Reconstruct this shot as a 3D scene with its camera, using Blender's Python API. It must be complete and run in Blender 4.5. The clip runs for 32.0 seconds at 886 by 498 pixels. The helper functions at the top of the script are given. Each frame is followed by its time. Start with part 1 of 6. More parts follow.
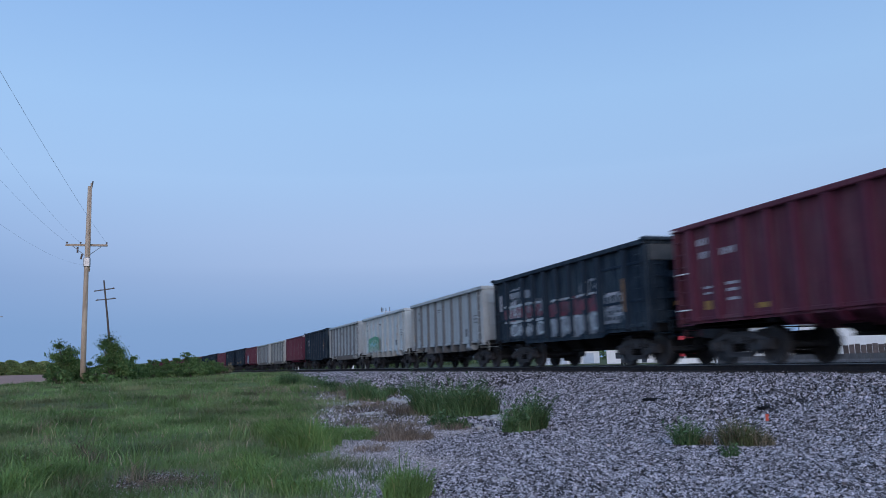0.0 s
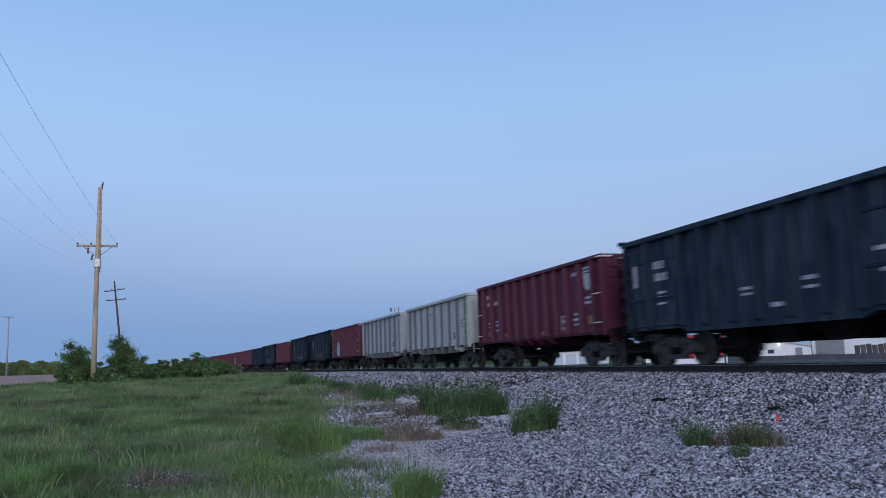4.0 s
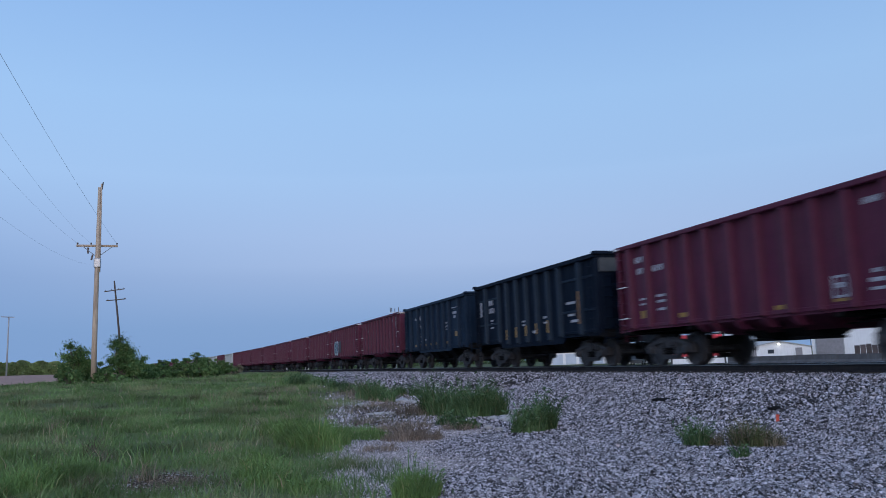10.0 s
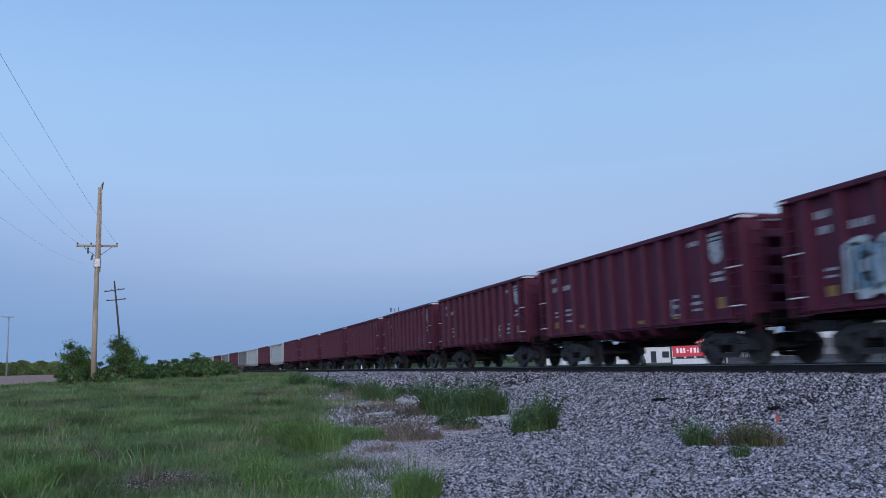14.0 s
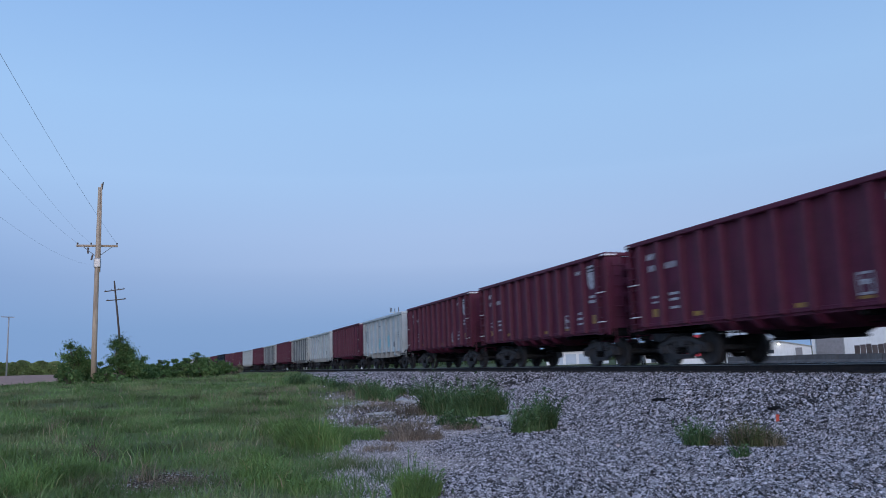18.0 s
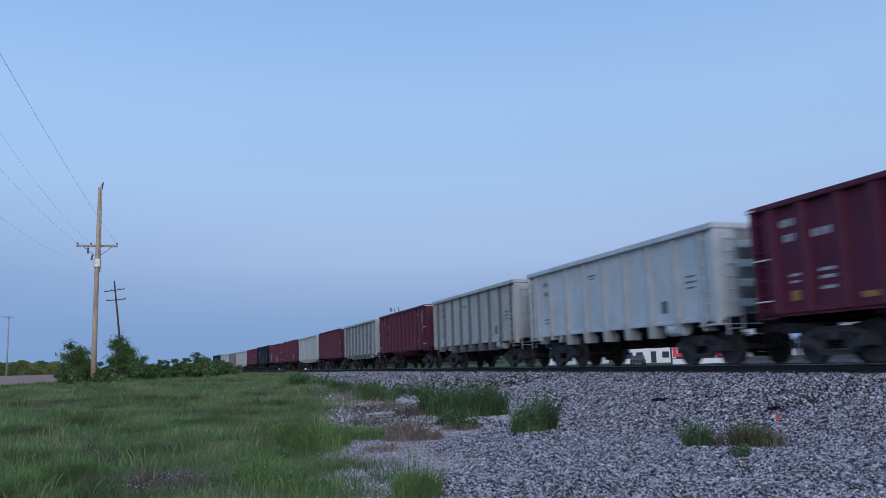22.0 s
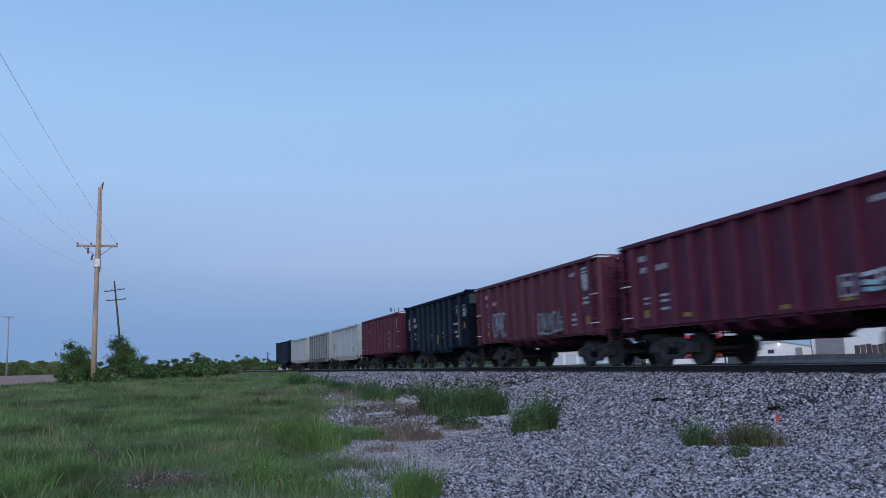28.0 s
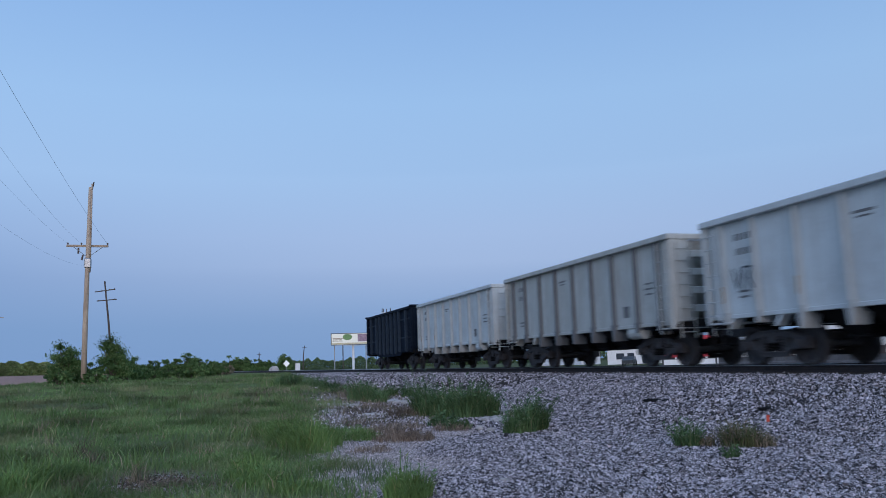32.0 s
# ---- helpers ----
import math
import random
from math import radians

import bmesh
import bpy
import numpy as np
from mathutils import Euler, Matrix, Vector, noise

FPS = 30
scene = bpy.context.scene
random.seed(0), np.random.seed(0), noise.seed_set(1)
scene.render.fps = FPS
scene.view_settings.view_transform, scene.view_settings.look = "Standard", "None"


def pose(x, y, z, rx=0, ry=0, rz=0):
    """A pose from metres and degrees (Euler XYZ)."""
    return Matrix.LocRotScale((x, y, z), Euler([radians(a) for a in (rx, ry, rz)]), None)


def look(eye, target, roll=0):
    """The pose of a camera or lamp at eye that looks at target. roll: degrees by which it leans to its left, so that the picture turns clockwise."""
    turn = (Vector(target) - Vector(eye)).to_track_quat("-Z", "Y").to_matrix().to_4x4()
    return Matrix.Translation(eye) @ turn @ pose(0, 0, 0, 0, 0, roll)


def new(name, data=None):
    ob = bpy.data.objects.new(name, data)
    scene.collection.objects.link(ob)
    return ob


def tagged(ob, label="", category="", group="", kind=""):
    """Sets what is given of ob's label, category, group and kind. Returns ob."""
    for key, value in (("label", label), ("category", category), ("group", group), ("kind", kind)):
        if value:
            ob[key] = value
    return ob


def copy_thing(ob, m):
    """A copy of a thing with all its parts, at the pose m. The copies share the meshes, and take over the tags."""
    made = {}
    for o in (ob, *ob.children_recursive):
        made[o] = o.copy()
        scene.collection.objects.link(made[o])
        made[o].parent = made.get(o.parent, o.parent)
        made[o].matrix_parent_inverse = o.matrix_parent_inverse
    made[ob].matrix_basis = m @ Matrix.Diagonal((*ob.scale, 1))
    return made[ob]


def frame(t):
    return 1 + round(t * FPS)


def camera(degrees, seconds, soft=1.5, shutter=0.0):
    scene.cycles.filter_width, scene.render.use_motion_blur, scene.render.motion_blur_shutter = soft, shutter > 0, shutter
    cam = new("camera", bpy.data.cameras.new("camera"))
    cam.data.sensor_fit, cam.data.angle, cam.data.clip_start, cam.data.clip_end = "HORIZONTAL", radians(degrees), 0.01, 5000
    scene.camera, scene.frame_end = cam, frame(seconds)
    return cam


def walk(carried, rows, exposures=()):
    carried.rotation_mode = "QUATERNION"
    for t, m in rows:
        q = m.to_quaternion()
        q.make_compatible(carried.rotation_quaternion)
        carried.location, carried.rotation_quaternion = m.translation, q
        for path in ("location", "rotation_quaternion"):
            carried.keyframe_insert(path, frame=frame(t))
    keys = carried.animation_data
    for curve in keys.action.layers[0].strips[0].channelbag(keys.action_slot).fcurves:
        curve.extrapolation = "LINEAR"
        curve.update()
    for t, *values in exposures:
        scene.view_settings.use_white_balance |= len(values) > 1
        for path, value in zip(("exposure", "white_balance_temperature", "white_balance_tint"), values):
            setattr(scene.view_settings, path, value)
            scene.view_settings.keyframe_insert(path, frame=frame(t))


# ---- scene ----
from math import cos, sin, pi, sqrt

# camera: stands still on the trackside gravel, turned a little at the start and the end
EYE = Vector((0, 0, 1.35))
RAIL = 1.052          # top of rail
TRACK = 14.0          # centre line of the track, y
BEND, CURVE = 43.7, 0.0007


def aim(right=0.0, up=0.0):
    a, p = radians(17.447 + right), radians(8.174 + up)
    d = Vector((-cos(a) * cos(p), sin(a) * cos(p), sin(p)))
    return look(EYE, EYE + d * 10, -1.9)


cam = camera(58.5, 32.0, soft=0.7, shutter=0.55)
walk(cam, [(0.0, aim(0.64, -0.03)), (0.2, aim(0.44, -0.02)), (0.5, aim(0.21)), (1.0, aim(0.06)), (1.5, aim()), (5.0, aim()), (16.0, aim()),
           (23.2, aim()), (23.5, aim(0, 0.13)), (24.0, aim(0, 0.05)), (24.4, aim(0, -0.05)), (25.0, aim()), (30.6, aim()),
           (31.0, aim(0.09, 0.03)), (31.5, aim(0.34, 0.03)), (32.0, aim(0.59, 0.03))],
     exposures=[(0.0, 0.0), (21.0, 0.0), (24.0, -0.04), (30.0, -0.02), (32.0, -0.07)])

# ---- light: clear sky just after sunset, glow low in the west beyond the right of the view
SUNSET = (0.975, -0.22)
world = bpy.data.worlds.new("dusk_sky")
scene.world = world
world.use_nodes = True
wn, wl = world.node_tree.nodes, world.node_tree.links
wn.clear()


def wnode(kind, **props):
    n = wn.new(kind)
    for key, value in props.items():
        if key == "operation":
            n.operation = value
        elif key == "blend_type":
            n.blend_type = value
    return n


coord = wnode("ShaderNodeTexCoord")
sep = wnode("ShaderNodeSeparateXYZ")
wl.new(coord.outputs["Generated"], sep.inputs[0])
ramp = wnode("ShaderNodeValToRGB")
wl.new(sep.outputs["Z"], ramp.inputs[0])
SKY = ((0.0, (0.20, 0.335, 0.60)), (0.05, (0.205, 0.345, 0.61)), (0.11, (0.25, 0.385, 0.655)), (0.16, (0.31, 0.46, 0.745)), (0.23, (0.355, 0.545, 0.85)), (0.32, (0.335, 0.545, 0.87)), (0.44, (0.265, 0.465, 0.82)), (0.62, (0.23, 0.43, 0.80)), (1.0, (0.20, 0.40, 0.80)))
el = ramp.color_ramp.elements
el[0].position, el[0].color = SKY[0][0], (*SKY[0][1], 1)
el[1].position, el[1].color = SKY[-1][0], (*SKY[-1][1], 1)
for p, c in SKY[1:-1]:
    el.new(p).color = (*c, 1)
west = wnode("ShaderNodeVectorMath", operation="DOT_PRODUCT")
west.inputs[1].default_value = (SUNSET[0], SUNSET[1], -0.05)
wl.new(coord.outputs["Generated"], west.inputs[0])
glow = wnode("ShaderNodeMapRange")
wl.new(west.outputs["Value"], glow.inputs[0])
glow.inputs[1].default_value, glow.inputs[2].default_value = -0.4, 1.0
power = wnode("ShaderNodeMath", operation="POWER")
wl.new(glow.outputs[0], power.inputs[0])
power.inputs[1].default_value = 2.0
warm = wnode("ShaderNodeMixRGB", blend_type="ADD")
wl.new(power.outputs[0], warm.inputs[0])
wl.new(ramp.outputs[0], warm.inputs[1])
warm.inputs[2].default_value = (0.72, 0.73, 0.79, 1)
away = wnode("ShaderNodeVectorMath", operation="DOT_PRODUCT")
away.inputs[1].default_value = (-0.90, 0.43, 0.0)
wl.new(coord.outputs["Generated"], away.inputs[0])
far_side = wnode("ShaderNodeMapRange")
wl.new(away.outputs["Value"], far_side.inputs[0])
far_side.inputs[1].default_value, far_side.inputs[2].default_value = 0.78, 1.0
belt = wnode("ShaderNodeValToRGB")
wl.new(sep.outputs["Z"], belt.inputs[0])
be = belt.color_ramp.elements
be[0].position, be[0].color = 0.0, (0, 0, 0, 1)
be[1].position, be[1].color = 0.24, (0, 0, 0, 1)
be.new(0.06).color = (0.3, 0.3, 0.3, 1)
be.new(0.125).color = (1, 1, 1, 1)
rosy = wnode("ShaderNodeMath", operation="MULTIPLY")
wl.new(far_side.outputs[0], rosy.inputs[0])
wl.new(belt.outputs[0], rosy.inputs[1])
venus = wnode("ShaderNodeMixRGB", blend_type="ADD")
wl.new(rosy.outputs[0], venus.inputs[0])
wl.new(warm.outputs[0], venus.inputs[1])
venus.inputs[2].default_value = (0.105, 0.10, 0.095, 1)
north = wnode("ShaderNodeVectorMath", operation="DOT_PRODUCT")
north.inputs[1].default_value = (0.30, 0.954, 0.0)
wl.new(coord.outputs["Generated"], north.inputs[0])
fall = wnode("ShaderNodeMapRange")
wl.new(north.outputs["Value"], fall.inputs[0])
fall.inputs[1].default_value, fall.inputs[2].default_value, fall.inputs[3].default_value, fall.inputs[4].default_value = -0.5, 0.5, 1.035, 0.975
level = wnode("ShaderNodeMixRGB", blend_type="MULTIPLY")
level.inputs[0].default_value = 1.0
wl.new(venus.outputs[0], level.inputs[1])
wl.new(fall.outputs[0], level.inputs[2])
back = wnode("ShaderNodeBackground")
wl.new(level.outputs[0], back.inputs[0])
back.inputs[1].default_value = 1.0
wout = wnode("ShaderNodeOutputWorld")
wl.new(back.outputs[0], wout.inputs[0])

sun_data = bpy.data.lights.new("sunset_glow", "SUN")
sun_data.energy, sun_data.angle, sun_data.color = 0.92, radians(30), (1.0, 0.82, 0.77)
sun = new("sunset_glow", sun_data)
sun.matrix_basis = look((0, 0, 40), (-SUNSET[0] * 40, -SUNSET[1] * 40, 31))
scene.view_settings.exposure = 0.0


# ---- materials
def material(name, base, second=None, rough=0.7, metal=0.0, scale=3.0, fine=40.0, bump=0.15, streak=0.0, dirt=None, dirt_amount=0.35, island=0.0, shade=0.0, depth=0.02, gloss=0.25):
    """Base and second colour mixed by noise at two scales, dirt in rain streaks, fine relief, random tone per object or per island."""
    m = bpy.data.materials.new(name)
    m.use_nodes = True
    nt = m.node_tree
    n, l = nt.nodes, nt.links
    bsdf = n["Principled BSDF"]
    bsdf.inputs["Roughness"].default_value, bsdf.inputs["Metallic"].default_value = rough, metal
    bsdf.inputs["Specular IOR Level"].default_value = gloss
    tc = n.new("ShaderNodeTexCoord")
    big = n.new("ShaderNodeTexNoise")
    big.inputs["Scale"].default_value, big.inputs["Detail"].default_value, big.inputs["Roughness"].default_value = scale, 6, 0.65
    l.new(tc.outputs["Object"], big.inputs["Vector"])
    small = n.new("ShaderNodeTexNoise")
    small.inputs["Scale"].default_value, small.inputs["Detail"].default_value = fine, 4
    l.new(tc.outputs["Object"], small.inputs["Vector"])
    spread = n.new("ShaderNodeMapRange")
    spread.inputs[1].default_value, spread.inputs[2].default_value = 0.36, 0.66
    l.new(big.outputs["Fac"], spread.inputs[0])
    mix = n.new("ShaderNodeMixRGB")
    mix.inputs[1].default_value = (*base, 1)
    mix.inputs[2].default_value = (*(second or [c * 0.7 for c in base]), 1)
    l.new(spread.outputs[0], mix.inputs[0])
    colour = mix.outputs[0]
    if streak:
        squash = n.new("ShaderNodeMapping")
        squash.inputs["Scale"].default_value = (5.0, 5.0, 0.35)
        l.new(tc.outputs["Object"], squash.inputs[0])
        run = n.new("ShaderNodeTexNoise")
        run.inputs["Scale"].default_value, run.inputs["Detail"].default_value = 1.6, 5
        l.new(squash.outputs[0], run.inputs["Vector"])
        edge = n.new("ShaderNodeMapRange")
        edge.inputs[1].default_value, edge.inputs[2].default_value, edge.inputs[4].default_value = 0.48, 0.72, streak
        l.new(run.outputs["Fac"], edge.inputs[0])
        soil = n.new("ShaderNodeMixRGB")
        soil.inputs[2].default_value = (*(dirt or (0.12, 0.09, 0.07)), 1)
        l.new(edge.outputs[0], soil.inputs[0])
        l.new(colour, soil.inputs[1])
        colour = soil.outputs[0]
    grain = n.new("ShaderNodeMapRange")
    grain.inputs[3].default_value, grain.inputs[4].default_value = 1 - dirt_amount, 1 + dirt_amount
    l.new(small.outputs["Fac"], grain.inputs[0])
    tone = n.new("ShaderNodeMixRGB")
    tone.blend_type, tone.inputs[0].default_value = "MULTIPLY", 1.0
    l.new(colour, tone.inputs[1])
    l.new(grain.outputs[0], tone.inputs[2])
    colour = tone.outputs[0]
    if island or shade:
        pick = n.new("ShaderNodeNewGeometry").outputs["Random Per Island"] if island else n.new("ShaderNodeObjectInfo").outputs["Random"]
        vary = n.new("ShaderNodeMapRange")
        vary.inputs[3].default_value, vary.inputs[4].default_value = 1 - (island or shade), 1 + (island or shade)
        if island:
            skew = n.new("ShaderNodeMath")
            skew.operation, skew.inputs[1].default_value = "POWER", 1.7
            l.new(pick, skew.inputs[0])
            pick = skew.outputs[0]
        l.new(pick, vary.inputs[0])
        again = n.new("ShaderNodeMixRGB")
        again.blend_type, again.inputs[0].default_value = "MULTIPLY", 1.0
        l.new(colour, again.inputs[1])
        l.new(vary.outputs[0], again.inputs[2])
        colour = again.outputs[0]
    l.new(colour, bsdf.inputs["Base Color"])
    if bump:
        b = n.new("ShaderNodeBump")
        b.inputs["Strength"].default_value, b.inputs["Distance"].default_value = bump, depth
        l.new(small.outputs["Fac"], b.inputs["Height"])
        l.new(b.outputs[0], bsdf.inputs["Normal"])
    return m


def lit(name, colour, strength):
    m = bpy.data.materials.new(name)
    m.use_nodes = True
    b = m.node_tree.nodes["Principled BSDF"]
    b.inputs["Base Color"].default_value = (*colour, 1)
    b.inputs["Emission Color"].default_value = (*colour, 1)
    b.inputs["Emission Strength"].default_value = strength
    return m


def tuft_material(name, low, high, straw, share, faded=None):
    """Leaf blades: each island its own green, some of them dry."""
    m = bpy.data.materials.new(name)
    m.use_nodes = True
    n, l = m.node_tree.nodes, m.node_tree.links
    geo = n.new("ShaderNodeNewGeometry")
    r = n.new("ShaderNodeValToRGB")
    r.color_ramp.interpolation = "LINEAR"
    e = r.color_ramp.elements
    e[0].position, e[0].color = 0.0, (*low, 1)
    e[1].position, e[1].color = 1.0, (*straw, 1)
    e.new(1 - share).color = (*high, 1)
    e.new(1 - share * 0.55).color = (*straw, 1)
    l.new(geo.outputs["Random Per Island"], r.inputs[0])
    tc = n.new("ShaderNodeTexCoord")
    patch = n.new("ShaderNodeTexNoise")
    patch.inputs["Scale"].default_value, patch.inputs["Detail"].default_value = 0.55, 4
    l.new(tc.outputs["Object"], patch.inputs["Vector"])
    rng = n.new("ShaderNodeMapRange")
    rng.inputs[1].default_value, rng.inputs[2].default_value, rng.inputs[3].default_value, rng.inputs[4].default_value = 0.32, 0.68, 0.45, 1.45
    l.new(patch.outputs["Fac"], rng.inputs[0])
    mul = n.new("ShaderNodeMixRGB")
    mul.blend_type, mul.inputs[0].default_value = "MULTIPLY", 1
    tint = r.outputs[0]
    if faded:
        wide = n.new("ShaderNodeTexNoise")
        wide.inputs["Scale"].default_value, wide.inputs["Detail"].default_value = 0.32, 5
        l.new(tc.outputs["Object"], wide.inputs["Vector"])
        dry = n.new("ShaderNodeMapRange")
        dry.inputs[1].default_value, dry.inputs[2].default_value, dry.inputs[4].default_value = 0.50, 0.68, 0.75
        l.new(wide.outputs["Fac"], dry.inputs[0])
        pale = n.new("ShaderNodeMixRGB")
        pale.inputs[2].default_value = (*faded, 1)
        l.new(dry.outputs[0], pale.inputs[0])
        l.new(tint, pale.inputs[1])
        tint = pale.outputs[0]
    l.new(tint, mul.inputs[1])
    l.new(rng.outputs[0], mul.inputs[2])
    b = n["Principled BSDF"]
    b.inputs["Roughness"].default_value = 0.7
    b.inputs["Specular IOR Level"].default_value = 0.15
    l.new(mul.outputs[0], b.inputs["Base Color"])
    return m


RED = material("oxide_red_paint", (0.112, 0.0168, 0.042), (0.073, 0.0118, 0.030), 0.6, scale=1.1, fine=30, streak=0.6, dirt=(0.105, 0.040, 0.050), bump=0.12, dirt_amount=0.25)
RED_OLD = material("faded_red_paint", (0.122, 0.026, 0.044), (0.078, 0.020, 0.034), 0.65, scale=1.0, fine=24, streak=0.9, dirt=(0.17, 0.085, 0.095), bump=0.12, dirt_amount=0.3)
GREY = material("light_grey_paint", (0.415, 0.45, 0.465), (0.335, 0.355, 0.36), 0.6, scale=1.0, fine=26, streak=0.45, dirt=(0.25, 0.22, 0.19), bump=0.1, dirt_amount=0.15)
WHITE = material("chalky_white_paint", (0.52, 0.575, 0.59), (0.43, 0.465, 0.475), 0.6, scale=1.1, fine=26, streak=0.4, dirt=(0.33, 0.31, 0.28), bump=0.1, dirt_amount=0.13)
BEIGE = material("dusty_beige_grey_paint", (0.450, 0.470, 0.455), (0.360, 0.372, 0.355), 0.65, scale=1.0, fine=26, streak=0.5, dirt=(0.27, 0.235, 0.19), bump=0.1, dirt_amount=0.15)
# Pinker copy of the red: brightness of lit posts and ends put in colour.
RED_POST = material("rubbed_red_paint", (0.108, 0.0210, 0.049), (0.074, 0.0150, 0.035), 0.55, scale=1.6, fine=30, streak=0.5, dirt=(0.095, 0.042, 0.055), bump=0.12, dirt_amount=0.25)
# Much darker grey: shade on the posts' sides put into the paint colour.
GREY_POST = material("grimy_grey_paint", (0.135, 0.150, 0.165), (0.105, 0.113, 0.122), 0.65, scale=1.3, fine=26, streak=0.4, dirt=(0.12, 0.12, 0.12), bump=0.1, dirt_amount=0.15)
# Darker white, offsetting in colour the sun lamp's brightness on the posts.
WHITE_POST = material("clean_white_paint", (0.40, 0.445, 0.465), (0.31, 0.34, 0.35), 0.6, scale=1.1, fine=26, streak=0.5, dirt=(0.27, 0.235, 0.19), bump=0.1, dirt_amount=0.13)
# Lighter copy of the black: light caught by post faces put in colour.
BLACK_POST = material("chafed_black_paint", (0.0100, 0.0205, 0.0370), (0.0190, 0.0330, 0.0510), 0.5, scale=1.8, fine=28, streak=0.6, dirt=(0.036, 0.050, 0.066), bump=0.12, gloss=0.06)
BLACK = material("sooty_black_paint", (0.0044, 0.0086, 0.0185), (0.0080, 0.0130, 0.0235), 0.65, scale=1.3, fine=28, streak=0.55, dirt=(0.021, 0.031, 0.043), bump=0.12, gloss=0.05)
TEAL = material("weathered_blue_black_paint", (0.010, 0.019, 0.032), (0.026, 0.040, 0.056), 0.65, scale=0.9, fine=28, streak=0.85, dirt=(0.085, 0.105, 0.120), bump=0.12, gloss=0.06)
NAVY = material("navy_blue_paint", (0.0070, 0.0180, 0.0370), (0.0125, 0.0260, 0.0480), 0.55, scale=1.2, fine=28, streak=0.5, dirt=(0.030, 0.046, 0.066), bump=0.08, gloss=0.08)
GLINT = material("bare_shiny_steel", (0.78, 0.76, 0.76), (0.62, 0.60, 0.60), 0.4, scale=9, fine=50, bump=0.0, dirt_amount=0.1)
CAST = material("dusty_cast_steel", (0.038, 0.040, 0.047), (0.066, 0.063, 0.064), 0.85, 0.0, scale=5, fine=60, bump=0.3)
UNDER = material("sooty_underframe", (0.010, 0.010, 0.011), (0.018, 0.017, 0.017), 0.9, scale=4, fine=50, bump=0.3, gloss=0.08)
WHEEL = material("worn_wheel_steel", (0.038, 0.038, 0.044), (0.064, 0.060, 0.060), 0.7, 0.0, scale=6, fine=60, bump=0.2)
RAILTOP = material("polished_rail_head", (0.42, 0.43, 0.45), (0.30, 0.31, 0.33), 0.28, 1.0, scale=8, fine=60, bump=0.05)
RAILWEB = material("rusty_rail_web", (0.018, 0.017, 0.020), (0.030, 0.025, 0.025), 0.9, scale=6, fine=60, bump=0.3)
TIE = material("creosoted_timber", (0.030, 0.026, 0.024), (0.055, 0.047, 0.040), 0.9, scale=5, fine=50, bump=0.5)
MARK = material("white_stencil_paint", (0.54, 0.53, 0.56), (0.26, 0.23, 0.25), 0.65, scale=9, fine=60, bump=0.0, dirt_amount=0.3)
INK = material("black_stencil_paint", (0.10, 0.105, 0.11), (0.20, 0.20, 0.20), 0.65, scale=9, fine=60, bump=0.0)
AMBER = material("yellow_reflector_tape", (0.40, 0.22, 0.05), (0.22, 0.13, 0.05), 0.45, scale=9, fine=60, bump=0.0)
RUST = material("orange_rust", (0.27, 0.14, 0.06), (0.14, 0.08, 0.045), 0.85, scale=6, fine=60, bump=0.2)
STAIN = material("thin_rust_stain", (0.44, 0.29, 0.17), (0.36, 0.28, 0.21), 0.8, scale=5, fine=40, bump=0.0)
SPRAY_GREEN = material("green_spray_paint", (0.05, 0.25, 0.13), (0.14, 0.34, 0.22), 0.55, scale=8, fine=60, bump=0)
SPRAY_MOSS = material("mossy_green_spray_paint", (0.25, 0.34, 0.26), (0.40, 0.47, 0.42), 0.55, scale=5, fine=50, bump=0)
SPRAY_BLUE = material("pale_blue_spray_paint", (0.14, 0.27, 0.36), (0.26, 0.33, 0.40), 0.55, scale=6, fine=60, bump=0)
SPRAY_TEAL = material("teal_spray_paint", (0.20, 0.44, 0.50), (0.34, 0.55, 0.58), 0.55, scale=6, fine=60, bump=0)
SPRAY_HAZE = material("thin_teal_spray_paint", (0.27, 0.47, 0.54), (0.42, 0.54, 0.58), 0.55, scale=3, fine=40, bump=0)
SPRAY_WHITE = material("white_spray_paint", (0.50, 0.54, 0.56), (0.34, 0.37, 0.39), 0.55, scale=6, fine=60, bump=0)
SPRAY_FADED = material("worn_off_white_spray_paint", (0.30, 0.32, 0.35), (0.13, 0.14, 0.16), 0.6, scale=3.5, fine=40, bump=0)
SPRAY_PINK = material("faded_red_spray_paint", (0.17, 0.07, 0.09), (0.06, 0.04, 0.055), 0.55, scale=6, fine=60, bump=0)
SPRAY_RED = material("brick_red_spray_paint", (0.20, 0.045, 0.065), (0.10, 0.05, 0.07), 0.55, scale=4, fine=40, bump=0)
SPRAY_DARK = material("black_spray_paint", (0.022, 0.026, 0.034), (0.04, 0.05, 0.06), 0.55, scale=6, fine=60, bump=0)

STONE = material("crushed_stone", (0.502, 0.448, 0.462), (0.258, 0.228, 0.237), 1.0, scale=30, fine=160, bump=0.3, island=0.9, depth=0.004, gloss=0.05)
GRIT = material("fine_pale_gravel", (0.56, 0.480, 0.465), (0.38, 0.325, 0.315), 1.0, scale=20, fine=160, bump=0.3, island=0.55, depth=0.004, gloss=0.05)
CLOD = material("crumbly_brown_soil", (0.195, 0.148, 0.108), (0.110, 0.084, 0.066), 1.0, scale=20, fine=120, bump=0.3, island=0.6, depth=0.004, gloss=0.03)
# Soil darkened in colour to stand for shadow between the stones.
SOIL = material("gravelly_soil", (0.070, 0.058, 0.054), (0.028, 0.023, 0.022), 1.0, scale=1.3, fine=22, bump=0.9, dirt_amount=0.7, depth=0.04, gloss=0.02)
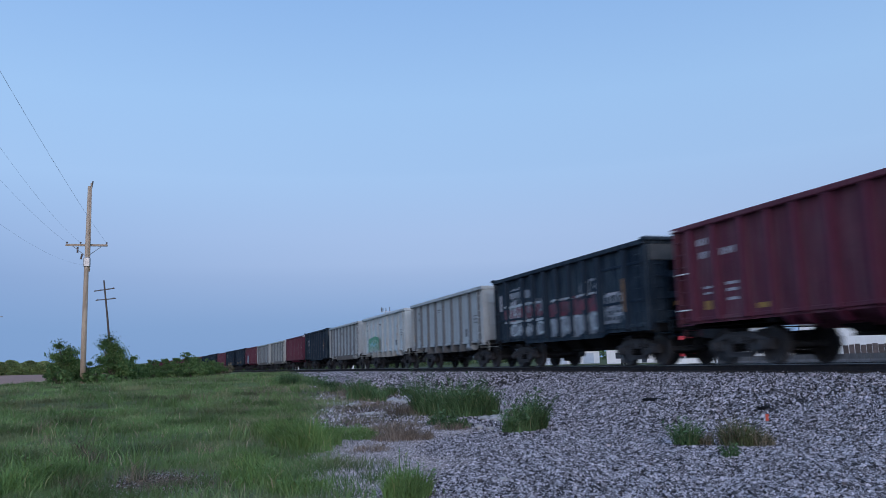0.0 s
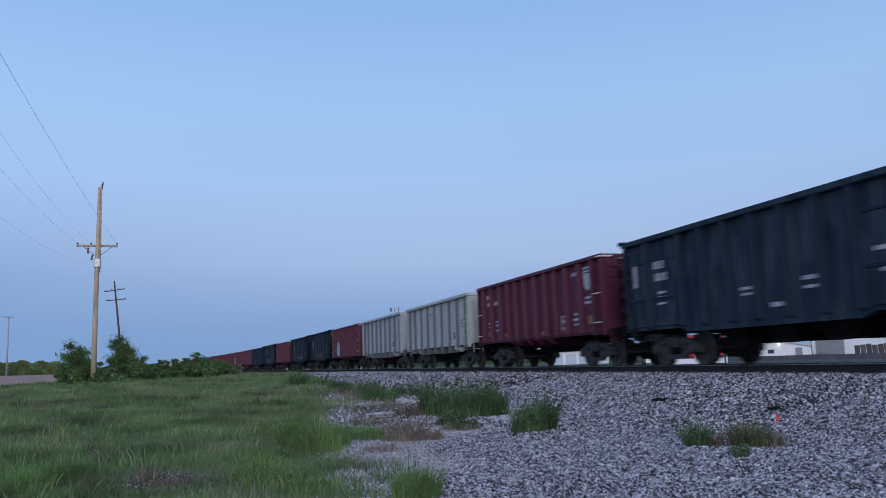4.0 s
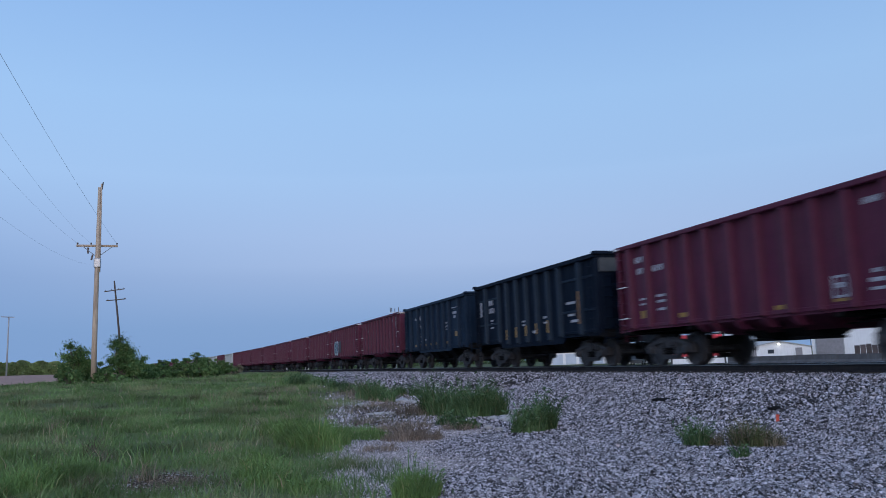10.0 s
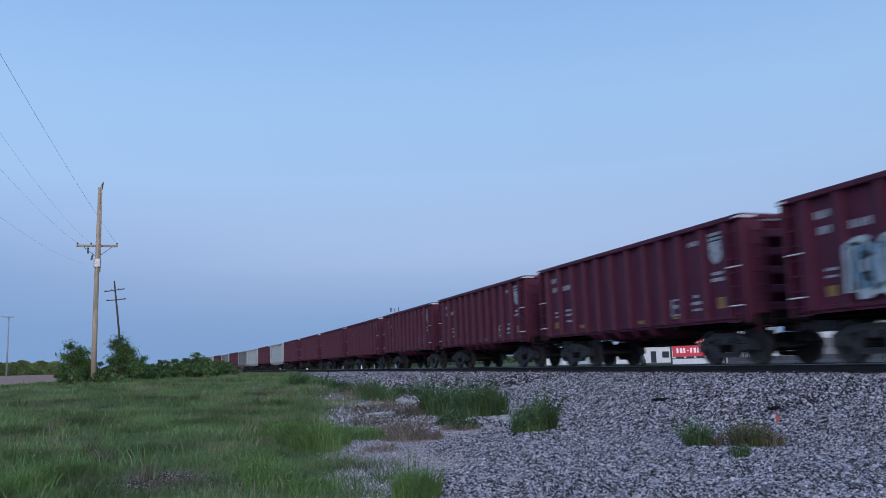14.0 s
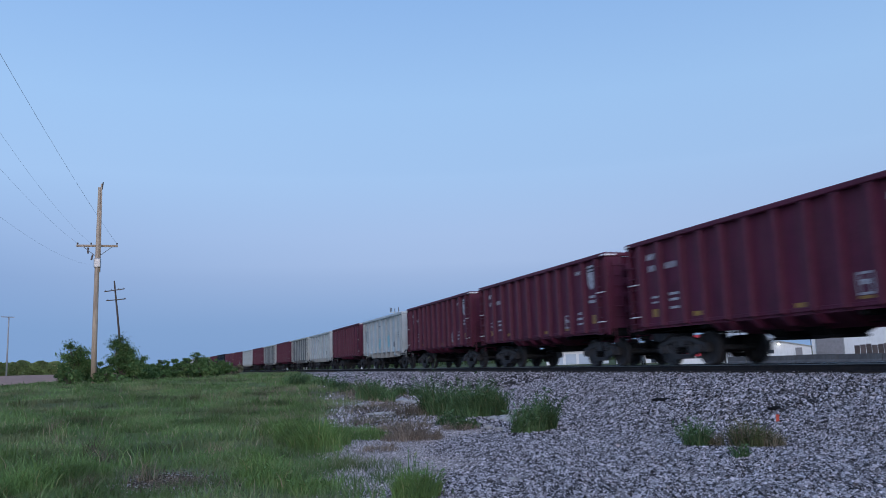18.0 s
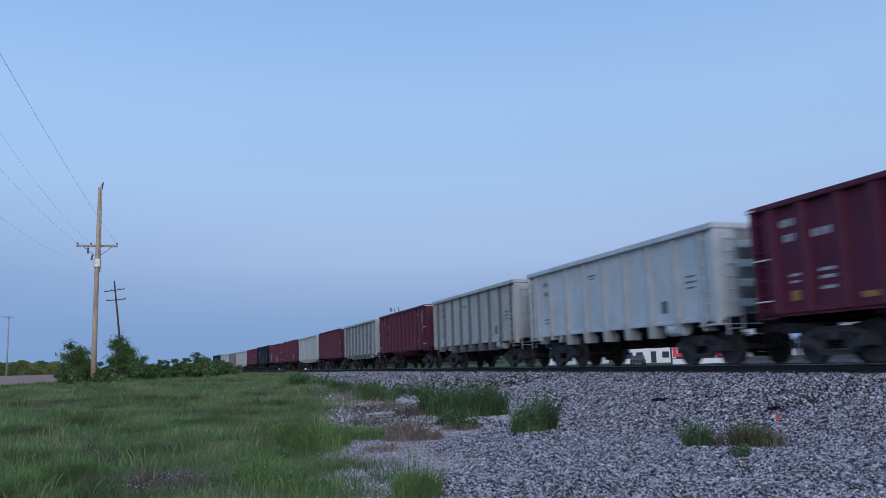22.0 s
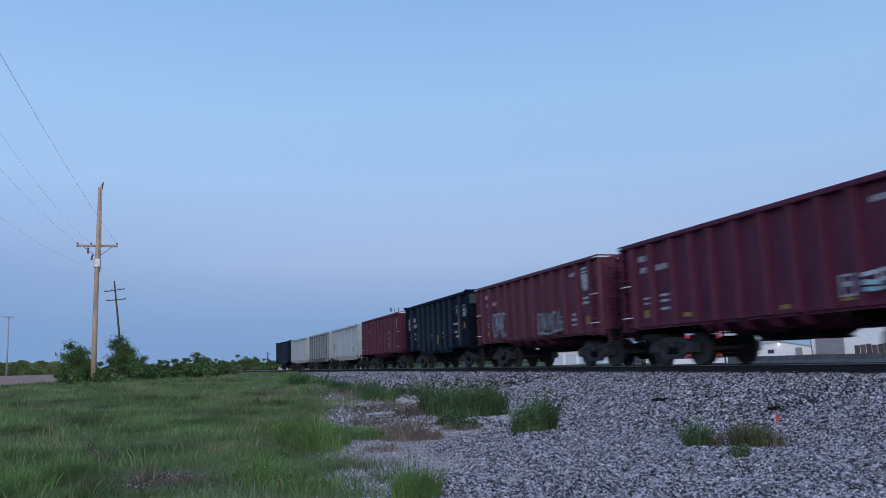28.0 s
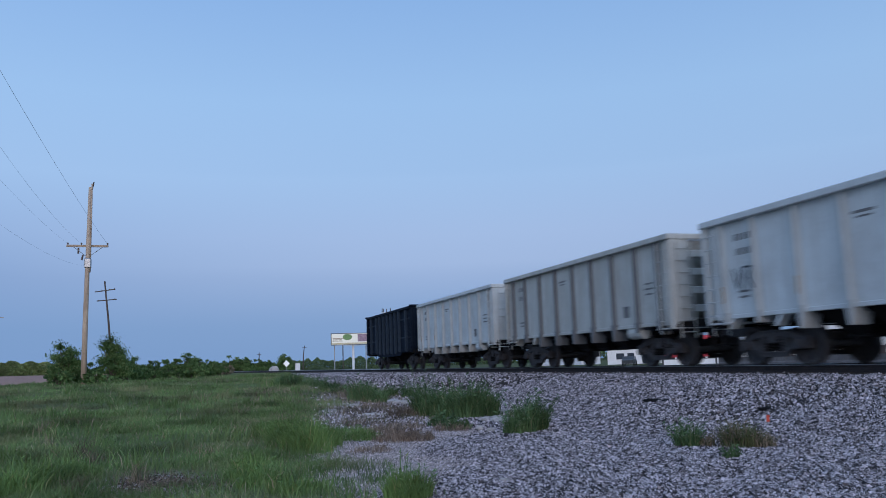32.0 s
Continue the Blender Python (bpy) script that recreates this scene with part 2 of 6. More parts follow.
GRASS = tuft_material("meadow_grass", (0.086, 0.146, 0.053), (0.142, 0.230, 0.083), (0.30, 0.26, 0.18), 0.08, (0.178, 0.174, 0.100))
LUSH = tuft_material("lush_grass", (0.078, 0.142, 0.042), (0.148, 0.248, 0.080), (0.25, 0.26, 0.12), 0.06)
DEAD = tuft_material("dead_russet_weeds", (0.115, 0.088, 0.072), (0.190, 0.148, 0.118), (0.29, 0.235, 0.18), 0.35)
WEED = tuft_material("rank_green_weeds", (0.046, 0.090, 0.040), (0.105, 0.180, 0.076), (0.17, 0.19, 0.10), 0.08)
DRY = tuft_material("dry_weeds", (0.090, 0.100, 0.060), (0.16, 0.15, 0.095), (0.27, 0.22, 0.165), 0.5)
OLIVE = tuft_material("olive_weeds", (0.070, 0.085, 0.040), (0.125, 0.150, 0.066), (0.21, 0.165, 0.115), 0.38)
LEAF = tuft_material("bush_leaves", (0.046, 0.100, 0.036), (0.120, 0.208, 0.072), (0.19, 0.25, 0.10), 0.12)
LEAF_BELT = tuft_material("mixed_scrub_leaves", (0.130, 0.185, 0.068), (0.205, 0.262, 0.098), (0.26, 0.25, 0.13), 0.15)
LEAF_FAR = tuft_material("hedge_leaves", (0.060, 0.100, 0.046), (0.115, 0.170, 0.075), (0.15, 0.18, 0.09), 0.1)
BARK = material("grey_bark", (0.10, 0.085, 0.07), (0.06, 0.05, 0.042), 0.9, scale=6, fine=40, bump=0.6)
POLE = material("weathered_pole_timber", (0.47, 0.37, 0.28), (0.37, 0.285, 0.215), 0.85, scale=2.0, fine=22, streak=0.5, dirt=(0.17, 0.13, 0.10), bump=0.4)
POLE_OLD = material("blackened_pole_timber", (0.065, 0.055, 0.05), (0.10, 0.085, 0.075), 0.9, scale=2, fine=22, bump=0.4)
POLE_FAR = material("sun_bleached_pole_timber", (0.34, 0.35, 0.37), (0.27, 0.28, 0.30), 0.9, scale=2, fine=22, bump=0.3)
METAL = material("galvanised_steel", (0.42, 0.43, 0.44), (0.32, 0.33, 0.34), 0.45, 0.7, scale=5, fine=40, bump=0.1)
PORCELAIN = material("brown_insulator_glaze", (0.10, 0.07, 0.06), (0.15, 0.12, 0.11), 0.3, scale=8, fine=30, bump=0)
WIRE = material("dull_wire", (0.58, 0.66, 0.78), (0.50, 0.57, 0.68), 0.8, 0.0, scale=3, fine=20, bump=0)
ROAD = material("worn_asphalt_road", (0.40, 0.255, 0.205), (0.32, 0.205, 0.170), 1.0, scale=0.6, fine=24, bump=0.3, gloss=0.0)
SIDING = material("white_metal_siding", (0.76, 0.77, 0.79), (0.68, 0.69, 0.71), 0.5, scale=0.6, fine=12, streak=0.25, dirt=(0.45, 0.44, 0.42), bump=0.05, dirt_amount=0.08)
SIDING_BLUE = material("pale_blue_metal_siding", (0.48, 0.54, 0.62), (0.42, 0.48, 0.56), 0.5, scale=0.6, fine=12, bump=0.05, dirt_amount=0.08)
ROOFING = material("grey_metal_roofing", (0.42, 0.43, 0.45), (0.34, 0.35, 0.36), 0.45, 0.3, scale=0.8, fine=14, bump=0.1)
DOORGREY = material("grey_door_paint", (0.27, 0.26, 0.28), (0.22, 0.215, 0.23), 0.6, scale=1.2, fine=14, bump=0.05)
CONCRETE = material("road_concrete", (0.27, 0.265, 0.265), (0.21, 0.205, 0.205), 1.0, scale=0.9, fine=18, bump=0.3, gloss=0.05)
BANK = material("grimy_barrier_concrete", (0.150, 0.142, 0.146), (0.105, 0.100, 0.104), 1.0, scale=0.9, fine=18, streak=0.4, bump=0.3, gloss=0.05)
BROWN = material("brown_boards", (0.105, 0.085, 0.085), (0.065, 0.056, 0.058), 0.85, scale=1.4, fine=14, bump=0.3, shade=0.3)
# Emission added to the sign's red and white to brighten them.
SIGNRED = lit("backlit_red_sign_face", (0.50, 0.035, 0.06), 0.25)
SIGNWHITE = lit("backlit_white_sign_face", (0.72, 0.60, 0.64), 0.35)
LAMPGLOW = lit("glowing_lamp_lens", (1.0, 0.97, 0.86), 14.0)
GLASS = material("dark_window_glass", (0.05, 0.06, 0.075), (0.035, 0.045, 0.06), 0.12, scale=2, fine=8, bump=0)
FLAGRED = material("orange_red_vinyl", (0.58, 0.085, 0.055), (0.46, 0.07, 0.045), 0.5, scale=12, fine=40, bump=0)
DARKGREY = material("charcoal_paint", (0.05, 0.055, 0.06), (0.07, 0.075, 0.08), 0.45, scale=3, fine=20, bump=0.05)
LIMESTONE = material("pale_limestone", (0.45, 0.42, 0.40), (0.30, 0.28, 0.265), 0.9, scale=8, fine=40, bump=0.5)


# ---- mesh tools
class Build:
    """Collects vertices and faces of one mesh."""

    def __init__(self):
        self.v, self.f = [], []

    def add(self, verts, faces):
        k = len(self.v)
        self.v += [tuple(p) for p in verts]
        self.f += [tuple(i + k for i in face) for face in faces]
        return self

    def box(self, x0, x1, y0, y1, z0, z1, m=None):
        p = [Vector((x, y, z)) for x in (x0, x1) for y in (y0, y1) for z in (z0, z1)]
        if m:
            p = [m @ q for q in p]
        return self.add(p, [(0, 1, 3, 2), (4, 6, 7, 5), (0, 4, 5, 1), (2, 3, 7, 6), (0, 2, 6, 4), (1, 5, 7, 3)])

    def soft(self, x0, x1, y0, y1, z0, z1, c=0.02, m=None):
        """A box with chamfered edges."""
        p, key = [], {}
        lo, hi = (x0, y0, z0), (x1, y1, z1)
        for sx in (0, 1):
            for sy in (0, 1):
                for sz in (0, 1):
                    s = (sx, sy, sz)
                    for axis in range(3):
                        q = [(hi if s[a] else lo)[a] + (0 if a == axis else (-c if s[a] else c)) for a in range(3)]
                        key[s, axis] = len(p)
                        p.append(m @ Vector(q) if m else Vector(q))
        faces = []
        for axis in range(3):
            a, b = [i for i in range(3) if i != axis]
            for side in (0, 1):
                ring = []
                for u, w in ((0, 0), (1, 0), (1, 1), (0, 1)):
                    s = [0, 0, 0]
                    s[axis], s[a], s[b] = side, u, w
                    ring.append(key[tuple(s), axis])
                faces.append(ring)
            for u in (0, 1):
                for w in (0, 1):
                    s0, s1 = [0, 0, 0], [0, 0, 0]
                    s0[a] = s1[a] = u
                    s0[b] = s1[b] = w
                    s1[axis] = 1
                    faces.append((key[tuple(s0), a], key[tuple(s1), a], key[tuple(s1), b], key[tuple(s0), b]))
        for sx in (0, 1):
            for sy in (0, 1):
                for sz in (0, 1):
                    faces.append([key[(sx, sy, sz), a] for a in range(3)])
        return self.add(p, faces)

    def prism(self, outline, axis, a, b):
        """An outline in the plane across the axis, drawn out from a to b. Axis y: (x, z) outline; x: (y, z); z: (x, y)."""
        def put(u, w, d):
            return {"y": (u, d, w), "x": (d, u, w), "z": (u, w, d)}[axis]
        n = len(outline)
        p = [put(u, w, a) for u, w in outline] + [put(u, w, b) for u, w in outline]
        faces = [tuple(range(n)), tuple(range(2 * n - 1, n - 1, -1))]
        faces += [(i, (i + 1) % n, n + (i + 1) % n, n + i) for i in range(n)]
        return self.add(p, faces)

    def tube(self, points, radii, sides=8, caps=True):
        """A round tube along points."""
        points = [Vector(p) for p in points]
        if not isinstance(radii, (list, tuple)):
            radii = [radii] * len(points)
        p, faces = [], []
        for i, c in enumerate(points):
            d = (points[min(i + 1, len(points) - 1)] - points[max(i - 1, 0)]).normalized()
            u = d.cross(Vector((0, 0, 1)) if abs(d.z) < 0.9 else Vector((1, 0, 0))).normalized()
            w = d.cross(u)
            for k in range(sides):
                a = 2 * pi * k / sides
                p.append(c + (u * cos(a) + w * sin(a)) * radii[i])
        for i in range(len(points) - 1):
            for k in range(sides):
                k2 = (k + 1) % sides
                faces.append((i * sides + k, i * sides + k2, (i + 1) * sides + k2, (i + 1) * sides + k))
        if caps:
            faces += [tuple(range(sides - 1, -1, -1)), tuple(range((len(points) - 1) * sides, len(points) * sides))]
        return self.add(p, faces)

    def spin(self, profile, sides=24, axis="y"):
        """Turns a closed (radius, along) profile round the axis."""
        p, faces, n = [], [], len(profile)
        for k in range(sides):
            a = 2 * pi * k / sides
            for r, d in profile:
                p.append((r * cos(a), d, r * sin(a)) if axis == "y" else (r * cos(a), r * sin(a), d))
        for k in range(sides):
            k2 = (k + 1) % sides
            for i in range(n):
                j = (i + 1) % n
                faces.append((k * n + i, k * n + j, k2 * n + j, k2 * n + i))
        return self.add(p, faces)

    def mesh(self, name, mat, smooth=False):
        me = bpy.data.meshes.new(name)
        me.from_pydata(self.v, [], self.f)
        bm = bmesh.new()
        bm.from_mesh(me)
        bmesh.ops.recalc_face_normals(bm, faces=bm.faces)
        bm.to_mesh(me)
        bm.free()
        me.materials.append(mat)
        if smooth:
            me.polygons.foreach_set("use_smooth", [True] * len(me.polygons))
        return me


def part(name, b, mat, parent, label="", smooth=False, m=None):
    """One mesh object under a thing or a part."""
    me = b if isinstance(b, bpy.types.Mesh) else b.mesh(name, mat, smooth)
    ob = new(name, me)
    ob.parent = parent
    if m is not None:
        ob.matrix_basis = m
    if label:
        ob["label"] = label
    return ob


def thing(name, label, category, m=None, group="", kind=""):
    ob = new(name)
    ob.empty_display_size = 0.2
    if m is not None:
        ob.matrix_basis = m
    return tagged(ob, label, category, group, kind)


def single(name, b, mat, label, category, m=None, group="", kind="", smooth=False):
    ob = new(name, b.mesh(name, mat, smooth))
    if m is not None:
        ob.matrix_basis = m
    return tagged(ob, label, category, group, kind)


def arrays(name, verts, faces, mat, label, category="", kind="stuff"):
    """A large mesh from numpy arrays; all faces have the same number of corners."""
    me = bpy.data.meshes.new(name)
    verts, faces = np.asarray(verts, dtype=np.float32), np.asarray(faces, dtype=np.int32)
    k = faces.shape[1]
    me.vertices.add(len(verts))
    me.vertices.foreach_set("co", verts.ravel())
    me.loops.add(faces.size)
    me.loops.foreach_set("vertex_index", faces.ravel())
    me.polygons.add(len(faces))
    me.polygons.foreach_set("loop_start", np.arange(len(faces), dtype=np.int32) * k)
    me.update(calc_edges=True)
    me.validate()
    me.materials.append(mat)
    return tagged(new(name, me), label, category, kind=kind)


# ---- lie of the land
def ease(a, b, x):
    t = np.clip((np.asarray(x, dtype=float) - a) / (b - a), 0, 1)
    return t * t * (3 - 2 * t)


def bend(s):
    """Place and heading of the track's centre line, s metres back from the camera's foot point."""
    a = max(s - BEND, 0.0) * CURVE
    if a == 0:
        return -s, TRACK, 0.0
    return -(BEND + sin(a) / CURVE), TRACK - (1 - cos(a)) / CURVE, a


def track_y(x):
    d = np.maximum(-np.asarray(x, dtype=float) - BEND, 0)
    return TRACK - (1 / CURVE - np.sqrt(np.maximum(1 / CURVE ** 2 - d ** 2, 0)))


BED = RAIL - 0.215


def land(x, y):
    """Height of the ground."""
    x, y = np.asarray(x, dtype=float), np.asarray(y, dtype=float)
    off = np.abs(y - track_y(x))
    near = y < track_y(x)
    rise = 0.86 * ease(9, 52, -x) * ease(60, 25, y)
    base = np.where(near, rise, np.minimum(rise, 0.25)) + 0.6 * ease(9, 24, -y) * ease(25, 60, -x)
    top = BED + 0.006 * np.sin(x * 3.1 + y)
    k = np.where(near, ease(6.4, 1.95, off), ease(7.0, 1.95, off))
    k = k ** 1.15
    return base * (1 - k) + top * k + 0.03 * np.sin(x * 0.7 + 1.3) * np.cos(y * 0.9) * (1 - k)


# ---- ground
def patchy(x, y, scale, seed):
    """Smooth random field, 0 to 1."""
    r = np.random.default_rng(seed)
    out = np.zeros_like(x)
    for k in range(7):
        a, p = r.uniform(0, 2 * np.pi), r.uniform(0, 2 * np.pi)
        s = scale * r.uniform(0.5, 2.0)
        out += np.sin((x * np.cos(a) + y * np.sin(a)) / s + p)
    return np.clip(0.5 + out / 8, 0, 1)


def fine_patch(x, y):
    """Where the coarse stone thins out to pale grit, 0 to 1."""
    edge = 4.7 + 1.4 * (patchy(x, y, 0.6, 23) - 0.5) - 0.55 * (x + 13)
    return np.clip(ease(0.5, -0.8, y - np.minimum(edge, 5.6)) * ease(-17.5, -14.0, x), 0, 1)


def border(x):
    """Where the turf gives way to gravel, y."""
    return np.minimum(np.interp(-np.asarray(x, dtype=float), [-60, 8, 10, 14, 20, 30, 48, 80, 150], [1.4, 1.4, 1.6, 2.1, 3.2, 4.7, 6.6, 8.6, 10.6]), track_y(x) - 3.0)


def spread(*runs):
    out = []
    for a, b, step in runs:
        out += list(np.arange(a, b, step))
    return np.array(sorted(set(np.round(out, 3))))


gx = spread((-3200, -800, 300), (-800, -200, 40), (-200, -64, 6), (-64, 12, 0.6), (12, 60, 6), (60, 800, 60), (800, 3300, 300))
gy = spread((-3200, -400, 300), (-400, -60, 30), (-60, -28, 4), (-28, -8, 1), (-8, 22, 0.6), (22, 120, 7), (120, 900, 60), (900, 3300, 300))
GX, GY = np.meshgrid(gx, gy, indexing="ij")
GZ = land(GX, GY)
idx = np.arange(GX.size).reshape(GX.shape)
quads = np.stack([idx[:-1, :-1], idx[1:, :-1], idx[1:, 1:], idx[:-1, 1:]], -1).reshape(-1, 4)
ground = arrays("ground", np.stack([GX, GY, GZ], -1).reshape(-1, 3), quads, SOIL, "gravelly trackside ground running into rough green turf", "ground", kind="structure")
turf = np.clip(((border(GX) - GY) / 0.8 + 0.5), 0, 1)
turf = np.where(GY > track_y(GX) + 6.5, 0.75, turf)
turf = turf * (1 - 0.9 * np.clip(1.5 - ((GX + 10.4) / 1.3) ** 2 - ((GY + 0.4) / 0.8) ** 2, 0, 1))
attr = ground.data.attributes.new("turf", "FLOAT", "POINT")
attr.data.foreach_set("value", turf.ravel().astype(np.float32))

sand = ease(13.2, 15.5, -GX) * ease(32, 24, -GX) * ease(2.0, 3.0, GY) * ease(7.0, 6.2, GY) + 0.95 * ease(14.5, 12.5, -GX) * ease(5.4, 4.4, GY) * ease(0.6, 1.6, GY)
bare = np.clip(1.5 - ((GX + 10.4) / 1.3) ** 2 - ((GY + 0.4) / 0.8) ** 2, 0, 1)
sand = np.clip(np.maximum(sand, fine_patch(GX, GY)) + 0.15 * bare, 0, 1)
sandy = ground.data.attributes.new("sand", "FLOAT", "POINT")
sandy.data.foreach_set("value", sand.ravel().astype(np.float32))


def turf_ground():
    """Turns the soil into turf where the mask says so."""
    n, l = SOIL.node_tree.nodes, SOIL.node_tree.links
    bsdf = n["Principled BSDF"]
    was = bsdf.inputs["Base Color"].links[0].from_socket
    a = n.new("ShaderNodeAttribute")
    a.attribute_name = "turf"
    tc = n.new("ShaderNodeTexCoord")
    no = n.new("ShaderNodeTexNoise")
    no.inputs["Scale"].default_value, no.inputs["Detail"].default_value = 0.9, 7
    l.new(tc.outputs["Object"], no.inputs["Vector"])
    add = n.new("ShaderNodeMath")
    add.operation = "MULTIPLY_ADD"
    add.inputs[1].default_value, add.inputs[2].default_value = 1.1, -0.55
    l.new(no.outputs["Fac"], add.inputs[0])
    plus = n.new("ShaderNodeMath")
    plus.operation, plus.use_clamp = "ADD", True
    l.new(add.outputs[0], plus.inputs[0])
    l.new(a.outputs["Fac"], plus.inputs[1])
    green = n.new("ShaderNodeMixRGB")
    green.inputs[1].default_value, green.inputs[2].default_value = (0.086, 0.134, 0.052, 1), (0.160, 0.150, 0.092, 1)
    pat = n.new("ShaderNodeTexNoise")
    pat.inputs["Scale"].default_value, pat.inputs["Detail"].default_value = 0.35, 8
    l.new(tc.outputs["Object"], pat.inputs["Vector"])
    l.new(pat.outputs["Fac"], green.inputs[0])
    sand = n.new("ShaderNodeAttribute")
    sand.attribute_name = "sand"
    drift = n.new("ShaderNodeTexNoise")
    drift.inputs["Scale"].default_value, drift.inputs["Detail"].default_value = 1.5, 5
    l.new(tc.outputs["Object"], drift.inputs["Vector"])
    patch = n.new("ShaderNodeMapRange")
    patch.inputs[1].default_value, patch.inputs[2].default_value = 0.30, 0.50
    l.new(drift.outputs["Fac"], patch.inputs[0])
    both = n.new("ShaderNodeMath")
    both.operation = "MULTIPLY"
    l.new(sand.outputs["Fac"], both.inputs[0])
    l.new(patch.outputs[0], both.inputs[1])
    pale = n.new("ShaderNodeMixRGB")
    pale.inputs[2].default_value = (0.42, 0.358, 0.340, 1)
    l.new(both.outputs[0], pale.inputs[0])
    l.new(was, pale.inputs[1])
    mix = n.new("ShaderNodeMixRGB")
    l.new(plus.outputs[0], mix.inputs[0])
    l.new(pale.outputs[0], mix.inputs[1])
    l.new(green.outputs[0], mix.inputs[2])
    l.new(mix.outputs[0], bsdf.inputs["Base Color"])


turf_ground()


# ---- the track
def along(s0, s1, step):
    return [s0 + i * step for i in range(int((s1 - s0) / step) + 1)]


def swept(outline, side, s_values):
    """A section (across, up) swept along the track at a distance to the side of its centre line."""
    b, n = Build(), len(outline)
    verts, faces = [], []
    for s in s_values:
        x, y, a = bend(s)
        for u, w in outline:
            d = side + u
            verts.append((x + d * sin(a), y + d * cos(a), RAIL + w))
    for i in range(len(s_values) - 1):
        for k in range(n):
            k2 = (k + 1) % n
            faces.append((i * n + k, i * n + k2, (i + 1) * n + k2, (i + 1) * n + k))
    faces += [tuple(range(n)), tuple(range((len(s_values) - 1) * n, len(s_values) * n))]
    return b.add(verts, faces)


HEAD = [(-0.037, -0.008), (-0.03, 0), (0.03, 0), (0.037, -0.008), (0.037, -0.018), (-0.037, -0.018)]
WEB = [(-0.037, -0.0185), (0.037, -0.0185), (0.034, -0.04), (0.009, -0.05), (0.009, -0.135), (0.076, -0.155), (0.076, -0.175), (-0.076, -0.175), (-0.076, -0.155), (-0.009, -0.135), (-0.009, -0.05), (-0.034, -0.04)]
run = along(-120, 560, 5.0)
for side in (-0.7525, 0.7525):
    rail = single("rail", swept(WEB, side, run), RAILWEB, "rusty steel rail spiked to timber ties", "rail", kind="structure")
    part("rail_head", swept(HEAD, side, run), RAILTOP, rail, "bright worn running surface")
track = thing("railway_track", "timber ties bedded in grey crushed stone under the rails", "track", kind="structure")
tie_mesh = Build().soft(-0.11, 0.11, -1.3, 1.3, -0.33, -0.168, 0.012).mesh("tie", TIE)
for i in range(290):
    x, y, a = bend(-24 + i * 0.54)
    part("tie", tie_mesh, TIE, track, m=pose(x, y, RAIL, 0, 0, -math.degrees(a) + random.uniform(-0.8, 0.8)))
far_ties = Build()
for i in range(700):
    x, y, a = bend(-24 + (290 + i) * 0.54)
    far_ties.box(-0.11, 0.11, -1.3, 1.3, -0.33, -0.168, pose(x, y, RAIL, 0, 0, -math.degrees(a)))
tagged(part("far_ties", far_ties, TIE, track), kind="stuff")

# ---- the train: cars with open tops on two four-wheeled trucks; +x is the way they travel, z = 0 the top of rail
AXLE, TRUCK, RADIUS = 0.889, 4.22, 0.457
TREAD = [(0.0, -0.02), (0.09, -0.06), (0.10, -0.045), (0.34, -0.005), (0.40, -0.06), (0.485, -0.068), (0.482, -0.04), (0.460, -0.026), (0.455, 0.066), (0.445, 0.072), (0.395, 0.066), (0.36, 0.03), (0.13, 0.02), (0.11, 0.075), (0.0, 0.08)]


def wheelset_mesh():
    b = Build()
    b.spin([(r, -0.7525 - d) for r, d in TREAD], 28)
    b.spin([(r, 0.7525 + d) for r, d in TREAD], 28)
    b.spin([(0.075, -1.02), (0.075, -0.7), (0.085, -0.66), (0.08, 0), (0.085, 0.66), (0.075, 0.7), (0.075, 1.02), (0, 1.02), (0, -1.02)], 12)
    return b.mesh("wheelset", WHEEL)


def side_frame_mesh():
    b = Build()
    b.prism([(-1.12, 0.60), (-0.80, 0.68), (-0.42, 0.79), (0.42, 0.79), (0.80, 0.68), (1.12, 0.60), (1.12, 0.53), (0.80, 0.56), (0.40, 0.67), (-0.40, 0.67), (-0.80, 0.56), (-1.12, 0.53)], "y", -0.075, 0.075)
    b.prism([(-0.80, 0.545), (-0.66, 0.585), (-0.34, 0.30), (0.34, 0.30), (0.66, 0.585), (0.80, 0.545), (0.42, 0.19), (-0.42, 0.19)], "y", -0.07, 0.07)
    for s in (-1, 1):
        b.prism([(s * 0.30, 0.28), (s * 0.42, 0.28), (s * 0.44, 0.70), (s * 0.32, 0.70)], "y", -0.065, 0.065)
        b.prism([(s * 0.70, 0.62), (s * 1.10, 0.62), (s * 1.12, 0.36), (s * 1.03, 0.36), (s * 1.02, 0.52), (s * 0.76, 0.52), (s * 0.75, 0.36), (s * 0.66, 0.36)], "y", -0.085, 0.085)
    for z in (0.30, 0.79):
        b.box(-0.42, 0.42, -0.10, 0.10, z - 0.02, z + 0.015)
    return b.mesh("side_frame", CAST)


def spring_mesh():
    b = Build()
    for x in (-0.2, 0, 0.2):
        turns = [(x + 0.075 * cos(a * 0.9), 0.075 * sin(a * 0.9), 0.31 + a * 0.0098) for a in range(0, 30)]
        b.tube(turns, 0.017, 5)
    return b.mesh("spring_nest", UNDER)


def bearing_mesh():
    return Build().spin([(0.0, 0.0), (0.10, 0.0), (0.115, 0.03), (0.115, 0.16), (0.0, 0.16)], 14).mesh("bearing_cap", CAST)


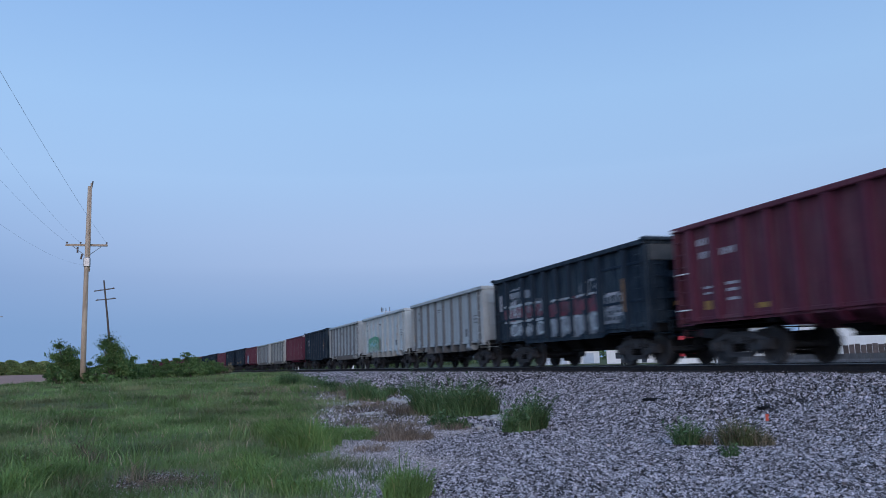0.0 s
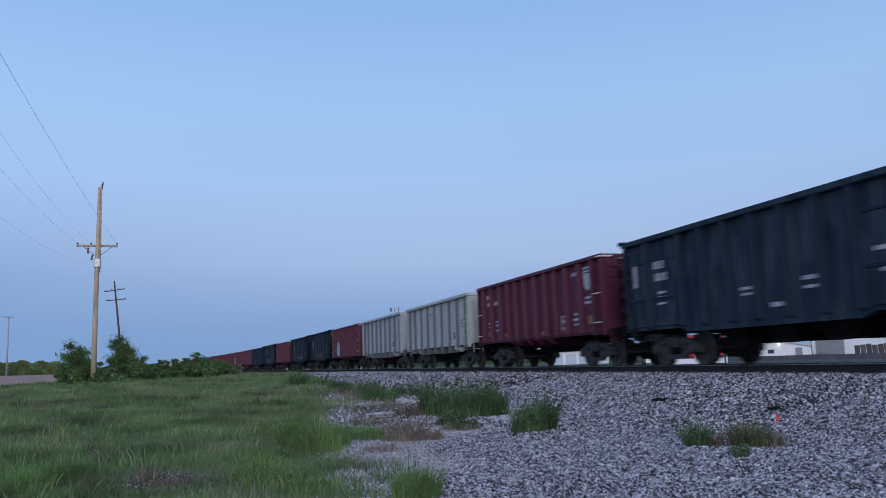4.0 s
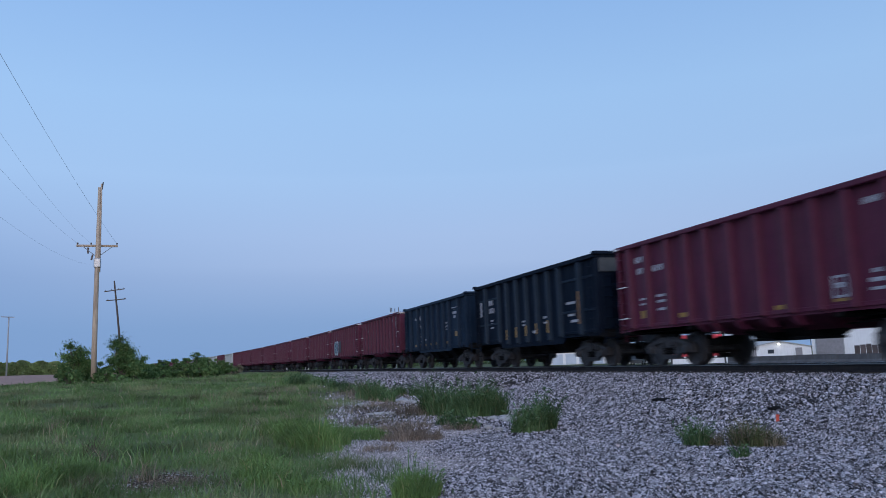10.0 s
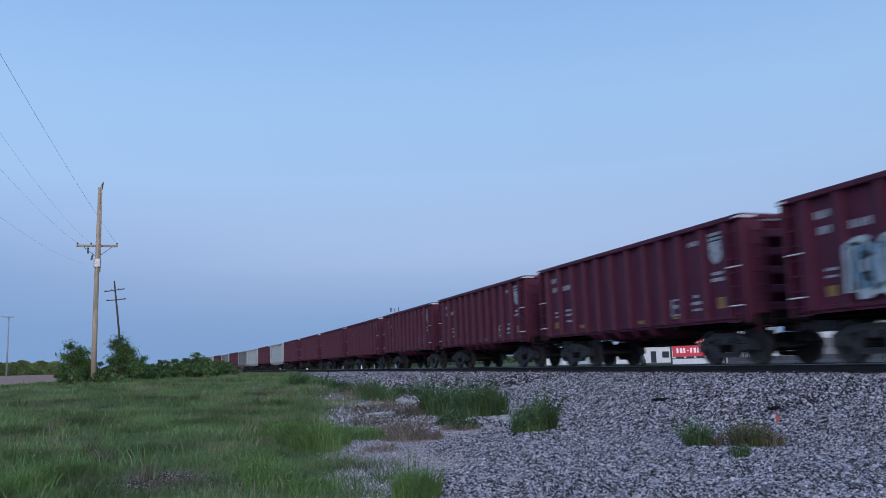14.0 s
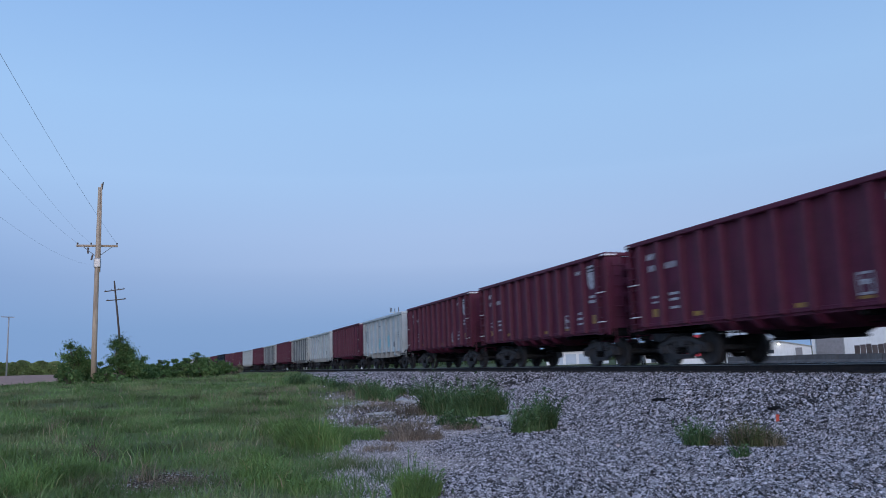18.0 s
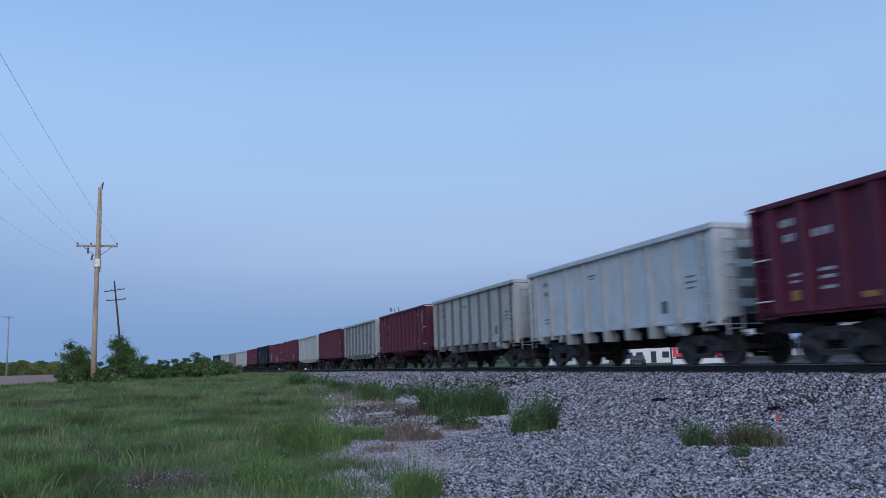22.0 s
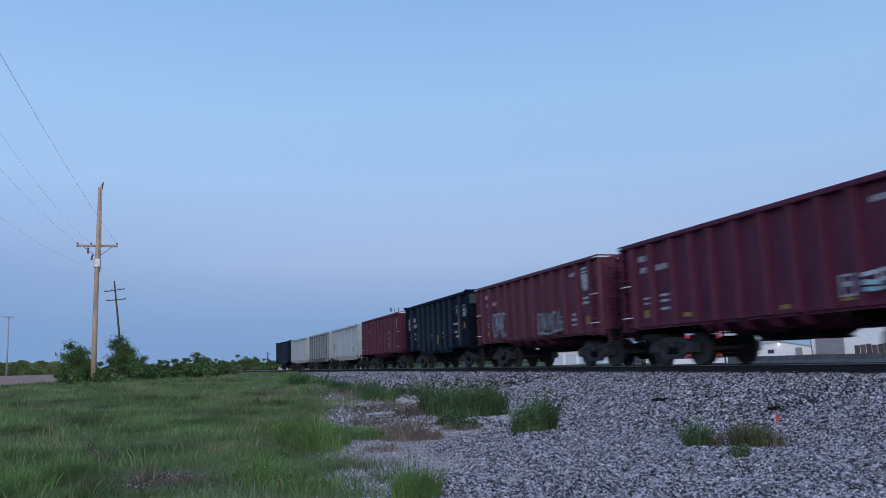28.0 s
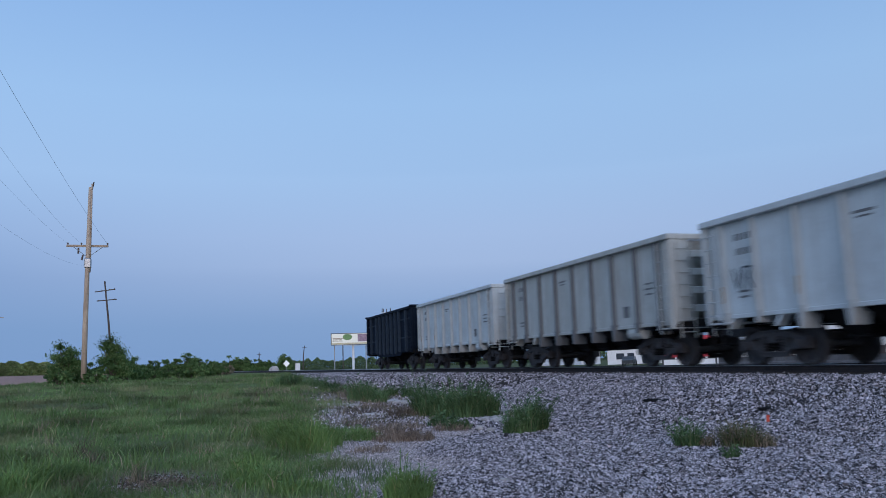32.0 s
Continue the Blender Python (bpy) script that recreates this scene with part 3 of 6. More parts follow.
M_WHEELS, M_FRAME, M_SPRING, M_BEARING = wheelset_mesh(), side_frame_mesh(), spring_mesh(), bearing_mesh()
M_BOLSTER = Build().soft(-0.20, 0.20, -1.08, 1.08, 0.50, 0.74, 0.03).soft(-0.28, 0.28, -0.3, 0.3, 0.72, 0.86, 0.02).box(-0.75, 0.75, -0.6, -0.5, 0.36, 0.44).box(-0.75, 0.75, 0.5, 0.6, 0.36, 0.44).box(-0.42, 0.42, -0.9, 0.9, 0.32, 0.46).mesh("truck", CAST)
M_COUPLER = Build().soft(5.2, 6.25, -0.10, 0.10, 0.78, 0.98, 0.02).prism([(6.2, -0.13), (6.42, -0.19), (6.56, -0.15), (6.60, -0.02), (6.50, 0.0), (6.47, 0.12), (6.56, 0.17), (6.38, 0.21), (6.2, 0.13)], "z", 0.73, 1.02).mesh("coupler", CAST)
HOSE = Build().tube([(6.0, -0.35, 0.80), (6.22, -0.34, 0.68), (6.42, -0.30, 0.52), (6.56, -0.22, 0.50)], 0.03, 6).tube([(5.6, -0.35, 0.86), (6.0, -0.35, 0.80)], 0.024, 6).mesh("brake_hose", UNDER, True)


def running_gear(car):
    """Two trucks with their wheels, couplers and hoses."""
    for side in (-1, 1):
        truck = part("truck", M_BOLSTER, CAST, car, "dusty cast steel truck", m=pose(side * TRUCK, 0, 0))
        for y in (-1, 1):
            part("side_frame", M_FRAME, CAST, truck, m=pose(0, y * 0.99, 0))
            tagged(part("spring_nest", M_SPRING, UNDER, truck, m=pose(0, y * 0.99, 0)), kind="stuff")
            for x in (-AXLE, AXLE):
                part("bearing_cap", M_BEARING, CAST, truck, m=pose(x, y * 1.0, RADIUS, 0, 0, 0 if y > 0 else 180))
        for x in (-1, 1):
            part("wheelset", M_WHEELS, WHEEL, truck, "worn steel wheels on their axle", m=pose(x * AXLE, 0, RADIUS))
        turn = pose(0, 0, 0, 0, 0, 0 if side > 0 else 180)
        part("coupler", M_COUPLER, CAST, car, m=turn)
        part("brake_hose", HOSE, UNDER, car, m=turn)


def ladder(b, x, y, z0, z1, rungs, width=0.42, across="x"):
    """Two stiles with rungs, standing off a wall."""
    for k in range(rungs):
        z = z0 + (z1 - z0) * (k + 0.5) / rungs
        if across == "x":
            b.tube([(x - width / 2, y, z), (x + width / 2, y, z)], 0.014, 6)
        else:
            b.tube([(x, y - width / 2, z), (x, y + width / 2, z)], 0.014, 6)
    for d in (-width / 2, width / 2):
        if across == "x":
            b.box(x + d - 0.02, x + d + 0.02, y - 0.012, y + 0.012, z0, z1)
        else:
            b.box(x - 0.012, x + 0.012, y + d - 0.02, y + d + 0.02, z0, z1)
    return b


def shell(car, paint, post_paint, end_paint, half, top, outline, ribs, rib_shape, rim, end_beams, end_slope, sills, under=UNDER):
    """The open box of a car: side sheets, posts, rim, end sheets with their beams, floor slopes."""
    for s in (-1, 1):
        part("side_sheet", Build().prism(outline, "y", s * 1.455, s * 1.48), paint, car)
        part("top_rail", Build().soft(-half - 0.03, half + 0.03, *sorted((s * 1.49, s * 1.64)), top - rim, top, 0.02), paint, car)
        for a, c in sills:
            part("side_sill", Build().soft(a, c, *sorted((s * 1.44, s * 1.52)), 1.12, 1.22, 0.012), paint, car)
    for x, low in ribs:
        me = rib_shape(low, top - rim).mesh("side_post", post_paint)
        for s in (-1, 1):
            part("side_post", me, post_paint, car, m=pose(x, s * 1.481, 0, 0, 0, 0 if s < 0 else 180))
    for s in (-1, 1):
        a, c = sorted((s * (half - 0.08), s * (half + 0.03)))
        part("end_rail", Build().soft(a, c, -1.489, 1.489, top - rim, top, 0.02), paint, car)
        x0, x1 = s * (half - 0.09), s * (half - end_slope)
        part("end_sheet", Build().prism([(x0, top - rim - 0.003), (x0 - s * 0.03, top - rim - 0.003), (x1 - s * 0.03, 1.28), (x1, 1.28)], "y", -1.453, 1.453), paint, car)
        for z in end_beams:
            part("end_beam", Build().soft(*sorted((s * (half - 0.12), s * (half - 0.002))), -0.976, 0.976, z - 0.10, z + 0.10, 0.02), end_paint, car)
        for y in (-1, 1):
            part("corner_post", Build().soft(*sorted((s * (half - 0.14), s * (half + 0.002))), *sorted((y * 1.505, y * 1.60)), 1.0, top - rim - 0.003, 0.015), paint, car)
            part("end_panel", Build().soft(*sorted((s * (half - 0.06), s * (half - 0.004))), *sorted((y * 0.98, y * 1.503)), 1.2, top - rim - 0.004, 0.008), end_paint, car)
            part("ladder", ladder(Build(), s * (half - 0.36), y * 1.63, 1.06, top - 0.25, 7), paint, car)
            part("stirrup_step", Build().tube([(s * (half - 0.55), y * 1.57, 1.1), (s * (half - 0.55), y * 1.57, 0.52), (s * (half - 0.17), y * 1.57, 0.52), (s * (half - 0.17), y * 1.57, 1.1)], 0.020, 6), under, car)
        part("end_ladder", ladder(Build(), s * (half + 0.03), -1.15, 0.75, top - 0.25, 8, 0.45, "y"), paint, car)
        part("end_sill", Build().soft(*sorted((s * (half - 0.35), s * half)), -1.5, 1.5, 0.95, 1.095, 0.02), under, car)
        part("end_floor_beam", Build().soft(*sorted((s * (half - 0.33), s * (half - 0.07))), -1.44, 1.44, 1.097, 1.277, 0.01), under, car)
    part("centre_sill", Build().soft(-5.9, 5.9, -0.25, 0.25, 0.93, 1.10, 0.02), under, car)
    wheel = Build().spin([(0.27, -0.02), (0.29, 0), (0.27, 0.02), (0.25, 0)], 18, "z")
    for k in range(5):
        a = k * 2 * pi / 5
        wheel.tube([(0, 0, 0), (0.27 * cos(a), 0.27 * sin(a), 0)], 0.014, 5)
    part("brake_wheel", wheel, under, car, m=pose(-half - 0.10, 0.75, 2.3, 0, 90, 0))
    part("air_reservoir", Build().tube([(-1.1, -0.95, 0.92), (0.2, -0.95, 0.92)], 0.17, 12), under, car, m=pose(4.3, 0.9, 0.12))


def plain_post(width, deep, flare=0.0):
    def shape(low, high):
        b = Build()
        return b.add([(-width / 2, 0, low), (width / 2, 0, low), (width / 2, 0, high), (-width / 2, 0, high),
                      (-width / 3, -deep, low + 0.06), (width / 3, -deep, low + 0.06), (width / 3, -deep - flare, high), (-width / 3, -deep - flare, high)],
                     [(0, 1, 2, 3), (4, 7, 6, 5), (0, 4, 5, 1), (1, 5, 6, 2), (2, 6, 7, 3), (3, 7, 4, 0)])
    return shape


def gusset_post(low, high):
    """A post with a tapered foot that hangs below the sill."""
    b = plain_post(0.095, 0.12)(1.2, high)
    b.prism([(-0.10, 1.27), (0.10, 1.27), (0.035, low), (-0.035, low)], "y", -0.13, 0.35)
    return b


def belly_sheets(car, half, z0, z1, paint, post_paint, gussets):
    """Lower sides that lean inwards between the trucks, with tapered gussets under the side posts."""
    low, inner = half - 0.45, 0.60
    for s in (-1, 1):
        b = Build()
        b.add([(-half, s * 1.475, z0), (half, s * 1.475, z0), (low, s * inner, z1), (-low, s * inner, z1),
               (-half, s * 1.455, z0), (half, s * 1.455, z0), (low, s * (inner - 0.02), z1), (-low, s * (inner - 0.02), z1)],
              [(0, 1, 2, 3), (7, 6, 5, 4), (0, 4, 5, 1), (3, 2, 6, 7), (0, 3, 7, 4), (1, 5, 6, 2)])
        part("belly_sheet", b, paint, car)
        for x in gussets:
            g = Build()
            g.add([(x - 0.15, s * 1.478, z0), (x + 0.15, s * 1.478, z0), (x + 0.05, s * 1.02, z1 + 0.10), (x - 0.05, s * 1.02, z1 + 0.10),
                   (x - 0.11, s * 1.62, z0), (x + 0.11, s * 1.62, z0), (x + 0.05, s * 1.40, z1 + 0.10), (x - 0.05, s * 1.40, z1 + 0.10)],
                  [(0, 1, 2, 3), (7, 6, 5, 4), (0, 4, 5, 1), (3, 2, 6, 7), (0, 3, 7, 4), (1, 5, 6, 2)])
            part("belly_gusset", g, post_paint, car)
    for s in (-1, 1):
        part("belly_end", Build().add([(s * half, -1.45, z0), (s * half, 1.45, z0), (s * low, inner - 0.03, z1), (s * low, 0.03 - inner, z1),
                                       (s * (half - 0.03), -1.45, z0), (s * (half - 0.03), 1.45, z0), (s * (low - 0.03), inner - 0.03, z1), (s * (low - 0.03), 0.03 - inner, z1)],
                                      [(0, 1, 2, 3), (7, 6, 5, 4), (0, 4, 5, 1), (3, 2, 6, 7), (0, 3, 7, 4), (1, 5, 6, 2)]), paint, car)


def hopper_floor(car, x0, x1, z, pockets, mat, wide=0.75):
    """Sloping floor sheets that end in narrow discharge gates, with brake rods alongside."""
    w = (x1 - x0) / pockets
    for k in range(pockets):
        a = x0 + k * w
        b = Build()
        top, low = [(a, -1.45), (a + w, -1.45), (a + w, 1.45), (a, 1.45)], [(a + w * 0.28, -wide), (a + w * 0.72, -wide), (a + w * 0.72, wide), (a + w * 0.28, wide)]
        b.add([(*p, 1.25) for p in top] + [(*p, z) for p in low], [(4, 5, 6, 7), (0, 1, 5, 4), (1, 2, 6, 5), (2, 3, 7, 6), (3, 0, 4, 7)])
        part("hopper_pocket", b, mat, car)
        part("discharge_gate", Build().soft(a + w * 0.25, a + w * 0.75, -wide - 0.05, wide + 0.05, z - 0.07, z - 0.003, 0.01), UNDER, car)
    for y, z0, z1 in ((-0.62, 0.90, 0.80), (-0.40, 0.96, 0.88)):
        part("brake_rod", Build().tube([(-4.0, y, z0), (-1.5, y, z1), (1.5, y, z1 + 0.03), (4.0, y, z0)], 0.018, 5), UNDER, car)
    part("brake_pipe", Build().tube([(-5.7, -0.9, 1.0), (-2.8, -0.92, 0.99), (2.8, -0.92, 0.99), (5.7, -0.9, 1.0)], 0.022, 5), UNDER, car)


def deck(car, x0, x1, z, mat):
    part("floor_sheet", Build().soft(x0, x1, -1.45, 1.45, z, z + 0.02, 0.004), mat, car)


def tapes(car, mat, items, label, y=-1.4835):
    """Reflective tapes, each a part: (x, z, width, height)."""
    for x, z, w, h in items:
        part("reflector", Build().box(x - w / 2, x + w / 2, y - 0.004, y, z - h / 2, z + h / 2), mat, car, label)


def bars(car, mat, name, items, label="", y=-1.4835):
    """Lettering too small to read and paint marks as plain bars: (x, z, width, height)."""
    b = Build()
    for x, z, w, h in items:
        b.box(x - w / 2, x + w / 2, y - 0.004, y, z - h / 2, z + h / 2)
    tagged(part(name, b, mat, car, label), kind="stuff")


def letters(x, z, n, w, h, gap=0.35):
    """A row of n upright bars as wide as that many characters."""
    step = w / n
    return [(x + (k + 0.5) * step, z, step * (1 - gap), h) for k in range(n)]


def shield(car):
    b = Build()
    out = [(-0.27, 0.40), (0.27, 0.40), (0.27, -0.18), (0.16, -0.33), (0, -0.42), (-0.16, -0.33), (-0.27, -0.18)]
    b.prism([(x + 4.72, z + 2.94) for x, z in out], "y", -1.4875, -1.4835)
    part("emblem", b, MARK, car, "faded white shield-shaped emblem")
    bars(car, SPRAY_DARK, "emblem_band", [(4.72, 3.24, 0.50, 0.05), (4.72, 3.13, 0.44, 0.04)], y=-1.4878)


def spray(car, mat, strokes, width, y=-1.556, name="graffiti", label="", seed=1):
    """Loose painted strokes: each a list of (x, z) points, drawn as flat ribbons on the side."""
    rnd = random.Random(seed)
    b = Build()
    for n, stroke in enumerate(strokes):
        pts = [Vector((p[0], p[1])) for p in stroke]
        fine = []
        for i in range(len(pts) - 1):
            for k in range(5):
                fine.append(pts[i].lerp(pts[i + 1], k / 5))
        fine.append(pts[-1])
        verts, faces = [], []
        for i, p in enumerate(fine):
            d = (fine[min(i + 1, len(fine) - 1)] - fine[max(i - 1, 0)]).normalized()
            w = width * rnd.uniform(0.75, 1.2) / 2
            q = Vector((-d.y, d.x)) * w
            yy = y - 0.0007 * n
            for e in (p + q, p - q):
                verts += [(e.x, yy - 0.004, e.y), (e.x, yy, e.y)]
        for i in range(len(fine) - 1):
            k = i * 4
            faces += [(k, k + 4, k + 6, k + 2), (k + 1, k + 3, k + 7, k + 5), (k, k + 1, k + 5, k + 4), (k + 2, k + 6, k + 7, k + 3)]
        b.add(verts, faces)
    part(name, b, mat, car, label)


def red_car(paint, label):
    """Steel hopper with a deeper belly between its trucks."""
    car = thing("hopper_car", label, "rail car", group="cars of the train")
    top = 3.62
    outline = [(-5.9, top - 0.12), (-5.9, 1.06), (5.9, 1.06), (5.9, top - 0.12)]
    ribs = [(x, 1.08) for x in (-5.2, -4.25, -3.2, -2.3, -1.45, -0.5, 0.5, 1.45, 2.3, 3.2, 4.25, 5.2)]
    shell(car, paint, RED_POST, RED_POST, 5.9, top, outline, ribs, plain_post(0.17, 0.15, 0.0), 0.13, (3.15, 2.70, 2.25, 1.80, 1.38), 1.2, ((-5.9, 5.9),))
    belly_sheets(car, 2.30, 1.06, 0.76, paint, RED_POST, (-1.95, -1.45, -0.5, 0.5, 1.45))
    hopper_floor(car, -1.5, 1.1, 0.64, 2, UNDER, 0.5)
    deck(car, -5.7, -2.0, 1.28, paint)
    deck(car, 2.0, 5.7, 1.28, paint)
    for s in (-1, 1):
        part("cross_brace", Build().soft(s * 2.6 - 0.08, s * 2.6 + 0.08, -1.45, 1.45, 0.96, 1.1, 0.02), UNDER, car)
        # White bars paint the glint on rail corners; grab irons get it as colour.
        part("corner_cap", Build().soft(*sorted((s * 5.68, s * 5.94)), -1.655, -1.642, 3.515, 3.565, 0.005), GLINT, car, "painted white glint on the top corner")
        part("end_cap", Build().soft(*sorted((s * 5.934, s * 5.948)), -1.63, -1.20, 3.515, 3.565, 0.005), GLINT, car, "painted white glint along the end rail")
        for z in (2.36, 1.42):
            part("grab_iron", Build().tube([(s * 5.30, -1.645, z), (s * 5.80, -1.645, z)], 0.018, 6), GLINT, car, "grab iron coloured white for its highlight")
    shield(car)
    bars(car, MARK, "stencilled_data", letters(-5.02, 3.12, 4, 0.44, 0.17) + letters(-4.95, 2.78, 3, 0.36, 0.17) + letters(-4.1, 2.78, 5, 0.55, 0.17)
         + [(-4.7, 1.95, 0.30, 0.06), (-4.7, 1.80, 0.26, 0.05), (-3.75, 1.98, 0.42, 0.07), (-3.75, 1.82, 0.42, 0.07), (-3.75, 1.60, 0.40, 0.07)])
    bars(car, MARK, "stencilling", letters(3.55, 3.18, 5, 0.46, 0.13) + [(4.72, 2.30, 0.44, 0.08), (4.72, 2.14, 0.50, 0.09), (2.78, 1.78, 0.36, 0.05), (2.62, 1.56, 0.05, 0.40), (2.95, 1.56, 0.05, 0.40), (2.78, 1.37, 0.36, 0.05), (2.78, 1.60, 0.22, 0.1), (3.75, 1.62, 0.40, 0.08), (3.75, 1.45, 0.36, 0.06), (3.75, 1.80, 0.2, 0.08)])
    tapes(car, AMBER, [(-4.72, 1.50, 0.26, 0.22), (4.8, 1.55, 0.30, 0.28), (-2.7, 1.36, 0.42, 0.12), (0.98, 1.28, 0.30, 0.10), (2.78, 1.30, 0.36, 0.06)], "yellow reflective tape")
    for x in (-5.4, 5.4):
        part("step_bracket", Build().box(x - 0.2, x + 0.2, -1.64, -1.60, 1.02, 1.05), RED_POST, car)
    running_gear(car)
    return car


def grey_car(paint, label):
    """Long-sided hopper whose side posts end in tapered feet over a row of discharge pockets."""
    car = thing("hopper_car", label, "rail car", group="cars of the train")
    top = 3.60
    outline = [(-5.85, top - 0.15), (-5.85, 1.2), (5.85, 1.2), (5.85, top - 0.15)]
    ribs = [(x, 0.78 if abs(x) < 3 else 0.98) for x in (-5.15, -4.0, -2.66, -1.33, 0, 1.33, 2.66, 4.0, 5.15)]
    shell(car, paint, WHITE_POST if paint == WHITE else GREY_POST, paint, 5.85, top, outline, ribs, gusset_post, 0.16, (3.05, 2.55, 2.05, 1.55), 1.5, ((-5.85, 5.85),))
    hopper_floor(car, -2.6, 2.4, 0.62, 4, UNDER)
    deck(car, -5.7, -2.8, 1.28, paint)
    deck(car, 2.8, 5.7, 1.28, paint)
    for s in (-1, 1):
        for x in (3.3, 4.9):
            part("bolster_brace", Build().prism([(s * x - 0.07, 1.2), (s * x + 0.07, 1.2), (s * (x + 0.25) + 0.05, 0.88), (s * (x + 0.25) - 0.05, 0.88)], "y", -1.5, -1.2), paint, car)
        part("end_platform", Build().soft(*sorted((s * 5.0, s * 5.85)), -1.58, 1.58, 1.0, 1.05, 0.01), paint, car)
    part("brake_cylinder", Build().tube([(3.35, -1.35, 0.98), (4.05, -1.35, 0.98)], 0.18, 12), paint, car, "dusty cylinder over the truck")
    bars(car, INK, "stencilled_data", letters(-4.75, 3.05, 4, 0.62, 0.16) + letters(-4.70, 2.70, 4, 0.52, 0.16) + [(-4.5, 1.75, 0.4, 0.05), (-4.5, 1.62, 0.34, 0.05), (-0.85, 2.98, 0.55, 0.06), (-0.85, 2.88, 0.40, 0.04), (4.6, 2.35, 0.45, 0.05), (4.6, 2.2, 0.5, 0.05), (4.6, 2.05, 0.4, 0.05)])
    bars(car, INK, "data_plate", [(3.30, 1.62, 0.34, 0.34)], "dark square data panel")
    running_gear(car)
    return car


def black_car(paint, label, belly=0.82, top=3.70, tape=(), rust=None, panel=False, posts=BLACK_POST, hood=True, marks=True):
    """Coal hopper with broad posts and a long straight belly."""
    car = thing("hopper_car", label, "rail car", group="cars of the train")
    outline = [(-5.85, top - 0.14), (-5.85, 1.02), (-3.2, 1.02), (-2.95, belly), (2.95, belly), (3.2, 1.02), (5.85, 1.02), (5.85, top - 0.14)]
    ribs = [(x, belly + 0.12 if abs(x) < 2.9 else 1.04) for x in (-4.6, -3.0, -2.05, -1.0, 0, 1.0, 2.05, 3.0, 4.6)]
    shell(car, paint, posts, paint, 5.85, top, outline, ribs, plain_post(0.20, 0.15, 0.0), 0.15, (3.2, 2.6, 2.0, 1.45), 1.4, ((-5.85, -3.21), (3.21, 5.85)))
    hopper_floor(car, -2.6, 2.4, 0.60, 3, UNDER)
    deck(car, -5.7, -3.0, 1.28, paint)
    deck(car, 3.0, 5.7, 1.28, paint)
    for x0, x1 in ((-5.8, -4.7), (4.7, 5.8), (3.1, 4.5), (-4.5, -3.1)):
        for z in (1.9, 3.0):
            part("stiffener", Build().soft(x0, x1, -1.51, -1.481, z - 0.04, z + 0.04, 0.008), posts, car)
    for s in (-1, 1):
        part("rim_lip", Build().soft(*sorted((s * 5.75, s * 6.0)), -1.68, 1.68, top - 0.06, top + 0.05, 0.02), paint, car)
        if hood:
            part("end_hood", Build().soft(*sorted((s * 5.855, s * 5.90)), -1.46, 1.46, top - 0.62, top - 0.16, 0.01), DARKGREY, car, "grey plate across the end")
        part("end_reflector", Build().box(*sorted((s * 5.853, s * 5.862)), -0.72, -0.42, 1.70, 1.82), AMBER, car, "yellow reflective tape")
    if marks:
        part("rear_plate", Build().box(-5.52, -5.28, -1.4875, -1.4835, 2.30, 3.0), MARK, car, "worn white painted plate")
        bars(car, MARK, "stencilled_data", letters(-4.40, 2.86, 3, 0.55, 0.24) + letters(-4.36, 2.50, 4, 0.62, 0.22) + [(-4.05, 2.06, 0.34, 0.07), (-4.05, 1.92, 0.36, 0.07), (-4.05, 1.75, 0.40, 0.06), (-0.45, 1.82, 0.42, 0.07), (-0.45, 1.68, 0.36, 0.06), (0.55, 1.36, 0.34, 0.10), (1.62, 1.86, 0.40, 0.09), (1.62, 1.66, 0.36, 0.07), (3.75, 2.22, 0.7, 0.09), (3.75, 1.80, 0.45, 0.08), (3.95, 1.58, 0.5, 0.09)])
    tapes(car, AMBER, tape, "yellow reflective tape", y=-1.633)
    if rust:
        bars(car, RUST, "rusty_post_face", [(4.6, (rust[0] + rust[1]) / 2, 0.13, rust[1] - rust[0])], "post streaked with orange rust", y=-1.633)
    if panel:
        bars(car, WHITE, "white_panel", [(5.12, 2.80, 0.50, 0.56)], "white painted panel")
        bars(car, INK, "panel_lettering", [(5.08, 2.92, 0.30, 0.07), (5.04, 2.74, 0.34, 0.06)], y=-1.4877)
        tapes(car, AMBER, [(5.12, 2.05, 0.2, 0.34)], "yellow reflective tape")
    running_gear(car)
    return car


POST_TAGS = ((-2.05, 1.36, 0.11, 0.42), (-1.0, 1.42, 0.12, 0.42), (0, 1.44, 0.12, 0.42), (1.0, 1.46, 0.12, 0.42), (2.05, 1.50, 0.13, 0.46))


def navy_marks(car):
    """A row of small tapes along the sill and two columns of stencils."""
    tapes(car, AMBER, [(x, 1.34, 0.34, 0.12) for x in (-3.8, -2.52, -1.5, -0.5, 0.5, 2.5)] + [(3.95, 1.78, 0.36, 0.34)], "yellow reflective tape")
    bars(car, MARK, "stencilling", letters(-3.86, 2.92, 3, 0.4, 0.24) + letters(-2.78, 2.90, 4, 0.5, 0.24) + letters(-2.74, 2.42, 3, 0.44, 0.28)
         + [(-2.55, 1.98, 0.3, 0.08), (-2.55, 1.82, 0.28, 0.08), (-2.55, 1.55, 0.3, 0.07), (-1.5, 1.62, 0.5, 0.10), (2.5, 2.36, 0.62, 0.08), (2.5, 2.18, 0.62, 0.08), (2.5, 2.02, 0.5, 0.06), (3.75, 3.02, 0.9, 0.13), (3.75, 2.80, 0.62, 0.13), (3.75, 2.60, 0.34, 0.12)])


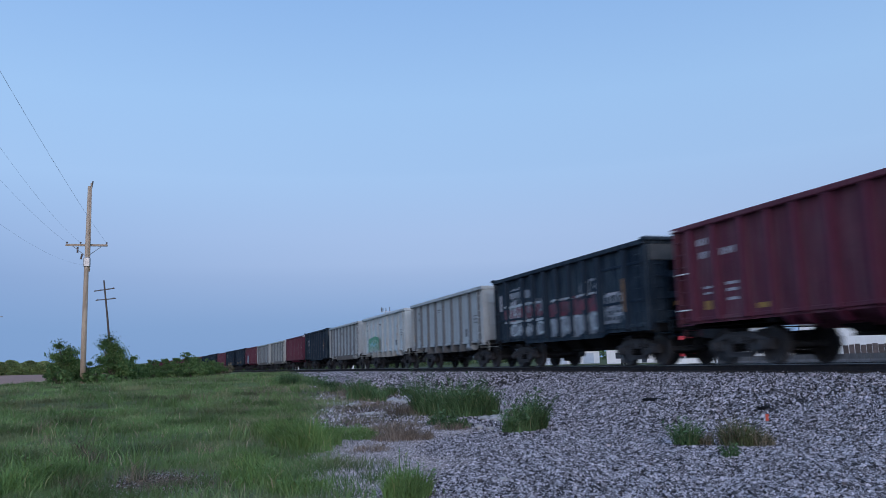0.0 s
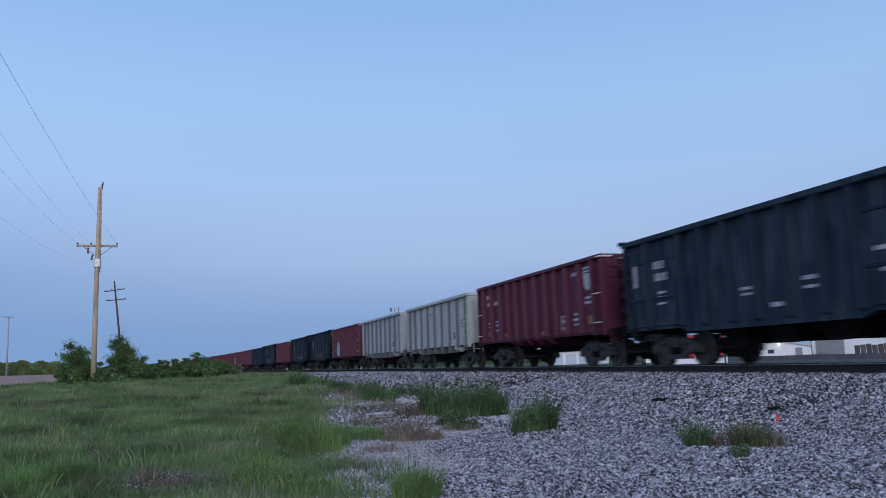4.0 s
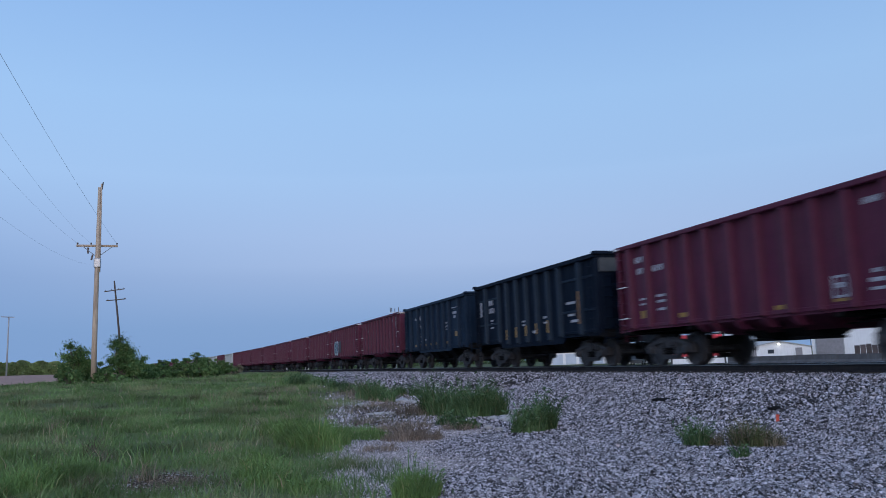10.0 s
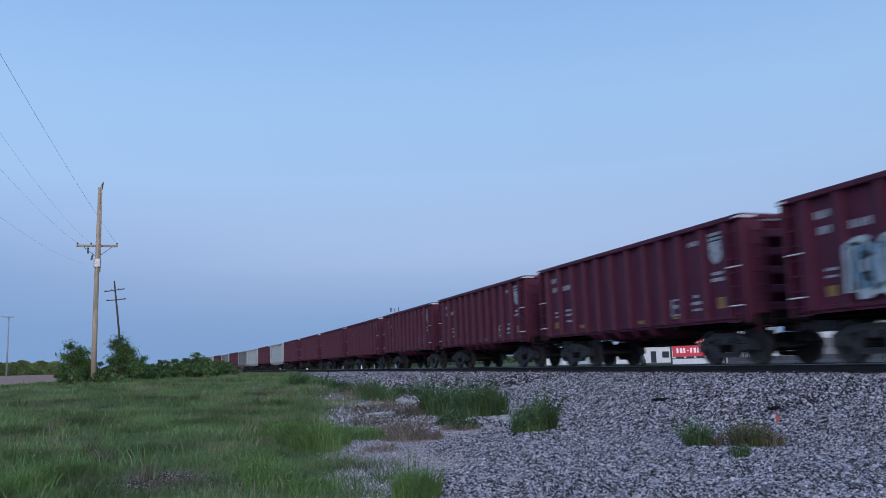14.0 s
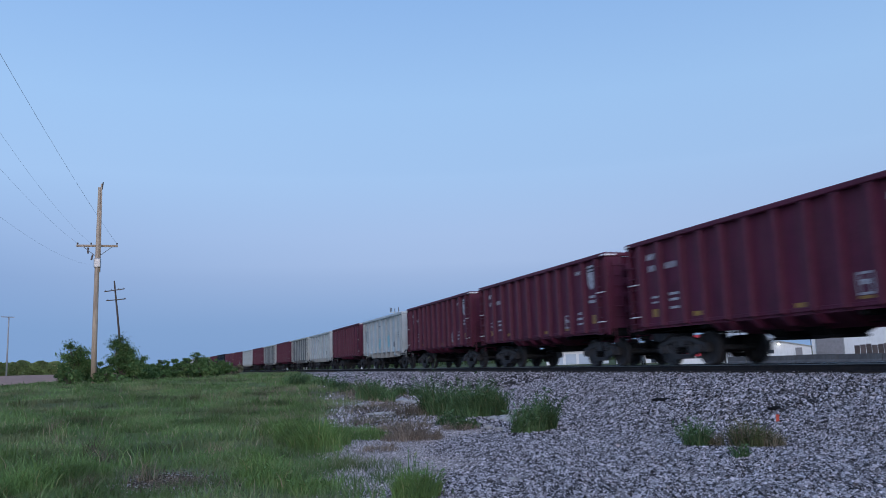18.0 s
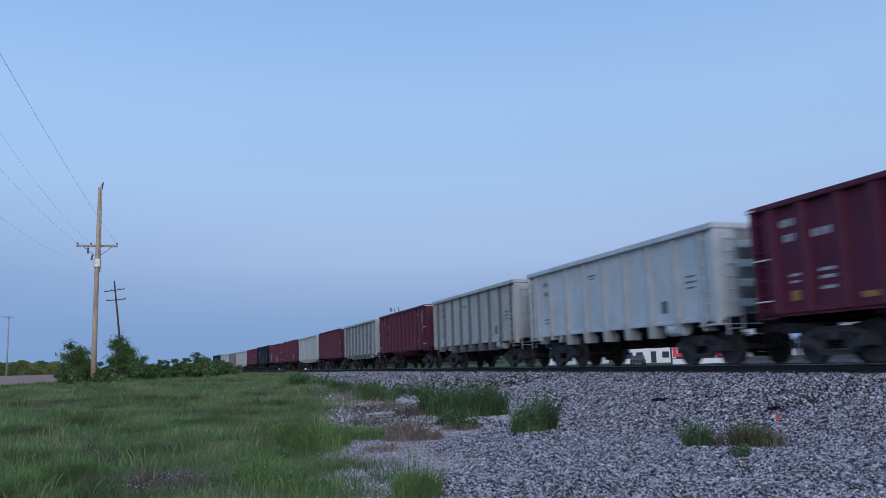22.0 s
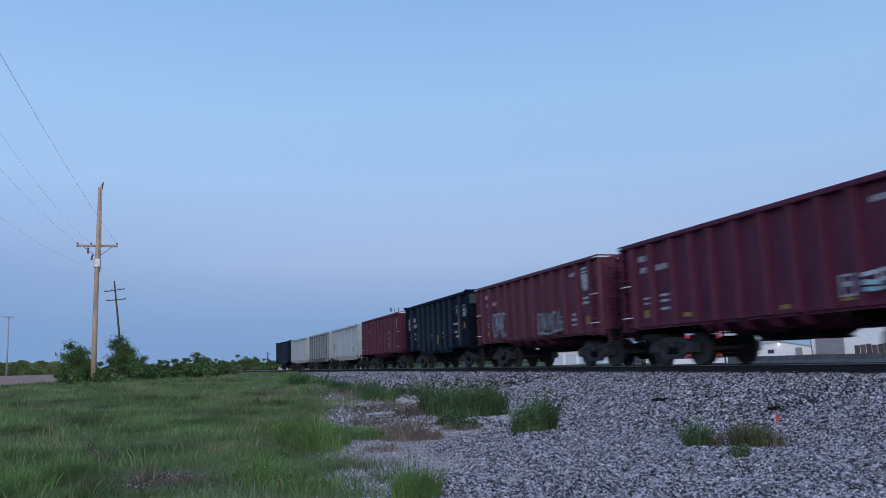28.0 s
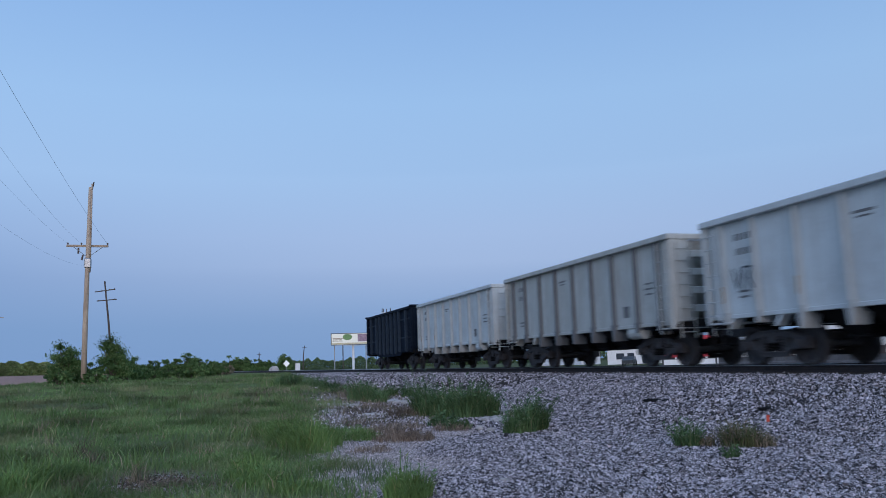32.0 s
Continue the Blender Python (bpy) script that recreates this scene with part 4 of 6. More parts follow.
REDS = red_car(RED, "oxide-red steel hopper car with a white shield emblem")
FADED = red_car(RED_OLD, "faded red steel hopper car with worn white stencils")
GREYS = grey_car(GREY, "light grey steel hopper car with tapered side posts")
WHITES = grey_car(WHITE, "chalky white hopper car with tapered side posts")
BEIGES = grey_car(BEIGE, "dusty beige-grey hopper car with tapered side posts")
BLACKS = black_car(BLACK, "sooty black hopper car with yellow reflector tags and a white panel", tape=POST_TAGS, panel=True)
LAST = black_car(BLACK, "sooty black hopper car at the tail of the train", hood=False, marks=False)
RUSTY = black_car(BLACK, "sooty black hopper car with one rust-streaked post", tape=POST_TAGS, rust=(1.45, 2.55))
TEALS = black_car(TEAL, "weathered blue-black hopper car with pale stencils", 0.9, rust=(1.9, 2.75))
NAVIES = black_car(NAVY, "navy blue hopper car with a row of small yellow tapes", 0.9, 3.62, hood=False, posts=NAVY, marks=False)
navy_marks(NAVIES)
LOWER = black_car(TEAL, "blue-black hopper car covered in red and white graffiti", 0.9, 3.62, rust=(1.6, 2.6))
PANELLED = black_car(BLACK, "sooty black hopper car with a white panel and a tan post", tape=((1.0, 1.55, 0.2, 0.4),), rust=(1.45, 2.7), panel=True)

ORDER = [FADED, LOWER, GREYS, WHITES, GREYS, TEALS, REDS, BEIGES, GREYS, FADED, BLACKS, RUSTY, REDS, RUSTY, NAVIES, REDS, REDS, REDS, REDS, REDS,
         REDS, REDS, REDS, REDS, WHITES, REDS, WHITES, BEIGES, REDS, BEIGES, REDS, WHITES, REDS, FADED, PANELLED, REDS, WHITES, BEIGES, WHITES, LAST]
part("end_platform", Build().tube([(-5.85, -1.30, 3.05), (-6.22, -1.30, 3.05), (-6.22, -1.30, 1.95), (-5.85, -1.30, 1.85)], 0.03, 6).tube([(-5.85, -0.75, 3.05), (-6.22, -0.75, 3.05), (-6.22, -0.75, 1.95), (-5.85, -0.75, 1.85)], 0.03, 6).box(-6.25, -5.86, -1.36, -0.70, 1.20, 1.26), UNDER, LAST, "railed brake platform on the end")
part("tail_device", Build().soft(-6.75, -6.62, -0.14, 0.14, 0.95, 1.32, 0.02), AMBER, LAST, "small tail-end marker box")
cars, used = [], set()
for kind in ORDER:
    if kind.name in used:
        cars.append(copy_thing(kind, Matrix()))
    else:
        used.add(kind.name)
        cars.append(kind)


def travelled(t):
    """Way of the train in metres: slowing a little, plus offsets fitted to the camera's view."""
    view_fit = np.interp(t, [0, 1, 2, 3, 7, 12, 14, 18, 24, 25.5, 28, 29, 30, 31, 32], [-0.2, -0.25, -0.05, 0.12, 0.18, 0.10, 0.0, -0.03, -0.10, -0.08, 0.22, 0.42, 0.65, 0.90, 1.26])
    return 15.664 * t - 0.02775 * t * t + float(view_fit)


def place(n, t):
    """Pose of car n at time t on the bending track."""
    s = 17.9 + 13.143 * n - 5.9 - travelled(t)
    x0, y0, a0 = bend(s - TRUCK)
    x1, y1, a1 = bend(s + TRUCK)
    return pose((x0 + x1) / 2, (y0 + y1) / 2, RAIL, 0, 0, math.degrees(math.atan2(y0 - y1, x0 - x1)))


# ---- graffiti and single marks on some cars
def wiggle(x0, z0, w, h, n, seed):
    """A loose letter-like tangle inside a box."""
    rnd = random.Random(seed)
    out = []
    for k in range(n):
        a = x0 + w * k / n
        s = w / n
        kind = rnd.randrange(4)
        if kind == 0:
            out.append([(a, z0), (a + s * 0.15, z0 + h), (a + s * 0.85, z0 + h * 0.95), (a + s * 0.6, z0 + h * 0.5), (a + s * 0.95, z0 + h * 0.05)])
        elif kind == 1:
            out.append([(a + s * 0.9, z0 + h * 0.9), (a + s * 0.3, z0 + h), (a + s * 0.05, z0 + h * 0.5), (a + s * 0.35, z0), (a + s * 0.95, z0 + h * 0.12)])
        elif kind == 2:
            out.append([(a + s * 0.1, z0 + h), (a + s * 0.45, z0 + h * 0.1), (a + s * 0.9, z0 + h)])
        else:
            out.append([(a + s * 0.1, z0 + h * 0.1), (a + s * 0.5, z0 + h), (a + s * 0.9, z0 + h * 0.05), (a + s * 0.7, z0 + h * 0.45), (a + s * 0.25, z0 + h * 0.45)])
    return out


SIDE = -1.636
POSTS = (-4.6, -3.0, -2.05, -1.0, 0.0, 1.0, 2.05, 3.0, 4.6)


def band(car, mat, x0, x1, z, width, label, seed, name="graffiti"):
    """A loose sprayed stripe over the side sheet and the faces of the posts that it crosses."""
    rnd = random.Random(seed)
    steps = max(3, int((x1 - x0) / 0.35))
    line = [(x0 + (x1 - x0) * k / steps, z + rnd.uniform(-0.25, 0.25) * min(width, 0.35)) for k in range(steps + 1)]
    spray(car, mat, [line], width, -1.4845 - 0.0004 * (seed % 9), name, label, seed)
    for p in POSTS:
        if x0 < p - 0.08 and p + 0.08 < x1:
            spray(car, mat, [[(p - 0.08, z), (p + 0.08, z + rnd.uniform(-0.04, 0.04))]], width * 0.8, -1.6335 - 0.0004 * (seed % 9), name, label, seed)


for x0, x1, z, w, mat, seed in ((-4.75, -1.25, 2.10, 0.46, SPRAY_RED, 41), (-4.85, -1.15, 2.42, 0.10, SPRAY_WHITE, 42), (-4.8, -1.2, 1.78, 0.09, SPRAY_WHITE, 43), (-4.6, -1.2, 1.45, 0.38, SPRAY_FADED, 44), (-4.3, -3.3, 2.95, 0.36, SPRAY_FADED, 45), (-2.95, -2.15, 2.80, 0.30, SPRAY_FADED, 46),
                                (-0.75, 2.95, 2.02, 0.48, SPRAY_RED, 47), (-0.6, 3.0, 2.34, 0.08, SPRAY_WHITE, 48), (-0.7, 2.95, 1.42, 0.66, SPRAY_FADED, 49), (0.2, 1.4, 2.05, 0.30, SPRAY_PINK, 50), (3.3, 4.3, 1.75, 0.08, SPRAY_FADED, 51), (3.4, 4.2, 1.55, 0.07, SPRAY_FADED, 52), (3.3, 4.1, 1.35, 0.09, SPRAY_FADED, 53)):
    band(cars[1], mat, x0, x1, z, w, {"brick_red_spray_paint": "brick-red sprayed band", "white_spray_paint": "white sprayed outline"}.get(mat.name, "worn pale sprayed fill"), seed)
for k, (x0, z0, w, h, n, mat) in enumerate(((-4.75, 1.70, 1.6, 0.85, 3, SPRAY_WHITE), (-2.9, 1.75, 1.7, 0.8, 3, SPRAY_FADED), (-4.4, 1.25, 3.1, 0.42, 5, SPRAY_WHITE), (-0.7, 1.75, 3.6, 0.62, 5, SPRAY_PINK), (-0.7, 1.20, 3.6, 0.50, 6, SPRAY_WHITE), (1.6, 2.3, 1.3, 0.5, 2, SPRAY_FADED), (3.25, 1.30, 1.1, 0.9, 3, SPRAY_FADED), (-4.2, 2.6, 1.1, 0.5, 2, SPRAY_FADED))):
    spray(cars[1], mat, wiggle(x0, z0, w, h, n, 80 + k), 0.085, -1.4885 - 0.0012 * k, "graffiti_scrawl", "loose sprayed scrawl", seed=80 + k)
spray(cars[3], SPRAY_MOSS, [[(-3.62, 1.42), (-2.6, 1.46), (-1.6, 1.42), (-0.85, 1.46)], [(-3.6, 1.80), (-2.9, 1.86), (-1.8, 1.90), (-0.85, 1.80)]], 0.42, SIDE + 0.006, "graffiti_fill", "mossy green sprayed fill", seed=5)
spray(cars[3], SPRAY_GREEN, [[(-3.66, 1.18), (-3.66, 1.95), (-3.2, 1.92)], [(-0.85, 1.22), (-0.82, 1.98), (-1.3, 2.0)], [(-3.66, 1.98), (-2.6, 2.05), (-1.9, 2.12), (-0.85, 2.0)]], 0.20, SIDE + 0.003, label="bright green sprayed frame", seed=4)
spray(cars[3], STAIN, [[(4.0, 1.75), (4.02, 2.7)]], 0.10, -1.604, "rust_stain", "orange rust run on a side post", seed=33)
spray(cars[3], STAIN, [[(1.33, 1.45), (1.34, 1.95)]], 0.09, -1.604, "rust_stain", "orange rust run on a side post", seed=34)
spray(cars[4], STAIN, [[(-1.33, 1.35), (-1.33, 1.9)]], 0.09, -1.604, "rust_stain", "orange rust run on a side post", seed=35)
spray(cars[3], SPRAY_GREEN, [[(-3.4, 1.35), (-3.2, 2.05), (-2.9, 1.4), (-2.6, 2.1), (-2.3, 1.35), (-2.0, 2.05), (-1.7, 1.4), (-1.4, 2.1), (-1.15, 1.35)], [(-3.4, 1.85), (-2.3, 1.65), (-1.2, 1.8)]], 0.11, SIDE, label="bright green sprayed lettering", seed=6)
spray(cars[3], SPRAY_TEAL, [[(-3.1, 1.6), (-2.6, 1.75), (-2.2, 1.55), (-1.6, 1.7)]], 0.18, SIDE - 0.01, "graffiti_fill", "pale green sprayed shading", seed=7)
spray(cars[9], SPRAY_BLUE, [[(-3.2, 1.25), (-3.0, 2.1), (-2.5, 2.3), (-2.1, 1.9), (-2.2, 1.1)], [(-2.8, 1.2), (-2.6, 2.0)], [(-2.4, 1.2), (-2.5, 2.2)]], 0.42, SIDE, label="pale blue sprayed figure", seed=8)
spray(cars[9], SPRAY_WHITE, [[(-3.3, 1.3), (-3.1, 2.1), (-2.5, 2.35), (-2.2, 1.9)]], 0.05, SIDE - 0.004, "graffiti_outline", "white sprayed outline", seed=9)
spray(cars[16], SPRAY_WHITE, [[(-4.1, 1.4), (-4.05, 2.3), (-3.7, 2.4), (-3.45, 2.2)], [(-4.0, 1.85), (-3.4, 1.95), (-3.1, 2.35), (-2.8, 2.45), (-2.35, 2.3)], [(-3.9, 1.35), (-3.3, 1.45), (-2.9, 1.3), (-2.45, 1.5), (-2.4, 2.3)], [(-3.3, 1.5), (-3.2, 2.2)], [(-2.85, 1.4), (-2.8, 2.1)]], 0.24, SIDE, label="white sprayed letters", seed=10)
spray(cars[16], SPRAY_BLUE, wiggle(-3.95, 1.50, 1.5, 0.75, 3, 90), 0.16, SIDE - 0.006, "graffiti_shade", "pale blue sprayed shading", seed=89)
spray(cars[16], SPRAY_DARK, wiggle(-4.05, 1.42, 1.7, 0.95, 4, 91), 0.065, SIDE - 0.012, "graffiti_outline", "dark sprayed outlines", seed=90)
spray(cars[16], SPRAY_DARK, [[(-3.7, 2.15), (-3.55, 2.05)], [(-3.7, 1.7), (-3.5, 1.6)], [(-2.6, 2.1), (-2.6, 1.7)], [(-3.05, 2.0), (-3.0, 1.6)]], 0.12, SIDE - 0.008, "graffiti_fill", "dark sprayed gaps in the letters", seed=11)
spray(cars[16], SPRAY_DARK, [[(-1.75, 1.4), (-1.85, 2.3), (-1.35, 2.4), (-1.25, 1.5)], [(-1.55, 1.5), (-1.55, 2.3)]], 0.28, SIDE, "graffiti_shadow", "black sprayed letter", seed=12)
for k, (x0, z0, x1, z1, w) in enumerate(((-1.1, 1.5, -0.75, 2.1, 0.34), (-0.6, 1.45, -0.3, 1.95, 0.30), (1.75, 1.45, 1.7, 2.25, 0.36), (2.1, 1.5, 2.35, 1.9, 0.28))):
    spray(cars[24], SPRAY_HAZE if k % 2 else SPRAY_TEAL, [[(x0, z0), ((x0 + x1) / 2 + 0.08, (z0 + z1) / 2), (x1, z1)]], w * 1.35, -1.4845 - 0.0006 * k, label="pale teal sprayed patch", seed=13 + k)
spray(cars[24], SPRAY_DARK, wiggle(-4.7, 1.9, 0.75, 0.9, 2, 35), 0.05, SIDE - 0.02, "graffiti_tag", "thin black sprayed tag", seed=15)
spray(cars[33], SPRAY_PINK, wiggle(-3.75, 1.35, 1.5, 0.85, 2, 61), 0.30, SIDE + 0.004, "graffiti_fill", "worn pinkish sprayed fill", seed=26)
spray(cars[33], SPRAY_FADED, wiggle(-3.8, 1.30, 1.6, 1.0, 3, 62) + wiggle(-3.5, 1.55, 1.1, 0.6, 3, 63), 0.085, SIDE, label="worn pale sprayed scrawl", seed=16)
spray(cars[33], SPRAY_FADED, wiggle(1.0, 1.25, 2.1, 0.75, 5, 66) + [[(1.0, 1.30), (1.9, 1.22), (3.0, 1.32)]], 0.085, SIDE, label="worn pale sprayed scrawl", seed=17)
spray(cars[33], SPRAY_PINK, wiggle(1.2, 1.35, 1.7, 0.6, 2, 65), 0.22, SIDE + 0.004, "graffiti_fill", "worn pinkish sprayed fill", seed=27)
spray(cars[32], SPRAY_WHITE, [[(3.3, 1.72), (3.75, 1.76), (3.7, 1.5)]], 0.09, SIDE, label="small white sprayed tag", seed=18)
spray(cars[32], SPRAY_TEAL, [[(3.32, 1.58), (3.75, 1.54)], [(3.35, 1.44), (3.7, 1.42)]], 0.10, SIDE - 0.004, "graffiti_fill", "teal sprayed shading", seed=19)
spray(cars[35], SPRAY_FADED, [[(2.75, 2.35), (3.0, 2.5), (3.1, 2.3)], [(2.75, 2.0), (3.1, 2.05)], [(2.8, 1.75), (3.0, 1.4), (3.1, 1.8)]], 0.10, SIDE, label="worn pale sprayed tag", seed=20)
spray(cars[34], SPRAY_FADED, [[(3.85, 2.9), (4.3, 2.92)]], 0.42, -1.484, "patch", "faded white paint patch", seed=22)
spray(cars[36], SPRAY_DARK, wiggle(-4.7, 1.75, 0.75, 0.55, 2, 71), 0.05, SIDE - 0.02, "graffiti_tag", "thin black sprayed tag", seed=21)
for n in (2, 26, 36, 38):
    for x in (-5.15, -2.66):
        spray(cars[n], AMBER, [[(x, 1.5), (x, 1.9)]], 0.06, -1.6015, "reflector", "faded yellow tape on the side posts", seed=30 + n)

# ---- things round the track, placed by bearing (degrees right of the camera's axis) and distance
def direction(a):
    a = radians(17.447 + a)
    return Vector((-cos(a), sin(a), 0))


def spot(a, dist, z=None):
    d = direction(a) * dist
    return Vector((d.x, d.y, float(land(d.x, d.y)) if z is None else z))


def facing(a, dist, z=None, turn=0.0):
    """A pose at that bearing: x to the right across the line of sight, y away from the camera."""
    d, p = direction(a), spot(a, dist, z)
    return pose(p.x, p.y, p.z, 0, 0, math.degrees(math.atan2(-d.x, d.y)) + turn)


# power line along the road
def insulator(parent, x, y, z):
    part("insulator", Build().spin([(0.0, 0), (0.03, 0), (0.025, 0.04), (0.055, 0.05), (0.045, 0.08), (0.055, 0.09), (0.04, 0.12), (0.0, 0.13)], 10, "z"), PORCELAIN, parent, m=pose(x, y, z))


pole = thing("utility_pole", "weathered tan timber utility pole with one crossarm", "utility pole", pose(-47.7, -5.36, 0.80))
part("pole_shaft", Build().tube([(0, 0, -0.2), (0, 0, 3), (0.01, 0.02, 7), (0, 0.03, 11.05)], [0.150, 0.140, 0.118, 0.075], 14), POLE, pole, smooth=True)
part("pole_extension", Build().tube([(0.02, 0.155, 6.2), (0.02, 0.135, 11.25)], [0.045, 0.04], 8), POLE, pole, "thin second timber strapped alongside", True)
part("pole_top_pin", Build().tube([(0.02, 0.15, 10.9), (0.02, 0.22, 11.35)], 0.035, 6), POLE_OLD, pole)
part("crossarm", Build().soft(-0.30, -0.19, -1.12, 1.05, 7.66, 7.78, 0.01), POLE, pole)
part("crossarm_brace", Build().tube([(-0.2, -0.75, 7.66), (-0.16, 0, 7.05), (-0.2, 0.75, 7.66)], 0.02, 5), METAL, pole)
for y in (-1.05, -0.35, 1.0):
    insulator(pole, -0.25, y, 7.78)
part("fuse_cutout", Build().tube([(-0.25, -0.5, 7.62), (-0.27, -0.5, 7.28)], 0.05, 8), PORCELAIN, pole)
part("lightning_arrester", Build().tube([(-0.1, -0.30, 6.9), (-0.1, -0.24, 7.2)], 0.05, 8), PORCELAIN, pole)
part("splice_sleeve", Build().soft(-0.17, 0.17, -0.15, 0.21, 6.45, 6.98, 0.04), METAL, pole, "pale metal sleeve round the pole")
part("ground_line", Build().tube([(-0.2, -0.12, 0.0), (-0.17, -0.10, 6.4)], 0.012, 4), WIRE, pole)


def wire(y, z, drift, slope, sag, size=0.0055):
    """A wire from the pole in a shallow curve over the road's edge, fitted to the camera's view."""
    pts = []
    for k in range(49):
        d = 64.0 * k / 48
        pts.append((-47.95 + d, -5.36 + y + drift * d, 0.8 + z + slope * d + sag * d * d))
    single("power_wire", Build().tube(pts, size, 5), WIRE, "thin grey wire strung from the utility pole", "wire", group="wires of the power line")


wire(1.0, 7.84, -0.0050, -0.0150, 0.0009, 0.0052)
wire(-0.35, 7.84, -0.0050, -0.0450, 0.0024, 0.0036)
wire(-1.05, 7.84, 0.0094, -0.0546, 0.0015, 0.0036)
wire(-0.1, 6.60, -0.0045, -0.1150, 0.0024, 0.0026)

lean = thing("utility_pole", "dark crooked utility pole with two tilted crossarms", "utility pole", facing(-22.25, 112, 0.8))
part("pole_shaft", Build().tube([(0.33, 0, -0.3), (-0.06, 0, 4), (-0.46, 0, 8), (-0.98, 0, 12.6)], [0.16, 0.145, 0.13, 0.10], 10), POLE_OLD, lean, smooth=True)
part("crossarm", Build().box(-1.25, 1.25, -0.25, -0.15, -0.06, 0.06), POLE_OLD, lean, m=pose(-0.90, 0, 11.35, 0, -9, 0))
part("crossarm", Build().box(-1.2, 1.2, -0.25, -0.15, -0.06, 0.06), POLE_OLD, lean, m=pose(-0.68, 0, 10.1, 0, -6, 0))
for x, z in ((-2.0, 11.22), (-1.3, 11.34), (-0.4, 11.48), (0.2, 11.58), (-1.7, 10.02), (0.3, 10.25)):
    insulator(lean, x, -0.2, z)
far_pole = thing("utility_pole", "grey timber utility pole with a single crossarm", "utility pole", facing(-28.88, 140, 0.7))
part("pole_shaft", Build().tube([(0, 0, 0), (0, 0, 9.8)], [0.14, 0.10], 10), POLE_FAR, far_pole, smooth=True)
part("crossarm", Build().box(-0.9, 0.9, -0.2, -0.1, -0.07, 0.07), POLE_FAR, far_pole, m=pose(-0.15, 0, 9.85, 0, 2, 0))
for a, d, h, lean_by in ((-12.63, 260, 6.0, 0.0), (-9.61, 260, 7.8, 0.5)):
    stub = thing("utility_pole", "thin dark pole far down the line", "utility pole", facing(a, d, 0.6))
    part("pole_shaft", Build().tube([(0, 0, 0), (lean_by * 0.3, 0, h * 0.6), (lean_by, 0, h)], [0.2, 0.16, 0.12], 8), POLE_OLD, stub)
    part("crossarm", Build().box(-0.7, 0.7, -0.1, 0, -0.06, 0.06), POLE_OLD, stub, m=pose(lean_by, 0, h - 0.6))

# roads
def ribbon(name, y0, y1, x0, x1, lift, mat, label):
    xs = np.concatenate([np.arange(x0, -100, 20.0), np.arange(-100, 20, 2.0), np.arange(20, x1, 20.0)])
    ys = np.linspace(y0, y1, 7)
    X, Y = np.meshgrid(xs, ys, indexing="ij")
    Z = land(X, Y) + lift
    i = np.arange(X.size).reshape(X.shape)
    q = np.stack([i[:-1, :-1], i[1:, :-1], i[1:, 1:], i[:-1, 1:]], -1).reshape(-1, 4)
    return arrays(name, np.stack([X, Y, Z], -1).reshape(-1, 3), q, mat, label, "road", "structure")


ribbon("road", -26, -9.9, -420, 80, 0.05, ROAD, "brownish worn lane beside the railway")
ribbon("road_highway", 46, 60, -420, 160, 0.04, CONCRETE, "pale concrete highway beyond the railway")
barrier = thing("road_barrier", "low grimy dark concrete barrier along the highway", "barrier", pose(0, 66, 0))
for k in range(32):
    x = -88 + k * 6.1
    part("barrier_section", Build().prism([(-0.3, 0.0), (0.3, 0.0), (0.26, 0.12), (0.12, 0.35), (0.09, 0.90), (-0.09, 0.90), (-0.12, 0.35), (-0.26, 0.12)], "x", 0, 6.05), BANK, barrier, m=pose(x, 0, float(land(x, 66)) - 0.02))


# ---- leaves and blades
def blades(rng, xy, height, width, lean_most):
    """Curved blades: three cross-lines each, two quads."""
    n = len(xy)
    z = land(xy[:, 0], xy[:, 1])
    a = rng.uniform(0, 2 * np.pi, n)
    b = rng.uniform(0, 2 * np.pi, n)
    bow = rng.uniform(0.15, 1.0, n) * lean_most * height
    side = np.stack([np.cos(a), np.sin(a)], 1)
    tilt = np.stack([np.cos(b), np.sin(b)], 1)
    v = np.zeros((n, 6, 3))
    for k, (h, w, l) in enumerate(((-0.03, 1.0, 0.0), (0.55, 0.8, 0.35), (1.0, 0.12, 1.0))):
        c = xy + tilt * (bow * l)[:, None]
        for j, sgn in enumerate((-1, 1)):
            v[:, 2 * k + j, :2] = c + side * (sgn * width * w / 2)[:, None]
            v[:, 2 * k + j, 2] = z + h * height * (1 - 0.25 * l * lean_most)
    f = np.array([[0, 1, 3, 2], [2, 3, 5, 4]])
    faces = (np.arange(n)[:, None, None] * 6 + f[None]).reshape(-1, 4)
    return v.reshape(-1, 3), faces


rng = np.random.default_rng(7)


